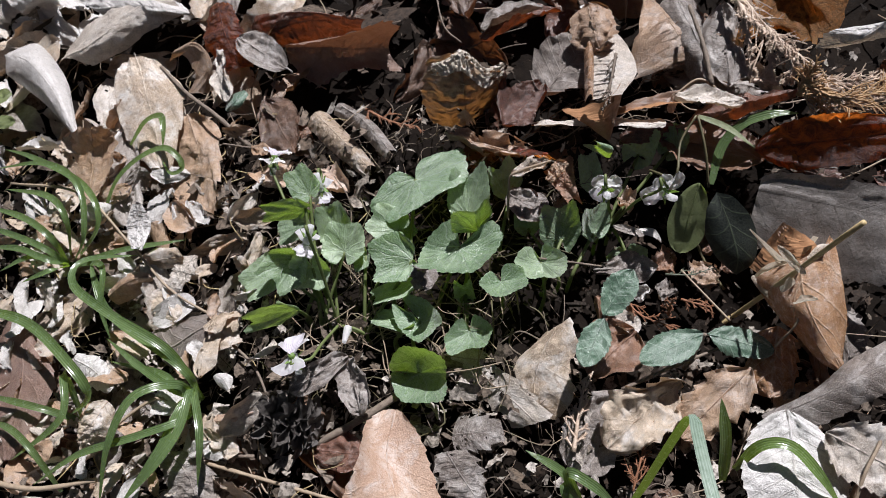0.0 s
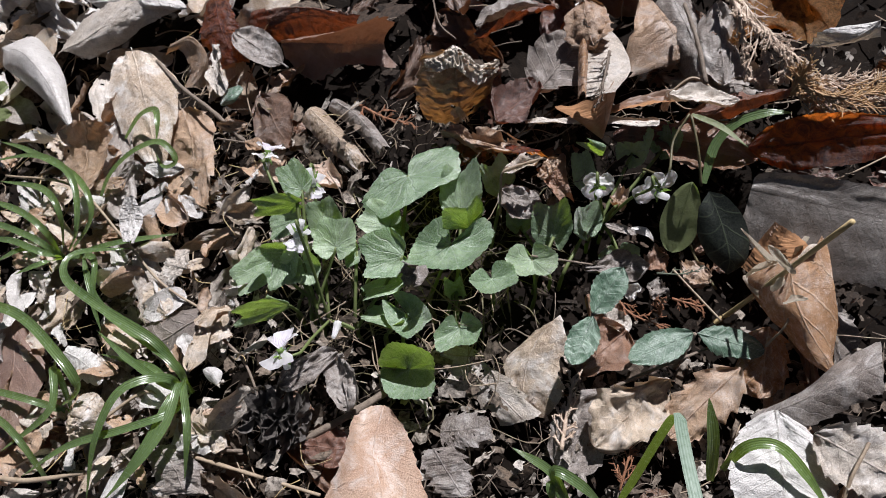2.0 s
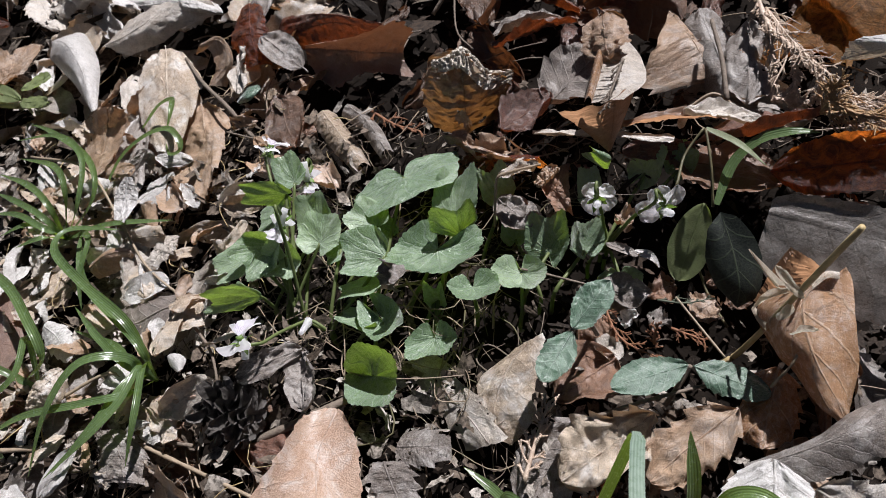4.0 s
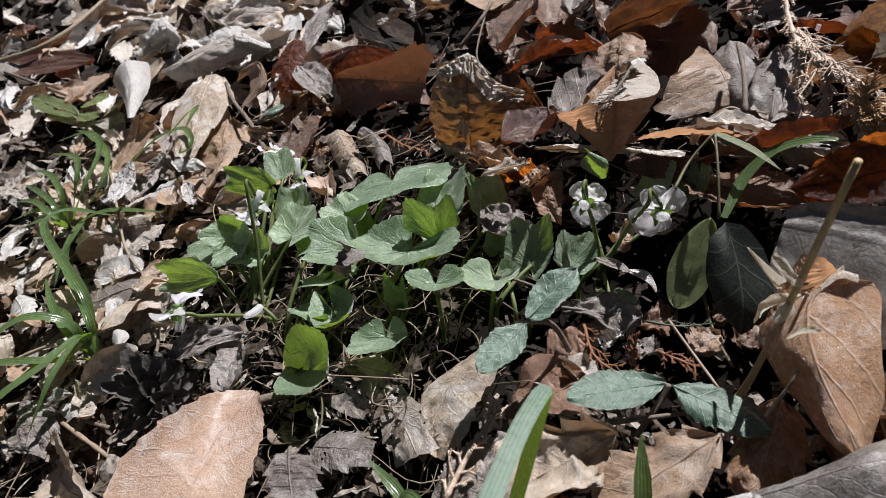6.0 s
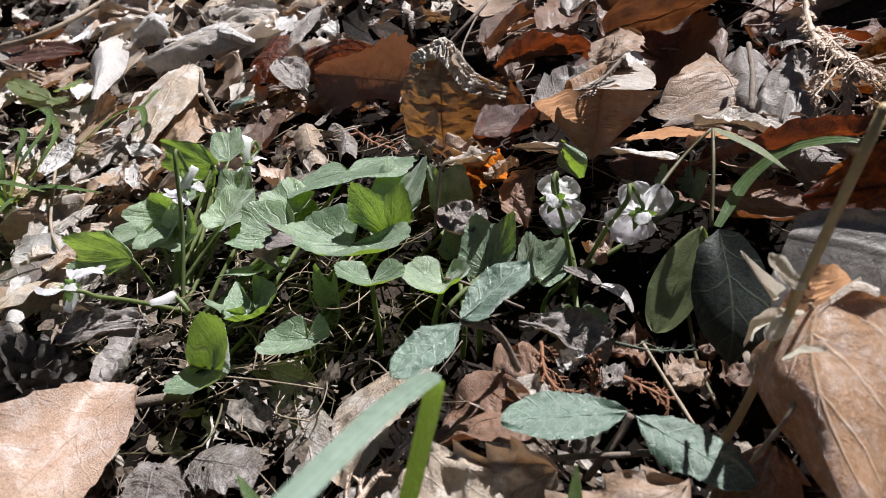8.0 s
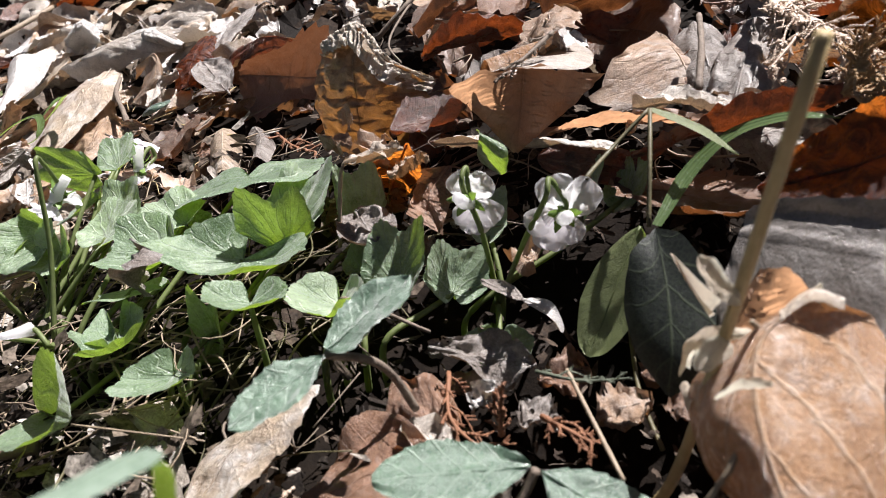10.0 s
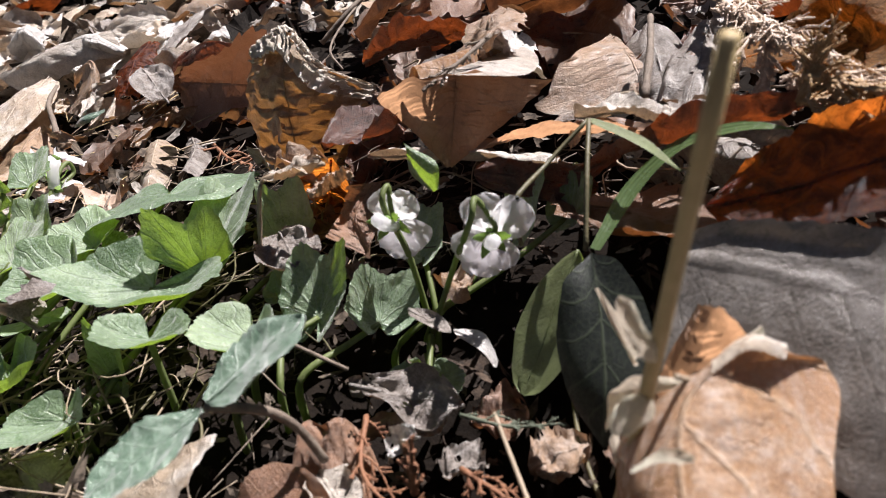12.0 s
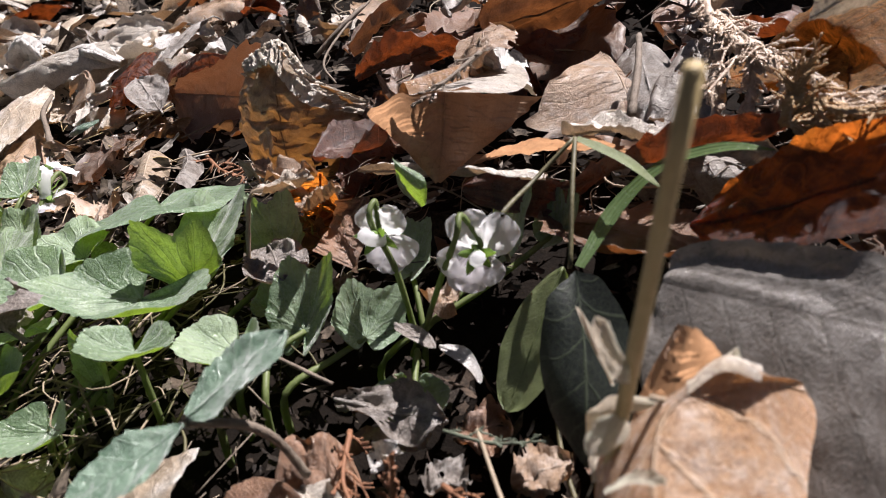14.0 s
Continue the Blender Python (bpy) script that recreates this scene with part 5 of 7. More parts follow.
def petal(flower, at, out, face, size, wide, material, bend=0.1, cup=14):
    """One broad rounded petal from the flower's middle along out; face is the side it shows."""
    x = Vector(out).normalized()
    z = (Vector(face) - Vector(face).dot(x) * x).normalized()
    fr = (Vector(at), size, x, z.cross(x), z)
    shape = (fr, size * wide, (0.62, 0.26), bend, (cup, cup), 0, rng_v.uniform(-14, 14), 0.0009, next(seeds) * 1.9, (0, 0), 0.0, 1, 0.0, 0.0, (1, 1), 0.0002)
    return part("petal", blade_mesh(shape, 16, 12), material, flower)


def flower(plant, root, at, face, up, size=0.0085, hook=None):
    """A violet flower: two upper, two side and one lower petal, a spur and sepals behind, a hooked stalk. face: the way it looks."""
    at, face, up = Vector(at), Vector(face).normalized(), Vector(up)
    up = (up - up.dot(face) * face).normalized()
    side = up.cross(face)
    bm = bmesh.new()
    back = at - face * 0.0045 + up * 0.0006
    add_tube(bm, smooth_path([at + face * 0.0006, at - face * 0.002, back], 4), 0.0013, 0.0008, 8)
    head = part("flower", bm, CALYX, plant, "white violet flower")
    for s in (-1, 1):
        a, b = rng_v.uniform(-0.15, 0.15), rng_v.uniform(-0.15, 0.15)
        petal(head, at, up * (0.9 + a) + side * s * 0.55 - face * 0.15, face + up * 0.3, size * rng_v.uniform(0.85, 1.05), 0.92, PETAL, -0.16, -22)
        petal(head, at, -up * (0.72 + b) + side * s * 0.66 + face * 0.25, face - side * s * 0.35, size * rng_v.uniform(0.95, 1.05), 0.74, PETAL, 0.12)
    petal(head, at, -up * 1.0 + face * 0.25, face, size * 1.12, 0.95, PETAL_LINED, 0.1, 24)
    bm = bmesh.new()
    add_tube(bm, smooth_path([at - face * 0.0005 - up * 0.0008, at - face * 0.004 - up * 0.0004, at - face * 0.0075 + up * 0.001], 4), 0.0016, 0.0012, 8)
    part("spur", bm, PETAL, head)
    for k in range(5):
        a = 2 * math.pi * k / 5
        d = (side * math.cos(a) + up * math.sin(a)) * 0.6 + face * (0.3 if k % 2 else -0.5)
        x = d.normalized()
        z = (x.cross(face)).cross(x).normalized()
        shape = ((at - face * 0.0022, 0.0045, x, z.cross(x), z), 0.0018, (0.4, 0.8), 0.05, (20, 20), 0, 0, 0.0002, k + 0.5, (0, 0), 0, 1, 0, 0, (1, 1), 0.0002)
        part("sepal", blade_mesh(shape, 6, 4), CALYX, head)
    top = Vector(hook) if hook else at - face * 0.004 + up * 0.006
    r = Vector(root)
    part("pedicel", tube([r, r.lerp(top, 0.55), top - up * 0.0035 - face * 0.0016, top, at - face * 0.0018 + up * 0.0022, at - face * 0.0012], 0.00065, 0.0005, 6, 6), STEM, head)
    return head


ROOT_A = (-0.0401, 0.1046, -0.0231)
va = violet(ROOT_A, "leafy violet with rounded leaves, buds and white flowers")
RA, RM, RL = (0.0020, 0.1040, -0.0135), (-0.0250, 0.1060, -0.0190), (-0.0480, 0.1085, -0.0245)
vleaf(va, RA, (0.0062, 0.1255, 0.0005), (0.0002, 0.1122, 0.0046), (-0.0075, 0.1205, 0.0068), (0.0203, 0.1225, 0.0046), back=0.6, lift=0.25, cup=0.3, shut=0.5, gap=0.2)
vleaf(va, RA, (0.0132, 0.1335, -0.0008), (0.0114, 0.1335, 0.0130), (0.0030, 0.1290, 0.0070), (0.0184, 0.1380, 0.0058), back=0.12, lift=0.0, gap=0.8)
vleaf(va, RA, (0.0100, 0.1385, -0.0010), (0.0096, 0.1512, 0.0100), (0.0018, 0.1438, 0.0048), (0.0176, 0.1455, 0.0082), back=0.4, lift=0.1)
vleaf(va, (-0.0137, 0.1054, -0.0170), (-0.0105, 0.1530, 0.0052), (-0.0055, 0.1408, 0.0098), (-0.0270, 0.1418, 0.0000), (0.0084, 0.1625, 0.0088), back=0.55, lift=0.1, cup=-0.06, ruffle=1.5)
vleaf(va, RM, (-0.0165, 0.1330, 0.0006), (-0.0265, 0.1372, 0.0036), 15, back=0.3)
vleaf(va, RM, (-0.0112, 0.1198, 0.0012), (-0.0243, 0.1168, 0.0012), (-0.0181, 0.1286, 0.0058), (-0.0149, 0.1114, 0.0002), back=0.25, lift=0.1, cup=0.3, shut=0.4)
vleaf(va, RM, (-0.0091, 0.1135, -0.0035), (-0.0250, 0.1088, -0.0082), 11, roll=24, back=0.2, lift=0.05, gap=0.7)
vleaf(va, RM, (-0.0290, 0.1250, -0.0050), (-0.0340, 0.1225, -0.0072), 10, back=0.4)
vleaf(va, RL, (-0.0405, 0.1350, -0.0060), (-0.0440, 0.1420, 0.0030), 14, back=0.5, lift=0.3)
vleaf(va, RL, (-0.0370, 0.1260, -0.0040), (-0.0368, 0.1345, 0.0022), 17, back=0.5, lift=0.2)
vleaf(va, RL, (-0.0520, 0.1405, 0.0040), (-0.0655, 0.1362, 0.0068), (-0.0566, 0.1402, 0.0110), (-0.0575, 0.1388, -0.0012), back=0.25, lift=0.05, gap=0.7)
vleaf(va, RL, (-0.0513, 0.1477, 0.0025), (-0.0574, 0.1557, 0.0073), 12, back=0.3)
vleaf(va, RL, (-0.0521, 0.1390, -0.0029), (-0.0638, 0.1374, -0.0098), 13, back=0.3)
vleaf(va, RL, (-0.0644, 0.1227, -0.0121), (-0.0760, 0.1165, -0.0164), 16, back=0.4)
vleaf(va, RL, (-0.0555, 0.1245, -0.0060), (-0.0635, 0.1165, -0.0085), (-0.0655, 0.1245, -0.0025), (-0.0540, 0.1160, -0.0110), back=0.4, lift=0.3, cup=0.3)
vleaf(va, RL, (-0.0495, 0.1215, -0.0085), (-0.0500, 0.1140, -0.0109), 16, back=0.6, lift=0.5, cup=0.4)
vleaf(va, (-0.0470, 0.1053, -0.0246), (-0.0530, 0.1035, -0.0075), (-0.0690, 0.0990, -0.0085), (-0.0595, 0.1022, 0.0008), (-0.0610, 0.1000, -0.0130), back=0.15, lift=0.0, gap=0.8)
vleaf(va, (-0.0178, 0.0971, -0.0191), (-0.0085, 0.0812, -0.0122), (0.0022, 0.0765, -0.0035), (-0.0088, 0.0858, 0.0014), (-0.0085, 0.0702, -0.0100), back=0.75, lift=0.15, cup=0.45, shut=0.06, gap=0.8)
vleaf(va, (-0.0136, 0.1010, -0.0176), (-0.0078, 0.0985, -0.0070), (-0.0032, 0.0920, -0.0018), 14, back=1.0, lift=0.55, cup=0.5)
vleaf(va, (-0.0179, 0.1014, -0.0185), (-0.0101, 0.0979, -0.0092), (-0.0243, 0.1030, -0.0127), 9, roll=20, back=0.1)
vleaf(va, (-0.0179, 0.1014, -0.0185), (-0.0205, 0.1376, -0.0039), (-0.0128, 0.1319, -0.0049), 13, back=0.3)

ROOT_B = (0.0242, 0.1026, -0.0107)
vb = violet(ROOT_B, "small violet with kidney-shaped leaves on thin stalks")
vleaf(vb, (0.0107, 0.1035, -0.0096), (0.0098, 0.0955, -0.0070), (0.0088, 0.0880, -0.0060), (0.0008, 0.0905, -0.0070), (0.0172, 0.0925, -0.0022), back=0.5, lift=0.3, cup=0.3)
vleaf(vb, (0.0117, 0.1029, -0.0115), (0.0094, 0.1080, -0.0144), (0.0075, 0.1112, -0.0018), (0.0040, 0.1080, -0.0040), (0.0118, 0.1085, -0.0050), back=0.05, lift=0.0, gap=0.9, cup=0.5)
vleaf(vb, (0.0184, 0.1036, -0.0119), (0.0206, 0.1090, 0.0042), (0.0236, 0.1022, 0.0086), (0.0134, 0.1046, 0.0082), (0.0286, 0.1108, 0.0080), back=0.35, lift=0.3, cup=0.2)
vleaf(vb, (0.0385, 0.1125, -0.0060), (0.0358, 0.1188, 0.0012), (0.0362, 0.1106, 0.0044), (0.0262, 0.1155, 0.0045), (0.0436, 0.1142, 0.0098), back=0.5, lift=0.3, cup=0.3)
vleaf(vb, (0.0372, 0.1186, -0.0054), (0.0325, 0.1350, -0.0020), (0.0312, 0.1425, 0.0040), 10, back=0.3)
vleaf(vb, (0.0403, 0.1205, -0.0044), (0.0442, 0.1285, 0.0010), (0.0427, 0.1362, 0.0104), (0.0356, 0.1303, 0.0053), (0.0500, 0.1308, 0.0096), back=0.55, lift=0.05, cup=0.2)
vleaf(vb, (0.0494, 0.1194, -0.0025), (0.0562, 0.1312, 0.0008), (0.0550, 0.1376, 0.0078), (0.0505, 0.1290, 0.0066), (0.0624, 0.1362, 0.0028), back=0.35, lift=0.1, cup=0.3)

ROOT_C = (0.0647, 0.1379, -0.0043)
vc = violet(ROOT_C, "violet with white flowers standing in a dark hollow")
vleaf(vc, (0.0252, 0.1314, -0.0063), (0.0258, 0.1492, -0.0010), (0.0209, 0.1535, 0.0120), (0.0190, 0.1475, 0.0050), (0.0300, 0.1530, 0.0075), back=0.2, lift=0.0)
draped([(0.0539, 0.1515, 0.0300), (0.0573, 0.1511, 0.0254), (0.0605, 0.1515, 0.0206)], [(0.0555, 0.1485, 0.0312), (0.0520, 0.1587, 0.0191), (0.0589, 0.1536, 0.0188)], [(0.0533, 0.1528, 0.0290), (0.0607, 0.1517, 0.0265), (0.0610, 0.1517, 0.0210)], VIOLET, wave=0.3, crumple=0.1, relief=0.03, name="leaf", parent=vc, nu=30, nv=14)
vleaf(vc, ROOT_C, (0.0756, 0.1619, 0.0092), (0.0768, 0.1643, 0.0224), 13, back=0.4)
vleaf(vc, ROOT_C, (0.0860, 0.1600, 0.0150), (0.0880, 0.1620, 0.0240), 11, back=0.4)
vleaf(vc, ROOT_C, (0.0690, 0.1250, -0.0040), (0.0700, 0.1190, -0.0050), 15, back=0.5)
vleaf(vc, ROOT_C, (0.0578, 0.1505, 0.0039), (0.0552, 0.1601, 0.0107), 9, back=0.3)
flower(vc, ROOT_C, (0.0575, 0.1385, 0.0208), (0.05, 0.80, -0.30), (-0.1, 0.35, 0.9), 0.0074, hook=(0.0562, 0.1385, 0.0276))
flower(vc, ROOT_C, (0.0768, 0.1360, 0.0232), (-0.25, 0.75, -0.25), (0.1, 0.35, 0.9), 0.0080, hook=(0.0740, 0.1352, 0.0302))
flower(va, ROOT_A, (-0.0689, 0.1703, -0.0030), (0.1, 0.6, 0.5), (0, -0.6, 0.6), 0.0075)
flower(va, ROOT_A, (-0.0515, 0.0832, -0.0004), (-0.25, 0.45, 0.75), (-0.2, -0.6, 0.5), 0.0080, hook=(-0.0462, 0.0820, -0.0010))
flower(va, ROOT_A, (-0.0501, 0.1257, 0.0039), (-0.3, -0.3, -0.8), (0, 0.9, -0.2), 0.006, hook=(-0.0479, 0.1250, 0.0147))
flower(va, ROOT_A, (-0.0473, 0.1515, 0.0001), (0.2, -0.3, -0.9), (0, 0.9, -0.2), 0.006)
bud_stalk = [ROOT_A, (-0.0293, 0.0970, -0.0137), (-0.0334, 0.0979, -0.0106), (-0.0354, 0.0956, -0.0106)]
bud = part("flower_bud", tube([(-0.0346, 0.0980, -0.0110), (-0.0350, 0.0951, -0.0100), (-0.0353, 0.0914, -0.0082)], 0.0017, 0.0008, 8, 5), PETAL, va, "small closed white bud")
part("pedicel", tube(bud_stalk, 0.0007, 0.0006, 6, 6), STEM, bud)

# ---- grasses ----
g_list = []
def grass(at, label, blades):
    g = empty("grass_clump", at, label, "grass", "grass clumps")
    g_list.append(g)
    for w, pts in blades:
        ribbon(pts, w * 1.3, GRASS, "blade", g)


GB = (-0.0915, 0.0792, -0.0345)
grass(GB, "clump of dark green strap-shaped grass with arching blades", [
    (2.7, [GB, (-0.1016, 0.0921, -0.0190), (-0.1247, 0.1052, -0.0164), (-0.1429, 0.1184, -0.0167), (-0.1433, 0.1305, -0.0190), (-0.1229, 0.1336, -0.0199)]),
    (2.6, [GB, (-0.0964, 0.0865, -0.0206), (-0.1303, 0.1099, -0.0270), (-0.1411, 0.1251, -0.0273), (-0.1472, 0.1366, -0.0290)]),
    (2.7, [GB, (-0.0911, 0.0779, -0.0206), (-0.0921, 0.0632, -0.0190), (-0.1003, 0.0505, -0.0227), (-0.1148, 0.0393, -0.0336)]),
    (2.4, [GB, (-0.0899, 0.0779, -0.0204), (-0.0832, 0.0602, -0.0154), (-0.0847, 0.0451, -0.0259)]),
    (2.6, [GB, (-0.0964, 0.0787, -0.0177), (-0.1085, 0.0725, -0.0134), (-0.1168, 0.0579, -0.0214), (-0.1226, 0.0399, -0.0373)]),
    (2.2, [GB, (-0.0956, 0.0783, -0.0216), (-0.1036, 0.0839, -0.0206), (-0.1284, 0.0923, -0.0301)]),
    (2.2, [GB, (-0.0918, 0.0681, -0.0222), (-0.1068, 0.0612, -0.0206), (-0.1301, 0.0566, -0.0286), (-0.1513, 0.0490, -0.0426)]),
    (2.4, [GB, (-0.0936, 0.0731, -0.0219), (-0.1000, 0.0565, -0.0238), (-0.1140, 0.0414, -0.0351)]),
    (2.2, [GB, (-0.0970, 0.0777, -0.0200), (-0.1112, 0.0863, -0.0200), (-0.1287, 0.0992, -0.0242)]),
])
GL = (-0.1398, 0.0733, -0.0445)
grass(GL, "few broad grass blades arching over pale leaves", [
    (3.0, [(-0.1903, 0.1168, -0.0338), (-0.1599, 0.1050, -0.0225), (-0.1376, 0.0877, -0.0179), (-0.1294, 0.0768, -0.0236), (-0.1417, 0.0733, -0.0369)]),
    (2.6, [GL, (-0.1429, 0.0867, -0.0272), (-0.1388, 0.0694, -0.0268), (-0.1633, 0.0581, -0.0440)]),
    (2.1, [GL, (-0.1559, 0.0763, -0.0357), (-0.1791, 0.0827, -0.0421)]),
    (2.1, [(-0.1436, 0.0478, -0.0490), (-0.1516, 0.0596, -0.0371), (-0.1636, 0.0684, -0.0386), (-0.1777, 0.0735, -0.0451)]),
])
GA = (-0.1605, 0.1392, -0.0397)
grass(GA, "tuft of narrow green grass with pale stripes", [
    (2.2, [GA, (-0.1646, 0.1456, -0.0257), (-0.1796, 0.1555, -0.0257), (-0.2052, 0.1668, -0.0340)]),
    (2.1, [GA, (-0.1676, 0.1420, -0.0289), (-0.1864, 0.1508, -0.0320), (-0.2040, 0.1582, -0.0369)]),
    (2.1, [GA, (-0.1649, 0.1366, -0.0291), (-0.1816, 0.1437, -0.0319), (-0.2025, 0.1484, -0.0400)]),
    (2.2, [GA, (-0.1543, 0.1471, -0.0191), (-0.1633, 0.1587, -0.0155), (-0.1904, 0.1691, -0.0242)]),
    (2.2, [GA, (-0.1456, 0.1410, -0.0180), (-0.1495, 0.1606, -0.0101), (-0.1687, 0.1740, -0.0126), (-0.2011, 0.1818, -0.0269)]),
    (2.1, [GA, (-0.1414, 0.1466, -0.0183), (-0.1495, 0.1632, -0.0137), (-0.1799, 0.1827, -0.0199), (-0.1997, 0.1930, -0.0269)]),
    (1.9, [GA, (-0.1322, 0.1364, -0.0216), (-0.1043, 0.1401, -0.0187)]),
    (1.9, [GA, (-0.1622, 0.1314, -0.0292), (-0.1762, 0.1290, -0.0348)]),
    (1.9, [GA, (-0.1736, 0.1400, -0.0326), (-0.1905, 0.1366, -0.0390)]),
    (2.1, [GA, (-0.1388, 0.1311, -0.0239), (-0.1364, 0.1152, -0.0277), (-0.1320, 0.1026, -0.0324)]),
])
GC = (-0.1228, 0.1946, -0.0131)
grass(GC, "curling grass blade looped over a bleached leaf", [
    (2.2, [(-0.1374, 0.1877, -0.0174), (-0.1288, 0.1933, -0.0087), (-0.1194, 0.1909, -0.0019), (-0.1162, 0.1836, -0.0012), (-0.1162, 0.1759, -0.0043)]),
    (2.0, [(-0.1462, 0.1550, -0.0282), (-0.1387, 0.1668, -0.0167), (-0.1266, 0.1723, -0.0072), (-0.1146, 0.1740, -0.0022), (-0.1079, 0.1698, -0.0033), (-0.1067, 0.1658, -0.0056), (-0.1126, 0.1663, -0.0088), (-0.1186, 0.1744, -0.0110)]),
])
GD = (0.0838, 0.0342, -0.0009)
grass(GD, "grass tuft with one tall blade bent over in an arch", [
    (2.6, [(0.0855, 0.0418, 0.0026), (0.0837, 0.0506, 0.0154), (0.0807, 0.0601, 0.0259)]),
    (2.4, [(0.0880, 0.0441, 0.0075), (0.0919, 0.0481, 0.0190), (0.0991, 0.0472, 0.0225), (0.1058, 0.0397, 0.0209), (0.1126, 0.0316, 0.0153)]),
])
ribbon([(0.058, 0.0345, -0.012), (0.0597, 0.0398, 0.010), (0.0617, 0.0455, 0.0290), (0.0630, 0.0490, 0.0425), (0.0634, 0.0490, 0.0475), (0.0632, 0.0470, 0.0490)], 2.7, GRASS, "blade", g_list[-1], 22, 7, 0.99, across=(1.0, -0.12, 0.1))
# The same tall blade past its bend, in the colour with painted sheen.
ribbon([(0.0631, 0.0492, 0.0478), (0.0632, 0.0470, 0.0493), (0.0628, 0.0445, 0.0503), (0.0618, 0.0340, 0.0540), (0.0610, 0.0115, 0.0600), (0.0600, -0.0100, 0.0610), (0.0590, -0.035, 0.050)], 3.1, GRASS_SHEEN, "blade_tip", g_list[-1], 18, 7, 0.85, across=(1.0, -0.12, 0.1))
GE = (0.0438, 0.0353, -0.0079)
grass(GE, "short green grass blades between broken leaves", [
    (2.1, [GE, (0.0373, 0.0432, 0.0038), (0.0254, 0.0500, 0.0060)]),
    (2.4, [GE, (0.0375, 0.0427, 0.0077), (0.0445, 0.0390, 0.0088), (0.0529, 0.0337, 0.0020)]),
    (2.1, [GE, (0.0371, 0.0400, 0.0033), (0.0382, 0.0342, -0.0013)]),
])
GF = (0.0952, 0.1426, 0.0193)
grass(GF, "single green grass blade arching over red-brown leaves", [
    (2.6, [(0.0944, 0.1383, 0.0225), (0.0984, 0.1500, 0.0290), (0.1046, 0.1545, 0.0358), (0.1132, 0.1550, 0.0402), (0.1206, 0.1540, 0.0418)]),
])
GG = (-0.2272, 0.2131, -0.0383)
green = empty("green_sprout", GG, "small sprout with yellow-green leaves by the grass", "plant")
leaf((-0.2238, 0.2173, -0.0350), (-0.2702, 0.2303, -0.0377), 12, OVAL, name="leaf", parent=green, teeth=0, nu=20, nv=8, rib=0.2, wave=1)
leaf((-0.2254, 0.2223, -0.0326), (-0.2078, 0.2272, -0.0259), 10, OVAL, name="leaf", parent=green, teeth=0, nu=20, nv=8, rib=0.2, wave=1)
leaf((-0.2234, 0.2147, -0.0352), (-0.2027, 0.2116, -0.0289), 8, OVAL, name="leaf", parent=green, teeth=0, nu=20, nv=8, rib=0.2, wave=1)

# ---- twigs ----
twig("dark knotty twig lying across pale leaves", [(-0.1287, 0.2258, -0.0080), (-0.1130, 0.2078, -0.0060), (-0.0976, 0.1953, -0.0072), (-0.0821, 0.1818, -0.0116)], 0.8, 1.1)
twig("thin pale dry stem among the grass", [(-0.1968, 0.1793, -0.0342), (-0.1557, 0.1647, -0.0209), (-0.1277, 0.1391, -0.0202), (-0.1084, 0.1197, -0.0226), (-0.0889, 0.1080, -0.0238)], 0.6, 0.5, PALE_TWIG)
twig("curved pale twig under the grass", [(-0.1753, 0.0520, -0.0496), (-0.1508, 0.0474, -0.0427), (-0.1268, 0.0499, -0.0389)], 1.1, 0.9, PALE_TWIG)
twig("straight grey twig on the soil", [(-0.1014, 0.0586, -0.0378), (-0.0684, 0.0569, -0.0325)], 0.8, 0.7)
twig("thin twig beside the old cone", [(-0.0862, 0.0550, -0.0348), (-0.0625, 0.0480, -0.0294), (-0.0375, 0.0408, -0.0257)], 0.8, 0.6, PALE_TWIG)
twig("thick grey twig behind the pinkish leaf", [(-0.0462, 0.0593, -0.0271), (-0.0288, 0.0670, -0.0199), (-0.0130, 0.0774, -0.0188)], 1.4, 1.5)
twig("pale weathered branch on the litter", [(-0.3872, 0.2854, -0.0586), (-0.3341, 0.2917, -0.0435), (-0.3170, 0.3134, -0.0355), (-0.3178, 0.3559, -0.0285)], 1.9, 1.4, PALE_TWIG)
twig("thin grey branch under a leaf", [(-0.3611, 0.2827, -0.0550), (-0.2861, 0.2533, -0.0440), (-0.2249, 0.2286, -0.0356)], 1.0, 0.8)
twig("dark branched twig on the litter", [(-0.0124, 0.2347, 0.0180), (-0.0063, 0.2424, 0.0265), (-0.0040, 0.2545, 0.0307)], 0.9, 0.7)
twig("thin dark twig bent upwards", [(0.0075, 0.2118, 0.0192), (0.0003, 0.2182, 0.0225), (-0.0034, 0.2370, 0.0264), (-0.0082, 0.2731, 0.0304)], 0.4, 0.4)
twig("thin brown runner through the violets", [(-0.0094, 0.1147, -0.0106), (0.0218, 0.1313, -0.0172), (0.0362, 0.1195, 0.0025), (0.0573, 0.1161, 0.0028)], 0.5, 0.4)
twig("thin dry stem under the jasmine", [(0.0849, 0.1136, 0.0048), (0.0911, 0.1042, 0.0049), (0.0981, 0.0938, 0.0050)], 0.4, 0.4, PALE_TWIG)
twig("thin pale stem on the leaf crumbs", [(-0.1248, 0.0677, -0.0358), (-0.1069, 0.0778, -0.0303), (-0.0956, 0.0700, -0.0328), (-0.0793, 0.0606, -0.0324)], 0.7, 0.5, PALE_TWIG)
twig("grey forked twig by the bud", [(-0.0837, 0.0999, -0.0258), (-0.0709, 0.0880, -0.0246), (-0.0632, 0.0736, -0.0269)], 0.6, 0.5)
twig("dry stem over the white leaf", [(-0.0931, 0.1812, -0.0082), (-0.0814, 0.1802, -0.0097)], 0.4, 0.4)
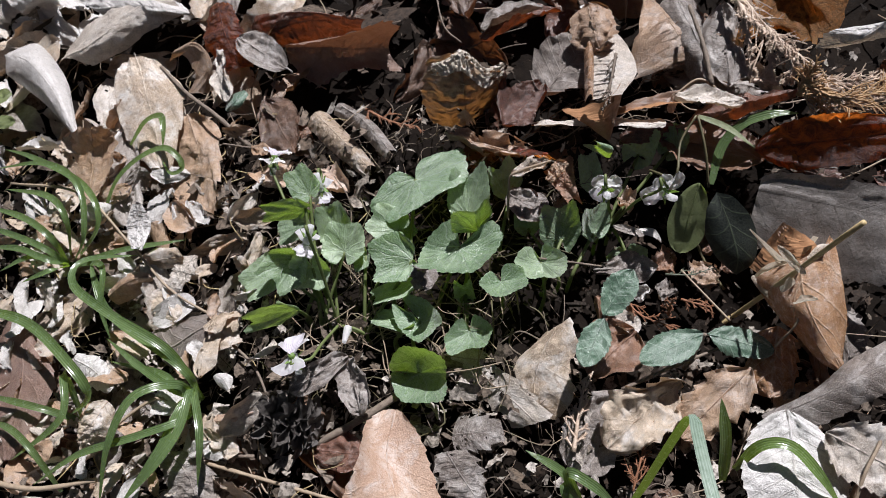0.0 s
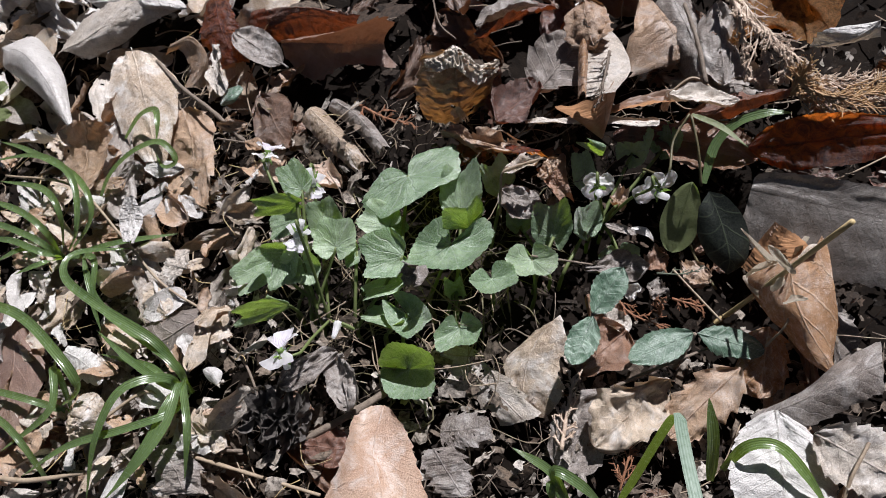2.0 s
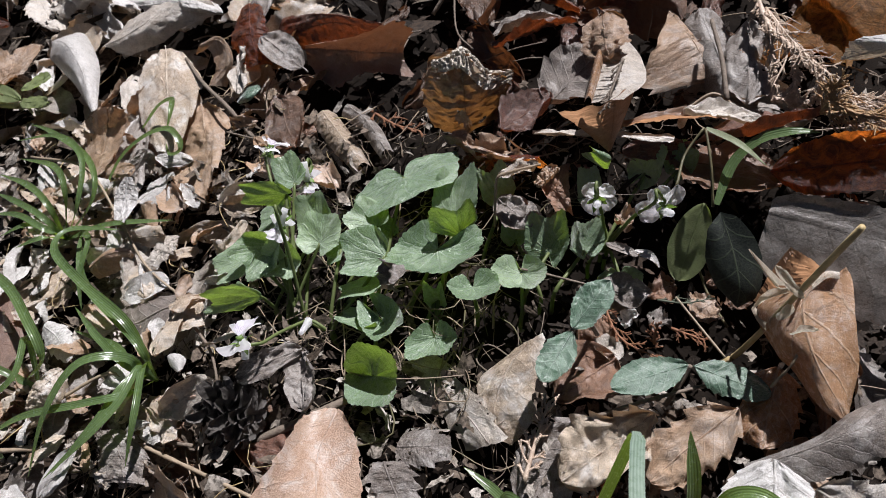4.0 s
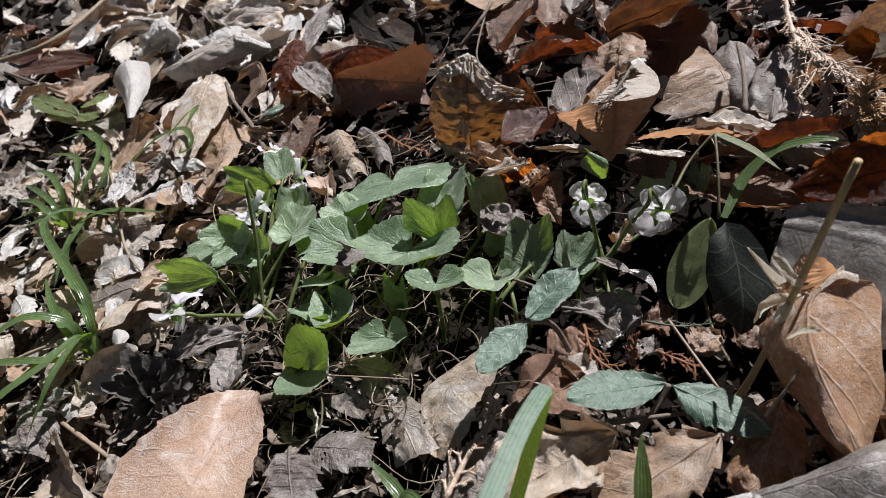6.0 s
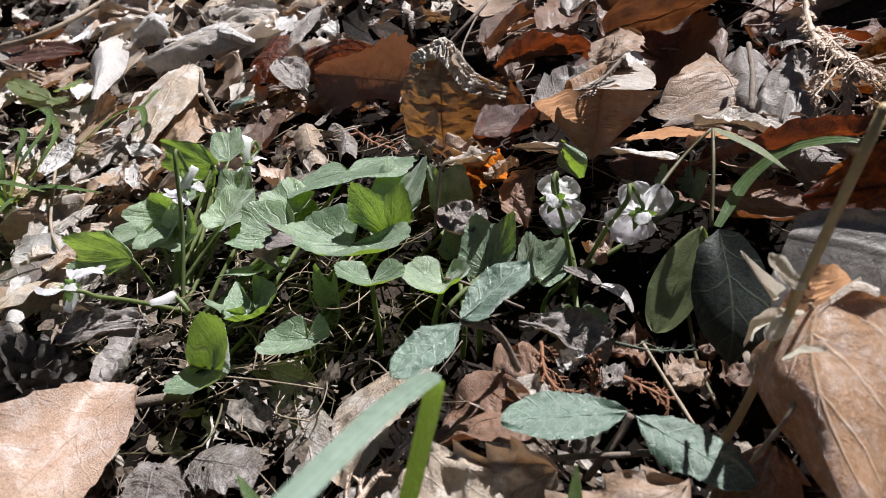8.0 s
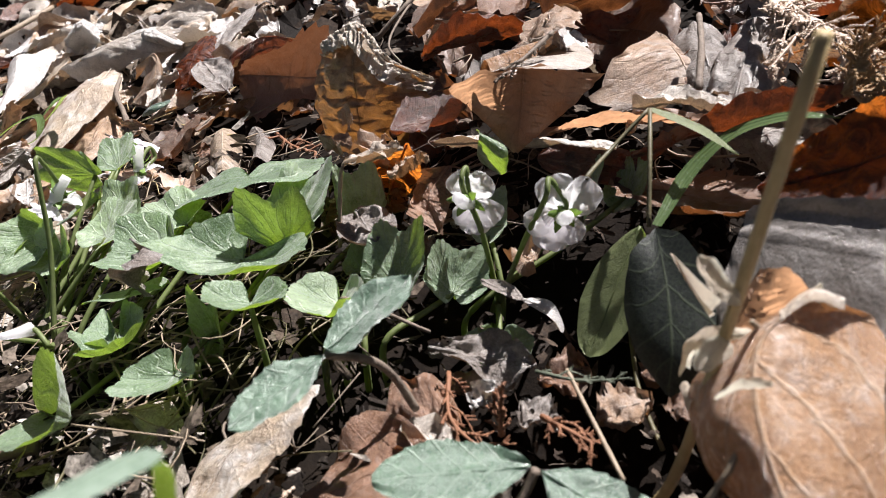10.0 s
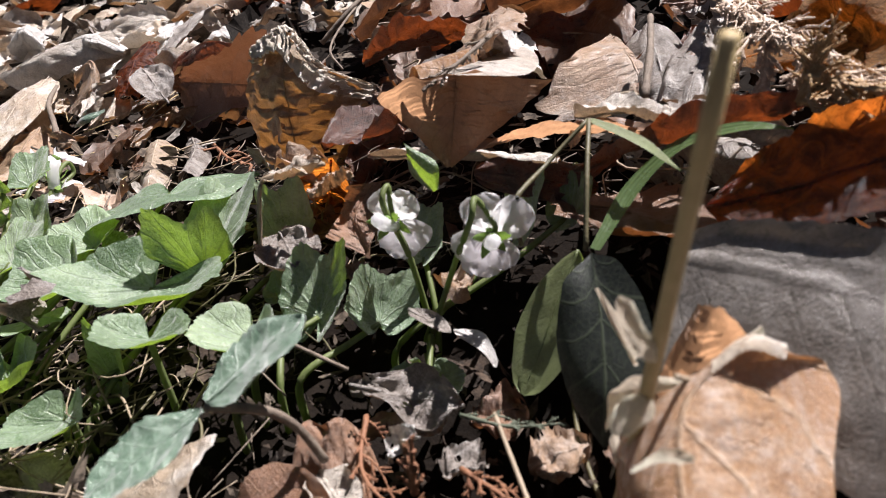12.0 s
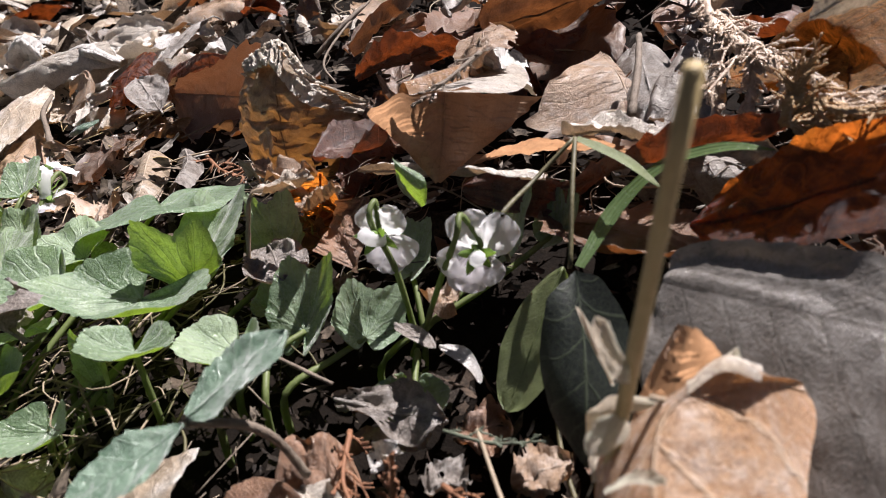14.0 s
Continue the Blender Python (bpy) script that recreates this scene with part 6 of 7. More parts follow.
twig("slanting brown stem under broken leaves", [(0.0595, 0.0715, -0.0011), (0.0761, 0.0777, 0.0036), (0.0950, 0.0844, 0.0069)], 0.7, 0.5)
twig("thin white stem with a knob", [(0.1178, 0.0476, 0.0208), (0.1234, 0.0494, 0.0264), (0.1170, 0.0392, 0.0234), (0.1144, 0.0312, 0.0177)], 0.5, 0.5, PALE_TWIG)
twig("thin reddish twig over the leaves", [(0.0923, 0.2052, 0.0437), (0.0947, 0.1867, 0.0416), (0.0961, 0.1711, 0.0376)], 0.7, 0.9)


twig("dry seed stem standing between violet leaves", [(0.0247, 0.1383, 0.0006), (0.0241, 0.1417, 0.0129), (0.0243, 0.1440, 0.0193), (0.0279, 0.1453, 0.0213), (0.0383, 0.1468, 0.0249)], 0.5, 0.5, PALE_TWIG, 0.6)
leaf((0.0246, 0.1446, 0.0195), (0.0375, 0.1477, 0.0249), 6, CREAM, roll=10, curl=60, wave=2, crumple=1.0, teeth=0, torn=0.25, rib=0, nu=24, nv=10, label="pale shrivelled leaf on a dry stem")
leaf((0.0373, 0.1410, 0.0208), (0.0442, 0.1475, 0.0234), 9, TAN, roll=0, curl=40, wave=2, crumple=1.5, teeth=0, torn=0.2, label="ragged tan leaf rim behind the violets")


# ---- dry sprays of cedar and cypress ----
def add_beads(bm, path, r, rs):
    """A scaly shoot: a string of overlapping pointed beads."""
    fine = []
    for p, q in zip(path, path[1:]):
        fine += [p, p.lerp(q, 0.3), p.lerp(q, 0.75)]
    fine.append(path[-1])
    rings = []
    n = len(fine) - 1
    for i, q in enumerate(fine):
        tt = (fine[min(i + 1, n)] - fine[max(i - 1, 0)]).normalized()
        s = tt.cross(Vector((0.2, 0.3, 1))).normalized()
        u = s.cross(tt)
        k = r * (0.4, 1.0, 1.25)[i % 3] * (1 - 0.5 * i / n) * rs.uniform(0.85, 1.2)
        rings.append([bm.verts.new(q + k * (math.cos(a) * s + math.sin(a) * u)) for a in (0.0, 1.257, 2.513, 3.77, 5.027)])
    for a, b in zip(rings, rings[1:]):
        for j in range(5):
            bm.faces.new((a[j], a[(j + 1) % 5], b[(j + 1) % 5], b[j]))
    bm.faces.new(rings[0][::-1]), bm.faces.new(rings[-1])


def spray(name, label, path, side, count, material, thick=0.5, knobs=0.5, seed=1, spread=0.9):
    """A fallen evergreen shoot: a stem with short scaly branchlets to both sides."""
    rs = random.Random(seed)
    p = smooth_path(path, 8)
    stem = tagged(mesh_object(name, tube(path, thick / 1000, thick / 2500, 6, 8, knobs, seed), material), label, "dry shoot", "dry evergreen shoots")
    bm = bmesh.new()
    n = len(p) - 1
    for i in range(count):
        f = (i + 0.5) / count
        k = min(int(f * n), n - 1)
        q, t = p[k].lerp(p[k + 1], f * n - k), (p[k + 1] - p[k]).normalized()
        s = t.cross(GROUND_N).normalized() * (1 if i % 2 else -1)
        L = side / 1000 * (1 - 0.5 * f) * rs.uniform(0.35, 1.25)
        d = (t * rs.uniform(0.5, 1.6) + s * spread * rs.uniform(0.4, 1.1) + GROUND_N * rs.uniform(-0.5, 0.5)).normalized()
        a, b = q + d * L * 0.5 + s * rs.uniform(-0.12, 0.12) * L, q + d * L + t * rs.uniform(-0.1, 0.4) * L + Vector((0, 0, rs.uniform(-0.45, 0.15) * L))
        add_beads(bm, smooth_path([q, a, b], 4 if side < 8 else 6), thick / 1000 * 0.62, rs)
        for g in range(rs.choice((2, 3, 5))):
            w = rs.uniform(0.3, 0.85)
            c = q.lerp(a, w * 2) if w < 0.5 else a.lerp(b, w * 2 - 1)
            e = c + (d + rs.choice((-1, 1)) * d.cross(GROUND_N).normalized() * 0.8 + GROUND_N * rs.uniform(-0.3, 0.4)).normalized() * L * rs.uniform(0.2, 0.42)
            add_beads(bm, smooth_path([c, c.lerp(e, 0.5), e], 3), thick / 1000 * 0.5, rs)
    tagged(part("foliage", bm, material, stem), kind="stuff")
    return stem


spray("cypress_shoot", "dry tan scaly cypress shoot hanging over leaves", [(0.1035, 0.2275, 0.0565), (0.1053, 0.2066, 0.0519), (0.1088, 0.1927, 0.0497), (0.1164, 0.1822, 0.0489), (0.1228, 0.1700, 0.0476)], 4, 70, BUFF, 1.1, 0.6, 3, 0.7)
spray("cypress_shoot", "dry tan scaly cypress shoot hanging over leaves", [(0.1071, 0.2007, 0.0504), (0.1091, 0.1920, 0.0476), (0.1102, 0.1828, 0.0426), (0.1115, 0.1746, 0.0367)], 4.5, 50, BUFF, 0.9, 0.6, 31, 0.7)
spray("cypress_shoot", "dry tan scaly cypress shoot hanging over leaves", [(0.1125, 0.1900, 0.0491), (0.1158, 0.1823, 0.0468), (0.1166, 0.1769, 0.0422), (0.1172, 0.1724, 0.0377)], 4.5, 46, BUFF, 0.9, 0.6, 32, 0.7)
spray("cypress_shoot", "dry tan scaly cypress shoot hanging over leaves", [(0.1212, 0.1728, 0.0476), (0.1215, 0.1702, 0.0443), (0.1220, 0.1706, 0.0405)], 4.0, 30, BUFF, 0.9, 0.6, 33, 0.7)
spray("cypress_shoot", "dry tan scaly cypress shoot hanging over leaves", [(0.1112, 0.1730, 0.0374), (0.1151, 0.1736, 0.0374), (0.1205, 0.1722, 0.0384)], 5, 40, BUFF, 0.7, 0.6, 34, 0.8)
spray("cypress_shoot", "dry tan scaly cypress shoot hanging over leaves", [(0.1080, 0.2026, 0.0509), (0.1130, 0.1849, 0.0485), (0.1084, 0.1717, 0.0426)], 9, 9, BUFF, 0.6, 0.6, 4)
spray("cypress_shoot", "golden dry cypress shoot on red-brown leaves", [(0.1210, 0.1613, 0.0479), (0.1324, 0.1528, 0.0503), (0.1471, 0.1529, 0.0567)], 12, 40, AMBER, 0.55, 0.6, 5)
spray("cypress_shoot", "golden dry cypress shoot on red-brown leaves", [(0.1209, 0.1605, 0.0438), (0.1219, 0.1612, 0.0481), (0.1224, 0.1639, 0.0526)], 8, 30, AMBER, 0.6, 0.5, 6, 0.8)
spray("cypress_shoot", "golden dry cypress shoot on red-brown leaves", [(0.1209, 0.1605, 0.0438), (0.1262, 0.1594, 0.0459), (0.1322, 0.1609, 0.0484)], 8, 34, AMBER, 0.6, 0.5, 61, 0.8)
spray("cypress_shoot", "dry tan scaly cypress shoot in a dense fan", [(0.1078, 0.2032, 0.0509), (0.1154, 0.1846, 0.0500), (0.1268, 0.1673, 0.0491)], 8, 64, BUFF, 0.48, 0.5, 71, 0.9)
spray("cypress_shoot", "dry tan scaly cypress shoot in a dense fan", [(0.1260, 0.1654, 0.0477), (0.1347, 0.1595, 0.0498), (0.1493, 0.1602, 0.0542)], 9, 50, BUFF, 0.48, 0.5, 72, 0.9)
spray("cypress_shoot", "dry tan scaly cypress shoot in a dense fan", [(0.1267, 0.1550, 0.0443), (0.1376, 0.1528, 0.0475), (0.1487, 0.1532, 0.0511)], 8, 46, BUFF, 0.48, 0.5, 73, 0.9)
spray("cedar_shoot", "dry rusty cedar shoot on the soil", [(0.0635, 0.1103, -0.0006), (0.0688, 0.0988, -0.0000), (0.0814, 0.0926, 0.0010)], 7, 14, RUST, 0.5, 0.4, 7)
spray("cedar_shoot", "dry rusty cedar shoot on the soil", [(0.0832, 0.1025, 0.0038), (0.0927, 0.0985, 0.0054)], 6, 10, RUST, 0.5, 0.4, 8)
spray("cedar_shoot", "brown cedar shoot among broken leaves", [(0.0589, 0.0393, -0.0019), (0.0624, 0.0491, 0.0004), (0.0665, 0.0597, 0.0008)], 8, 14, RUST, 0.5, 0.4, 9)
spray("cedar_shoot", "tan cedar shoot among broken leaves", [(0.0424, 0.0523, -0.0058), (0.0449, 0.0643, -0.0025), (0.0477, 0.0755, -0.0012)], 8, 14, BUFF, 0.8, 0.4, 10)
spray("cedar_shoot", "dry rusty cedar shoot standing upright", [(0.0782, 0.0968, 0.0029), (0.0775, 0.0979, 0.0068), (0.0773, 0.0984, 0.0129)], 4, 10, RUST, 0.6, 0.4, 11)
spray("cedar_shoot", "brown cedar shoot behind the golden leaf", [(-0.0354, 0.1999, -0.0063), (-0.0226, 0.1906, -0.0047), (-0.0104, 0.1857, -0.0026)], 8, 12, RUST, 0.7, 0.4, 12)
spray("cypress_shoot", "small green-grey cypress shoot in the shade", [(0.0795, 0.1126, 0.0034), (0.0878, 0.1115, 0.0052), (0.0961, 0.1132, 0.0073)], 4, 10, GREYGREEN, 0.4, 0.4, 13)
spray("cedar_shoot", "dark feathery shoot lying on the folded leaf", [(0.0618, 0.1807, 0.0432), (0.0593, 0.1704, 0.0411), (0.0561, 0.1594, 0.0388)], 4, 16, TWIG, 0.6, 0.4, 14, 0.6)


# ---- the old cone ----
def cone(at, axis, size):
    at, axis = Vector(at), Vector(axis).normalized()
    s = axis.cross(Vector((0, 0, 1))).normalized()
    u = s.cross(axis)
    c = tagged(mesh_object("old_cone", tube([at - axis * size * 0.45, at, at + axis * size * 0.45], size * 0.12, size * 0.08, 8, 4), CONE), "dark weathered evergreen cone falling apart", "cone")
    rs = random.Random(5)
    for i in range(64):
        f = (i + 0.5) / 64
        a = i * 2.39996
        r = size * 0.42 * math.sin(math.pi * (0.12 + 0.8 * f)) ** 0.7
        out = (s * math.cos(a) + u * math.sin(a))
        p = at + axis * size * (f - 0.5) * 0.85
        d = (out + axis * rs.uniform(0.1, 0.8)).normalized()
        z = (axis - axis.dot(d) * d).normalized()
        fr = (p + out * r * 0.15, r * rs.uniform(0.8, 1.15), d, z.cross(d), z)
        shape = (fr, size * 0.2, (0.5, 0.22), 0.12, (70, 60), 0, rs.uniform(-30, 30), size * 0.05, i * 1.3, (0, 0), 0, 1, 0, 0, (1, 1), 0.0002)
        part("scale", blade_mesh(shape, 6, 6), CONE, c)
    return c


cone((-0.0568, 0.0665, -0.0204), (0.9, -0.3, 0.25), 0.027)

# ---- crumpled bits with a place of their own ----
leaf((-0.0089, 0.1073, 0.0018), (-0.0054, 0.1107, 0.0106), 14, GREY, roll=0, curl=(110, 90), wave=5, teeth=0, torn=0.1, label="shrivelled grey leaf stuck between violet stems", nu=20, nv=10, rib=0)
leaf((-0.0537, 0.1709, -0.0129), (-0.0396, 0.1576, -0.0089), 13, PINK, roll=0, curl=(60, 40), wave=4, teeth=0, torn=0.1, label="small pinkish shrivelled leaf behind the violet", nu=20, nv=10)
leaf((0.0655, 0.1431, 0.0066), (0.0712, 0.1399, 0.0075), 11, TAN, roll=0, curl=70, wave=3, teeth=0, torn=0.2, label="small dry curled leaf under the flowers", nu=20, nv=10)
leaf((0.0421, 0.1414, 0.0030), (0.0478, 0.1404, 0.0022), 12, GREY, roll=0, curl=80, wave=3, teeth=0, label="dark curled leaf in the hollow", nu=20, nv=10)
leaf((0.0626, 0.1313, 0.0062), (0.0728, 0.1259, 0.0078), 4, GREY, roll=0, curl=60, wave=0.3, crumple=0.1, teeth=0, label="grey curled leaf rim in the hollow", nu=20, nv=8)
leaf((0.0559, 0.1184, -0.0041), (0.0785, 0.1176, 0.0009), 10, GREY, roll=0, curl=20, wave=3, teeth=0, torn=0.25, label="dull ragged leaf in the shaded hollow")
leaf((0.0606, 0.1126, -0.0099), (0.0745, 0.1194, -0.0057), 9, CREAM, roll=0, curl=30, wave=3, teeth=0, torn=0.25, label="dull ragged leaf under the violet stalks")
leaf((0.0684, 0.1023, -0.0026), (0.0565, 0.0972, -0.0061), 22, RUSSET, roll=0, curl=50, wave=4, teeth=0, torn=0.1, label="grey leaf with a turned-up edge")

leaf((0.0691, 0.1071, -0.0037), (0.0740, 0.1080, 0.0015), 8, WHITE, roll=0, curl=70, wave=2, teeth=0, torn=0.1, label="small white curled leaf on dark soil", nu=20, nv=10)
leaf((0.0608, 0.0990, -0.0028), (0.0688, 0.0929, -0.0019), 10, PALE, roll=-20, curl=80, wave=2, teeth=0, torn=0.1, label="small pale leaf with a curled edge", nu=20, nv=10)
leaf((0.0720, 0.1306, 0.0043), (0.0812, 0.1275, 0.0010), 4, WHITE, roll=0, curl=60, wave=0.4, crumple=0.1, bend=0.15, teeth=0, label="pale curved leaf strip in the hollow", nu=24, nv=8)

for base, tip, w, tone, words in (
        ((0.0788, 0.1199, -0.0067), (0.0875, 0.1254, -0.0039), 11, RUSSET, "brown ragged leaf in the dark hollow"),
        ((0.0914, 0.1122, -0.0039), (0.0999, 0.1187, -0.0020), 12, TAN, "tan ragged leaf at the foot of the seedling"),
        ((0.0976, 0.1256, -0.0036), (0.1037, 0.1329, -0.0001), 10, RUSSET, "brown ragged leaf behind the seedling stem"),
        ((0.0853, 0.1076, -0.0040), (0.0779, 0.1116, -0.0051), 9, GREY, "grey leaf scrap on the dark soil"),
        ((0.1050, 0.1161, -0.0022), (0.1078, 0.1251, -0.0003), 9, BROWN, "dull brown leaf scrap under the stalk")):
    leaf(base, tip, w, tone, curl=25, wave=2.5, teeth=5, bite=0.3, torn=0.3, label=words, nu=30, nv=14)

# ---- the litter beneath ----
rng = random.Random(4)
CLEAR = ((0.08, 0.13, 0.05), (0.0, 0.11, 0.045), (0.09, 0.085, 0.03), (-0.05, 0.12, 0.03), (-0.045, 0.06, 0.02), (-0.045, 0.182, 0.026), (0.035, 0.075, 0.028))
def gather(things, name, label):
    """Joins small leaves that nobody could count into one mesh for each material."""
    by = {}
    for ob in things:
        by.setdefault(ob.data.materials[0], []).extend([ob, *ob.children])
    for material, obs in by.items():
        bm = bmesh.new()
        for ob in obs:
            bm.from_mesh(ob.data)
        for ob in reversed(obs):
            bpy.data.objects.remove(ob)
        tagged(mesh_object(name, bm, material), label, "leaf litter", kind="stuff")


def under_leaf():
    x, y = rng.uniform(-0.25, 0.27), rng.uniform(-0.04, 0.36)
    while any(math.hypot(x - p, y - q) < r for p, q, r in CLEAR):
        x, y = rng.uniform(-0.25, 0.27), rng.uniform(-0.04, 0.36)
    z = litter_z(x, y) + rng.uniform(-0.025, -0.007)
    a = rng.uniform(0, 6.28)
    L = rng.uniform(0.022, 0.05)
    d = Vector((math.cos(a), math.sin(a), 0)) * L
    d.z = 0.229 * d.x + 0.144 * d.y + rng.uniform(-0.014, 0.014)
    b = Vector((x, y, z))
    pick = (WHITE, PALE, CREAM, CREAM, GREY, TAN) if x < -0.06 and y > 0.16 else (PALE, CREAM, TAN, GREY, BROWN, BROWN) if x < -0.03 or y < 0.06 else (BROWN, BROWN, RUSSET, GREY, RED, BROWN)
    if any(math.hypot(b.x + d.x - p, b.y + d.y - q) < r for p, q, r in CLEAR):
        return None
    return leaf(b, b + d, L * 1000 * rng.uniform(0.4, 0.62), rng.choice(pick), roll=rng.gauss(0, 38), bend=rng.uniform(-0.08, 0.14), curl=(rng.uniform(-60, 110), rng.uniform(-60, 110)),
                twist=rng.uniform(-50, 50), wave=rng.uniform(2, 6), teeth=rng.choice((0, 7, 9, 11)), bite=0.2, torn=rng.choice((0, 0.15, 0.3)), nv=14, nu=30, rib=0.35, crumple=rng.uniform(0.8, 3),
                prof=(rng.uniform(0.3, 0.8), rng.uniform(0.3, 0.8)), label="dry dead leaf in the leaf litter", group="leaf litter")
for i in range(235):
    under_leaf()
bank = []
for i in range(80):
    x, y, a, L = rng.uniform(-0.34, -0.085), rng.uniform(0.2, 0.37), rng.uniform(0, 6.28), rng.uniform(0.02, 0.042)
    b = Vector((x, y, litter_z(x, y) + rng.uniform(-0.009, 0.001)))
    d = Vector((math.cos(a), math.sin(a), 0.229 * math.cos(a) + 0.144 * math.sin(a) + rng.uniform(-0.2, 0.2))) * L
    bank.append(leaf(b, b + d, L * 1000 * rng.uniform(0.35, 0.6), rng.choice((WHITE, WHITE, PALE, CREAM, TAN)), roll=rng.gauss(0, 30), bend=rng.uniform(-0.05, 0.14), curl=(rng.uniform(-60, 80), rng.uniform(-60, 80)),
         twist=rng.uniform(-40, 40), wave=rng.uniform(1.5, 4), teeth=rng.choice((0, 7, 9)), bite=0.2, torn=rng.choice((0, 0.15, 0.3)), nv=14, nu=30, rib=0.35, crumple=rng.uniform(0.4, 1.0),
         prof=(rng.uniform(0.3, 0.8), rng.uniform(0.3, 0.8)), label="bleached dry leaf on the sunny bank", group="leaf litter"))
gather(bank, "bank_leaves", "bleached dry leaves strewn over the sunny bank")
bits = []

for i in range(190):
    x, y, a, L = rng.uniform(-0.22, -0.072), rng.uniform(0.0, 0.19), rng.uniform(0, 6.28), rng.uniform(0.008, 0.02)
    b = Vector((x, y, litter_z(x, y) + rng.uniform(-0.006, 0.002)))
    d = Vector((math.cos(a), math.sin(a), 0.229 * math.cos(a) + 0.144 * math.sin(a) + rng.uniform(-0.25, 0.25))) * L
    bits.append(leaf(b, b + d, L * 1000 * rng.uniform(0.4, 0.75), rng.choice((WHITE, WHITE, PALE, CREAM, CREAM, TAN)), roll=rng.gauss(0, 30), bend=rng.uniform(-0.05, 0.14), curl=(rng.uniform(-60, 80), rng.uniform(-60, 80)),
         twist=rng.uniform(-40, 40), wave=rng.uniform(0.8, 2), teeth=0, torn=rng.choice((0, 0.2, 0.4)), nv=10, nu=20, rib=0.25, crumple=rng.uniform(0.3, 0.8),
         prof=(rng.uniform(0.3, 0.8), rng.uniform(0.3, 0.8)), label="small pale piece of a dry leaf by the grass", group="leaf litter"))
gather(bits, "pale_leaf_pieces", "small pale pieces of dry leaves round the grass")


def far_leaves(count, name, label, box, seed, material):
    """Curled leaves too far off to pick apart, joined into one mass."""
    rs = random.Random(seed)
    bm = bmesh.new()
    for i in range(count):
        x, y = rs.uniform(box[0], box[1]), rs.uniform(box[2], box[3])
        a, L = rs.uniform(0, 6.28), rs.uniform(0.022, 0.055)
        b = Vector((x, y, litter_z(x, y) + rs.uniform(-0.014, 0.0)))
        d = Vector((math.cos(a), math.sin(a), 0.229 * math.cos(a) + 0.144 * math.sin(a) + rs.gauss(0, 0.2))) * L
        fr = leaf_frame(b, b + d, rs.uniform(-40, 40))
        shape = (fr, L * rs.uniform(0.4, 0.65), (rs.uniform(0.3, 0.8), rs.uniform(0.3, 0.8)), rs.uniform(-0.08, 0.14), (rs.uniform(-70, 110), rs.uniform(-70, 110)), 0, rs.uniform(-50, 50), rs.uniform(0.002, 0.005), rs.uniform(0, 99), (0, 0), 0.0001, 8, 2.0, 0.0, (1, 1), 0.001)
        piece = blade_mesh(shape, 14, 8, rs.choice((0, 0.2)), 0)
        me = bpy.data.meshes.new("piece")
        piece.to_mesh(me)
        piece.free()
        bm.from_mesh(me)
        bpy.data.meshes.remove(me)
    return tagged(mesh_object(name, bm, material), label, "leaf litter", kind="stuff")


for mat, sd in ((BROWN, 31), (GREY, 32), (TAN, 33), (RED, 34), (PALE, 35)):
    far_leaves(90, "far_leaf_litter", "dry curled leaves farther up the bank", (-0.5, 0.45, 0.3, 0.85), sd, mat)
for mat, sd in ((CREAM, 36), (GREY, 37)):
    far_leaves(60, "side_leaf_litter", "dry curled leaves farther along the bank", (-0.6, -0.22, -0.1, 0.5), sd, mat)


def shards(count, name, label, box, lo, hi, low, high, seed, material, fade=0.0):
    """Bent, ragged bits of leaf, joined into one mass."""
    rs = random.Random(seed)
    verts, faces = [], []
    for i in range(count):
        x, y = rs.uniform(box[0], box[1]), rs.uniform(box[2], box[3])
        if material is PALE_CRUMBS and (((x - 0.025) / 0.085) ** 2 + ((y - 0.122) / 0.035) ** 2 < rs.uniform(0.5, 1.2)):
            continue
        if fade and (math.hypot(x, y - 0.15) > fade * rs.uniform(0.1, 1.0) or (abs(x) < 0.34 and -0.06 < y < 0.58)):
            continue
        c = Vector((x, y, litter_z(x, y) + rs.uniform(low, high)))
        m = Euler((rs.gauss(0, 0.5), rs.gauss(0, 0.5), rs.uniform(0, 6.28))).to_matrix()
        s, t, sd = rs.uniform(lo, hi) * 1.15, rs.uniform(0.25, 0.75), rs.uniform(0, 99)
        cu, cv = rs.uniform(-0.35, 0.35) / s, rs.choice((0.0, 0.0, 0.9, -0.9)) * rs.random() / s
        n, k = 11, len(verts)
        verts.append(c)
        rad = [rs.choice((0.45, 0.8, 0.95, 1.15)) * rs.uniform(0.85, 1.1) for j in range(n)]
        for ring in (0.5, 1.0):
            for j in range(n):
                a = 6.283 * (j + 0.3 * math.sin(sd + j * 3)) / n
                r = s * ring * (rad[j] if ring == 1.0 else 0.9)
                px, py = r * math.cos(a), r * t * math.sin(a)
                pz = 0.5 * cu * px * px + 0.5 * cv * py * py + 0.1 * s * noise.noise(Vector((px * 300, py * 300, sd)))
                verts.append(c + m @ Vector((px, py, pz)))
        for j in range(n):
            jj = (j + 1) % n
            faces.append((k, k + 1 + j, k + 1 + jj))
            faces.append((k + 1 + j, k + 1 + n + j, k + 1 + n + jj, k + 1 + jj))
    me = bpy.data.meshes.new(name)
    me.from_pydata(verts, [], faces)
    me.materials.append(material)
    return tagged(new(name, me), label, "leaf litter", kind="stuff")


ALL = (-0.34, 0.34, -0.06, 0.58)
shards(1500, "leaf_fragments", "ragged pieces of dry leaves over the soil", ALL, 0.002, 0.0065, -0.024, -0.010, 11, SHADE_CRUMBS)
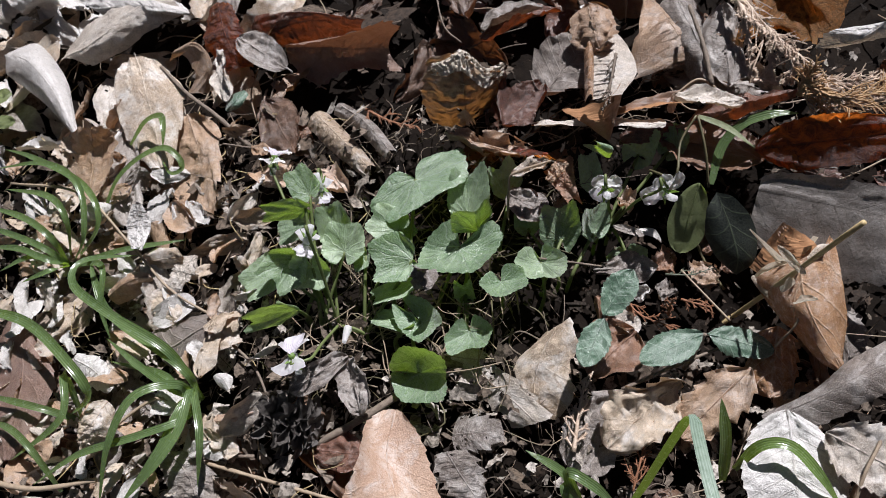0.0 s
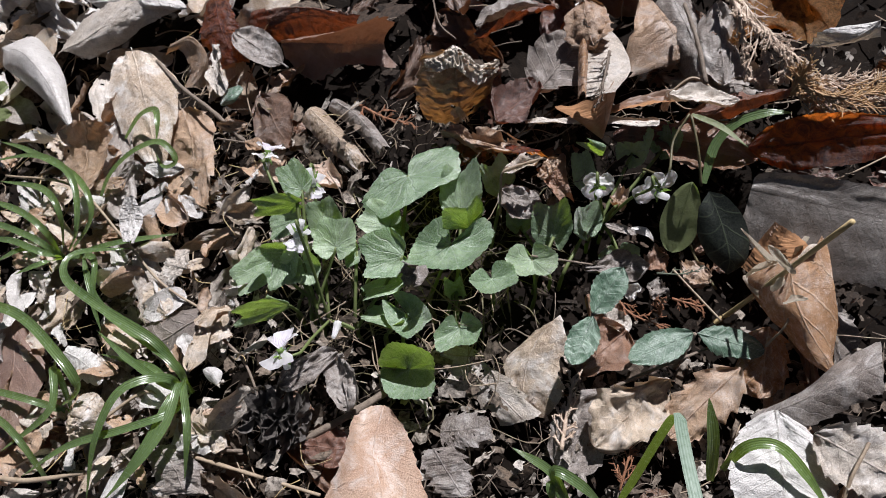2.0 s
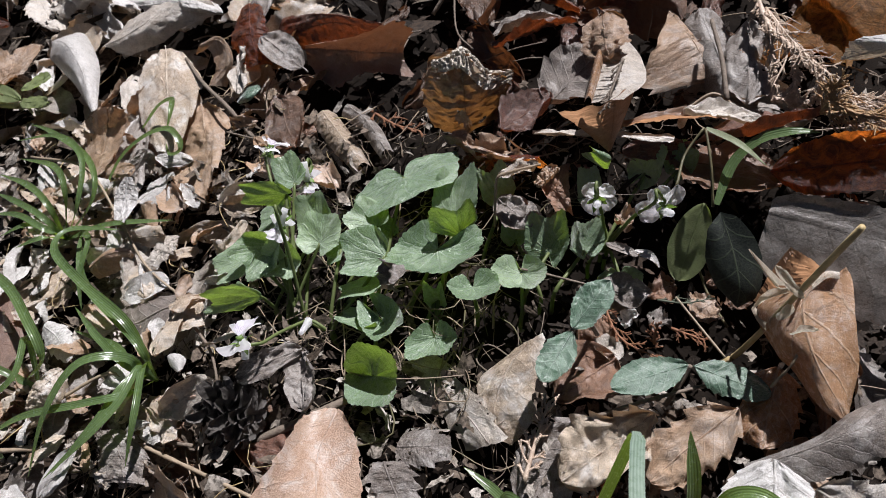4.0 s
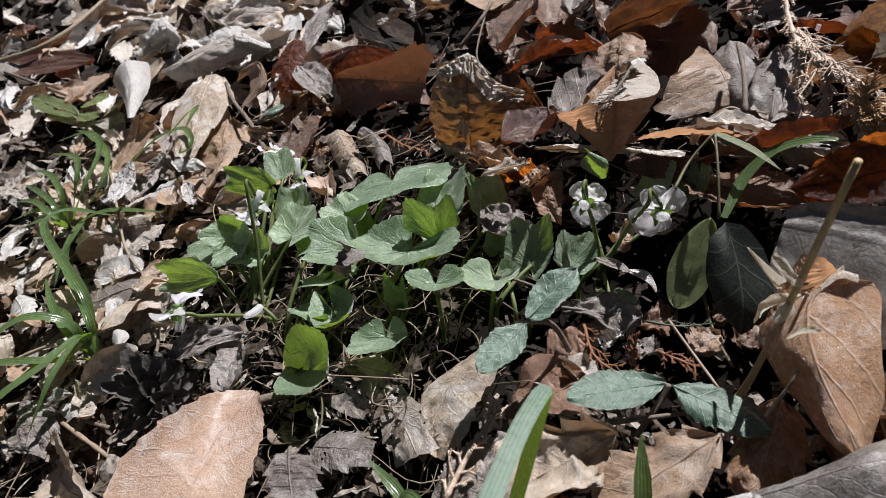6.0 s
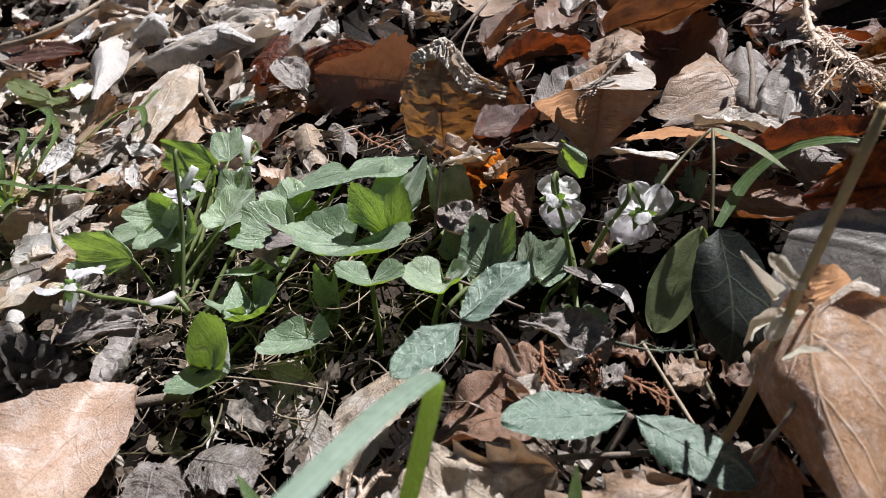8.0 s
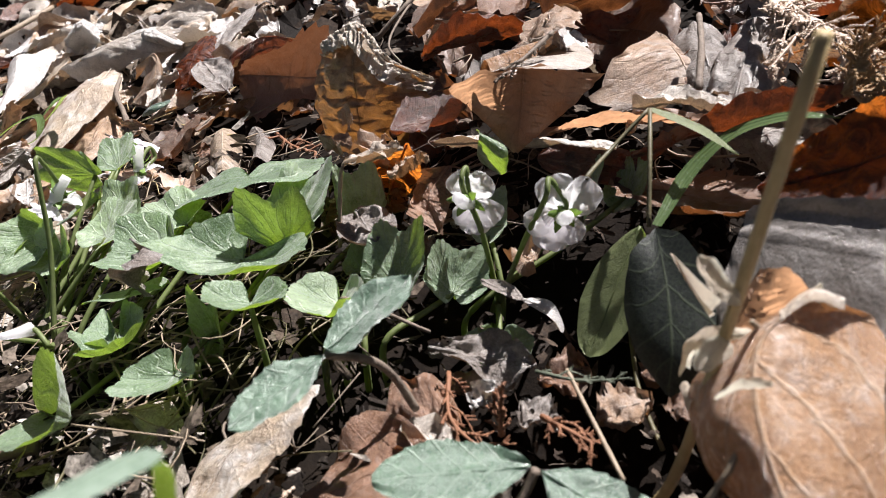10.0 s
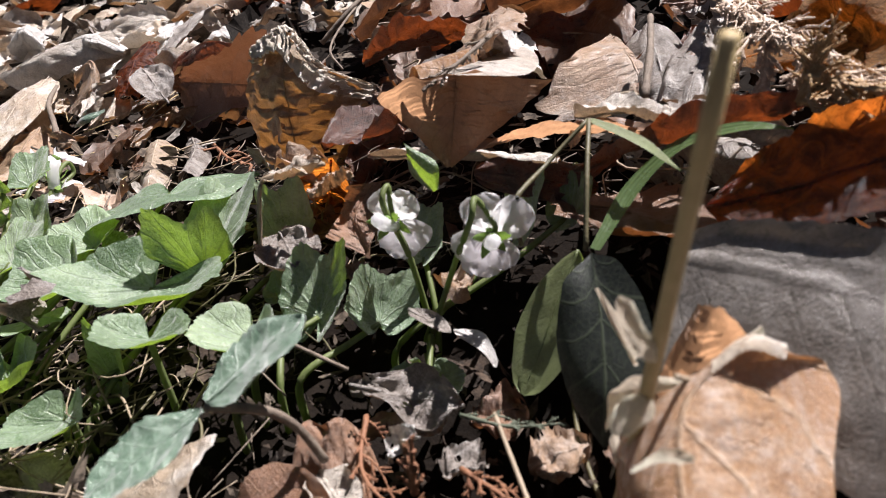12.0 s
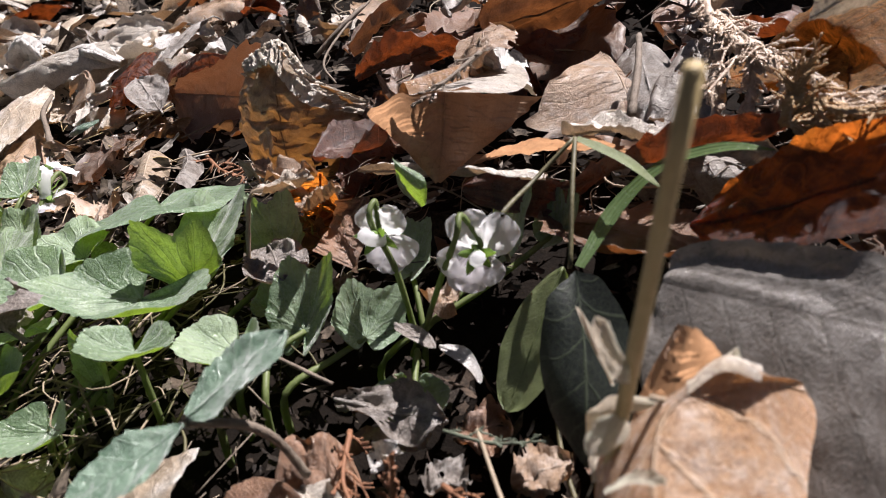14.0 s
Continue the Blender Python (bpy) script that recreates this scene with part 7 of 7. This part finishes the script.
shards(800, "pale_leaf_fragments", "bleached ragged bits of leaves in the sun", (-0.26, -0.03, -0.03, 0.2), 0.002, 0.006, -0.013, -0.002, 12, PALE_CRUMBS)
shards(520, "pale_leaf_fragments", "bleached ragged bits of leaves in the sun", (-0.03, 0.2, -0.04, 0.09), 0.0015, 0.0055, -0.015, -0.007, 13, PALE_CRUMBS)
shards(8000, "leaf_crumbs", "small crumbs of decayed leaves", ALL, 0.001, 0.0035, -0.026, -0.010, 14, SHADE_CRUMBS)


def strands(count, name, label, box, lo, hi, low, high, seed, material, thick):
    rs = random.Random(seed)
    bm = bmesh.new()
    for i in range(count):
        x, y = rs.uniform(box[0], box[1]), rs.uniform(box[2], box[3])
        if dip(x, y) > 0.004:
            continue
        c = Vector((x, y, litter_z(x, y) + rs.uniform(low, high)))
        a, L = rs.uniform(0, 6.28), rs.uniform(lo, hi)
        d = Vector((math.cos(a), math.sin(a), 0.229 * math.cos(a) + 0.144 * math.sin(a) + rs.gauss(0, 0.15)))
        e = d.cross(GROUND_N) * rs.gauss(0, 0.26) + GROUND_N * rs.uniform(0, 0.15)
        r = thick * rs.uniform(0.5, 1.3)
        add_tube(bm, smooth_path([c - d * L / 2, c + e * L, c + d * L / 2], 4), r, r * 0.7, 4)
    return tagged(mesh_object(name, bm, material), label, "leaf litter", kind="stuff")


shards(900, "far_leaf_bits", "bits of dry leaves farther up the bank", (-0.75, 0.6, 0.25, 1.1), 0.008, 0.022, -0.014, -0.004, 15, SHADE_CRUMBS)
shards(700, "far_leaf_bits", "bits of dry leaves farther along the bank", (-0.8, -0.2, -0.1, 0.6), 0.006, 0.018, -0.014, -0.004, 16, PALE_CRUMBS)
strands(620, "dry_stems", "thin pale stems and leaf stalks in the litter", ALL, 0.012, 0.04, -0.015, -0.006, 21, PALE_TWIG, 0.00032)
strands(520, "dark_stems", "thin brown stems and rootlets in the litter", ALL, 0.01, 0.035, -0.016, -0.006, 22, TWIG, 0.00035)
strands(120, "violet_runners", "tangled dry stems under the violets", (-0.075, 0.07, 0.07, 0.16), 0.008, 0.03, -0.018, -0.010, 23, OLIVE, 0.00028)

shards(2200, "pale_crumbs", "small bleached crumbs of leaves", (-0.22, 0.2, -0.04, 0.2), 0.0008, 0.0025, -0.017, -0.009, 17, PALE_CRUMBS)
strands(60, "violet_runners", "pale dry stems under the violets", (-0.06, 0.02, 0.08, 0.125), 0.012, 0.03, -0.016, -0.007, 27, PALE_TWIG, 0.0003)
strands(130, "straw_bits", "thin straw-coloured stem bits between the leaves", (-0.2, -0.03, -0.04, 0.25), 0.006, 0.022, -0.012, -0.003, 24, STRAW, 0.00026)
WIDE = (-3.0, 3.0, -2.8, 3.2)
shards(9000, "far_leaf_bits", "bleached leaves and bits strewn over the bank", WIDE, 0.012, 0.034, -0.018, 0.0, 41, PALE_CRUMBS, 3.0)
shards(16000, "far_leaf_bits", "brown leaves and bits strewn over the bank", WIDE, 0.012, 0.034, -0.02, -0.003, 42, SHADE_CRUMBS, 3.0)
NEAR = (-0.14, 0.15, 0.02, 0.2)
strands(900, "fine_rootlets", "fine brown rootlets over the dark soil", NEAR, 0.004, 0.016, -0.02, -0.009, 25, TWIG, 0.00017)
strands(260, "fine_pale_rootlets", "fine pale rootlets over the dark soil", NEAR, 0.004, 0.014, -0.017, -0.008, 26, PALE_TWIG, 0.00016)
shards(2600, "soil_crumbs", "tiny crumbs of decayed leaves around the violets", NEAR, 0.0006, 0.0018, -0.022, -0.010, 27, SHADE_CRUMBS)
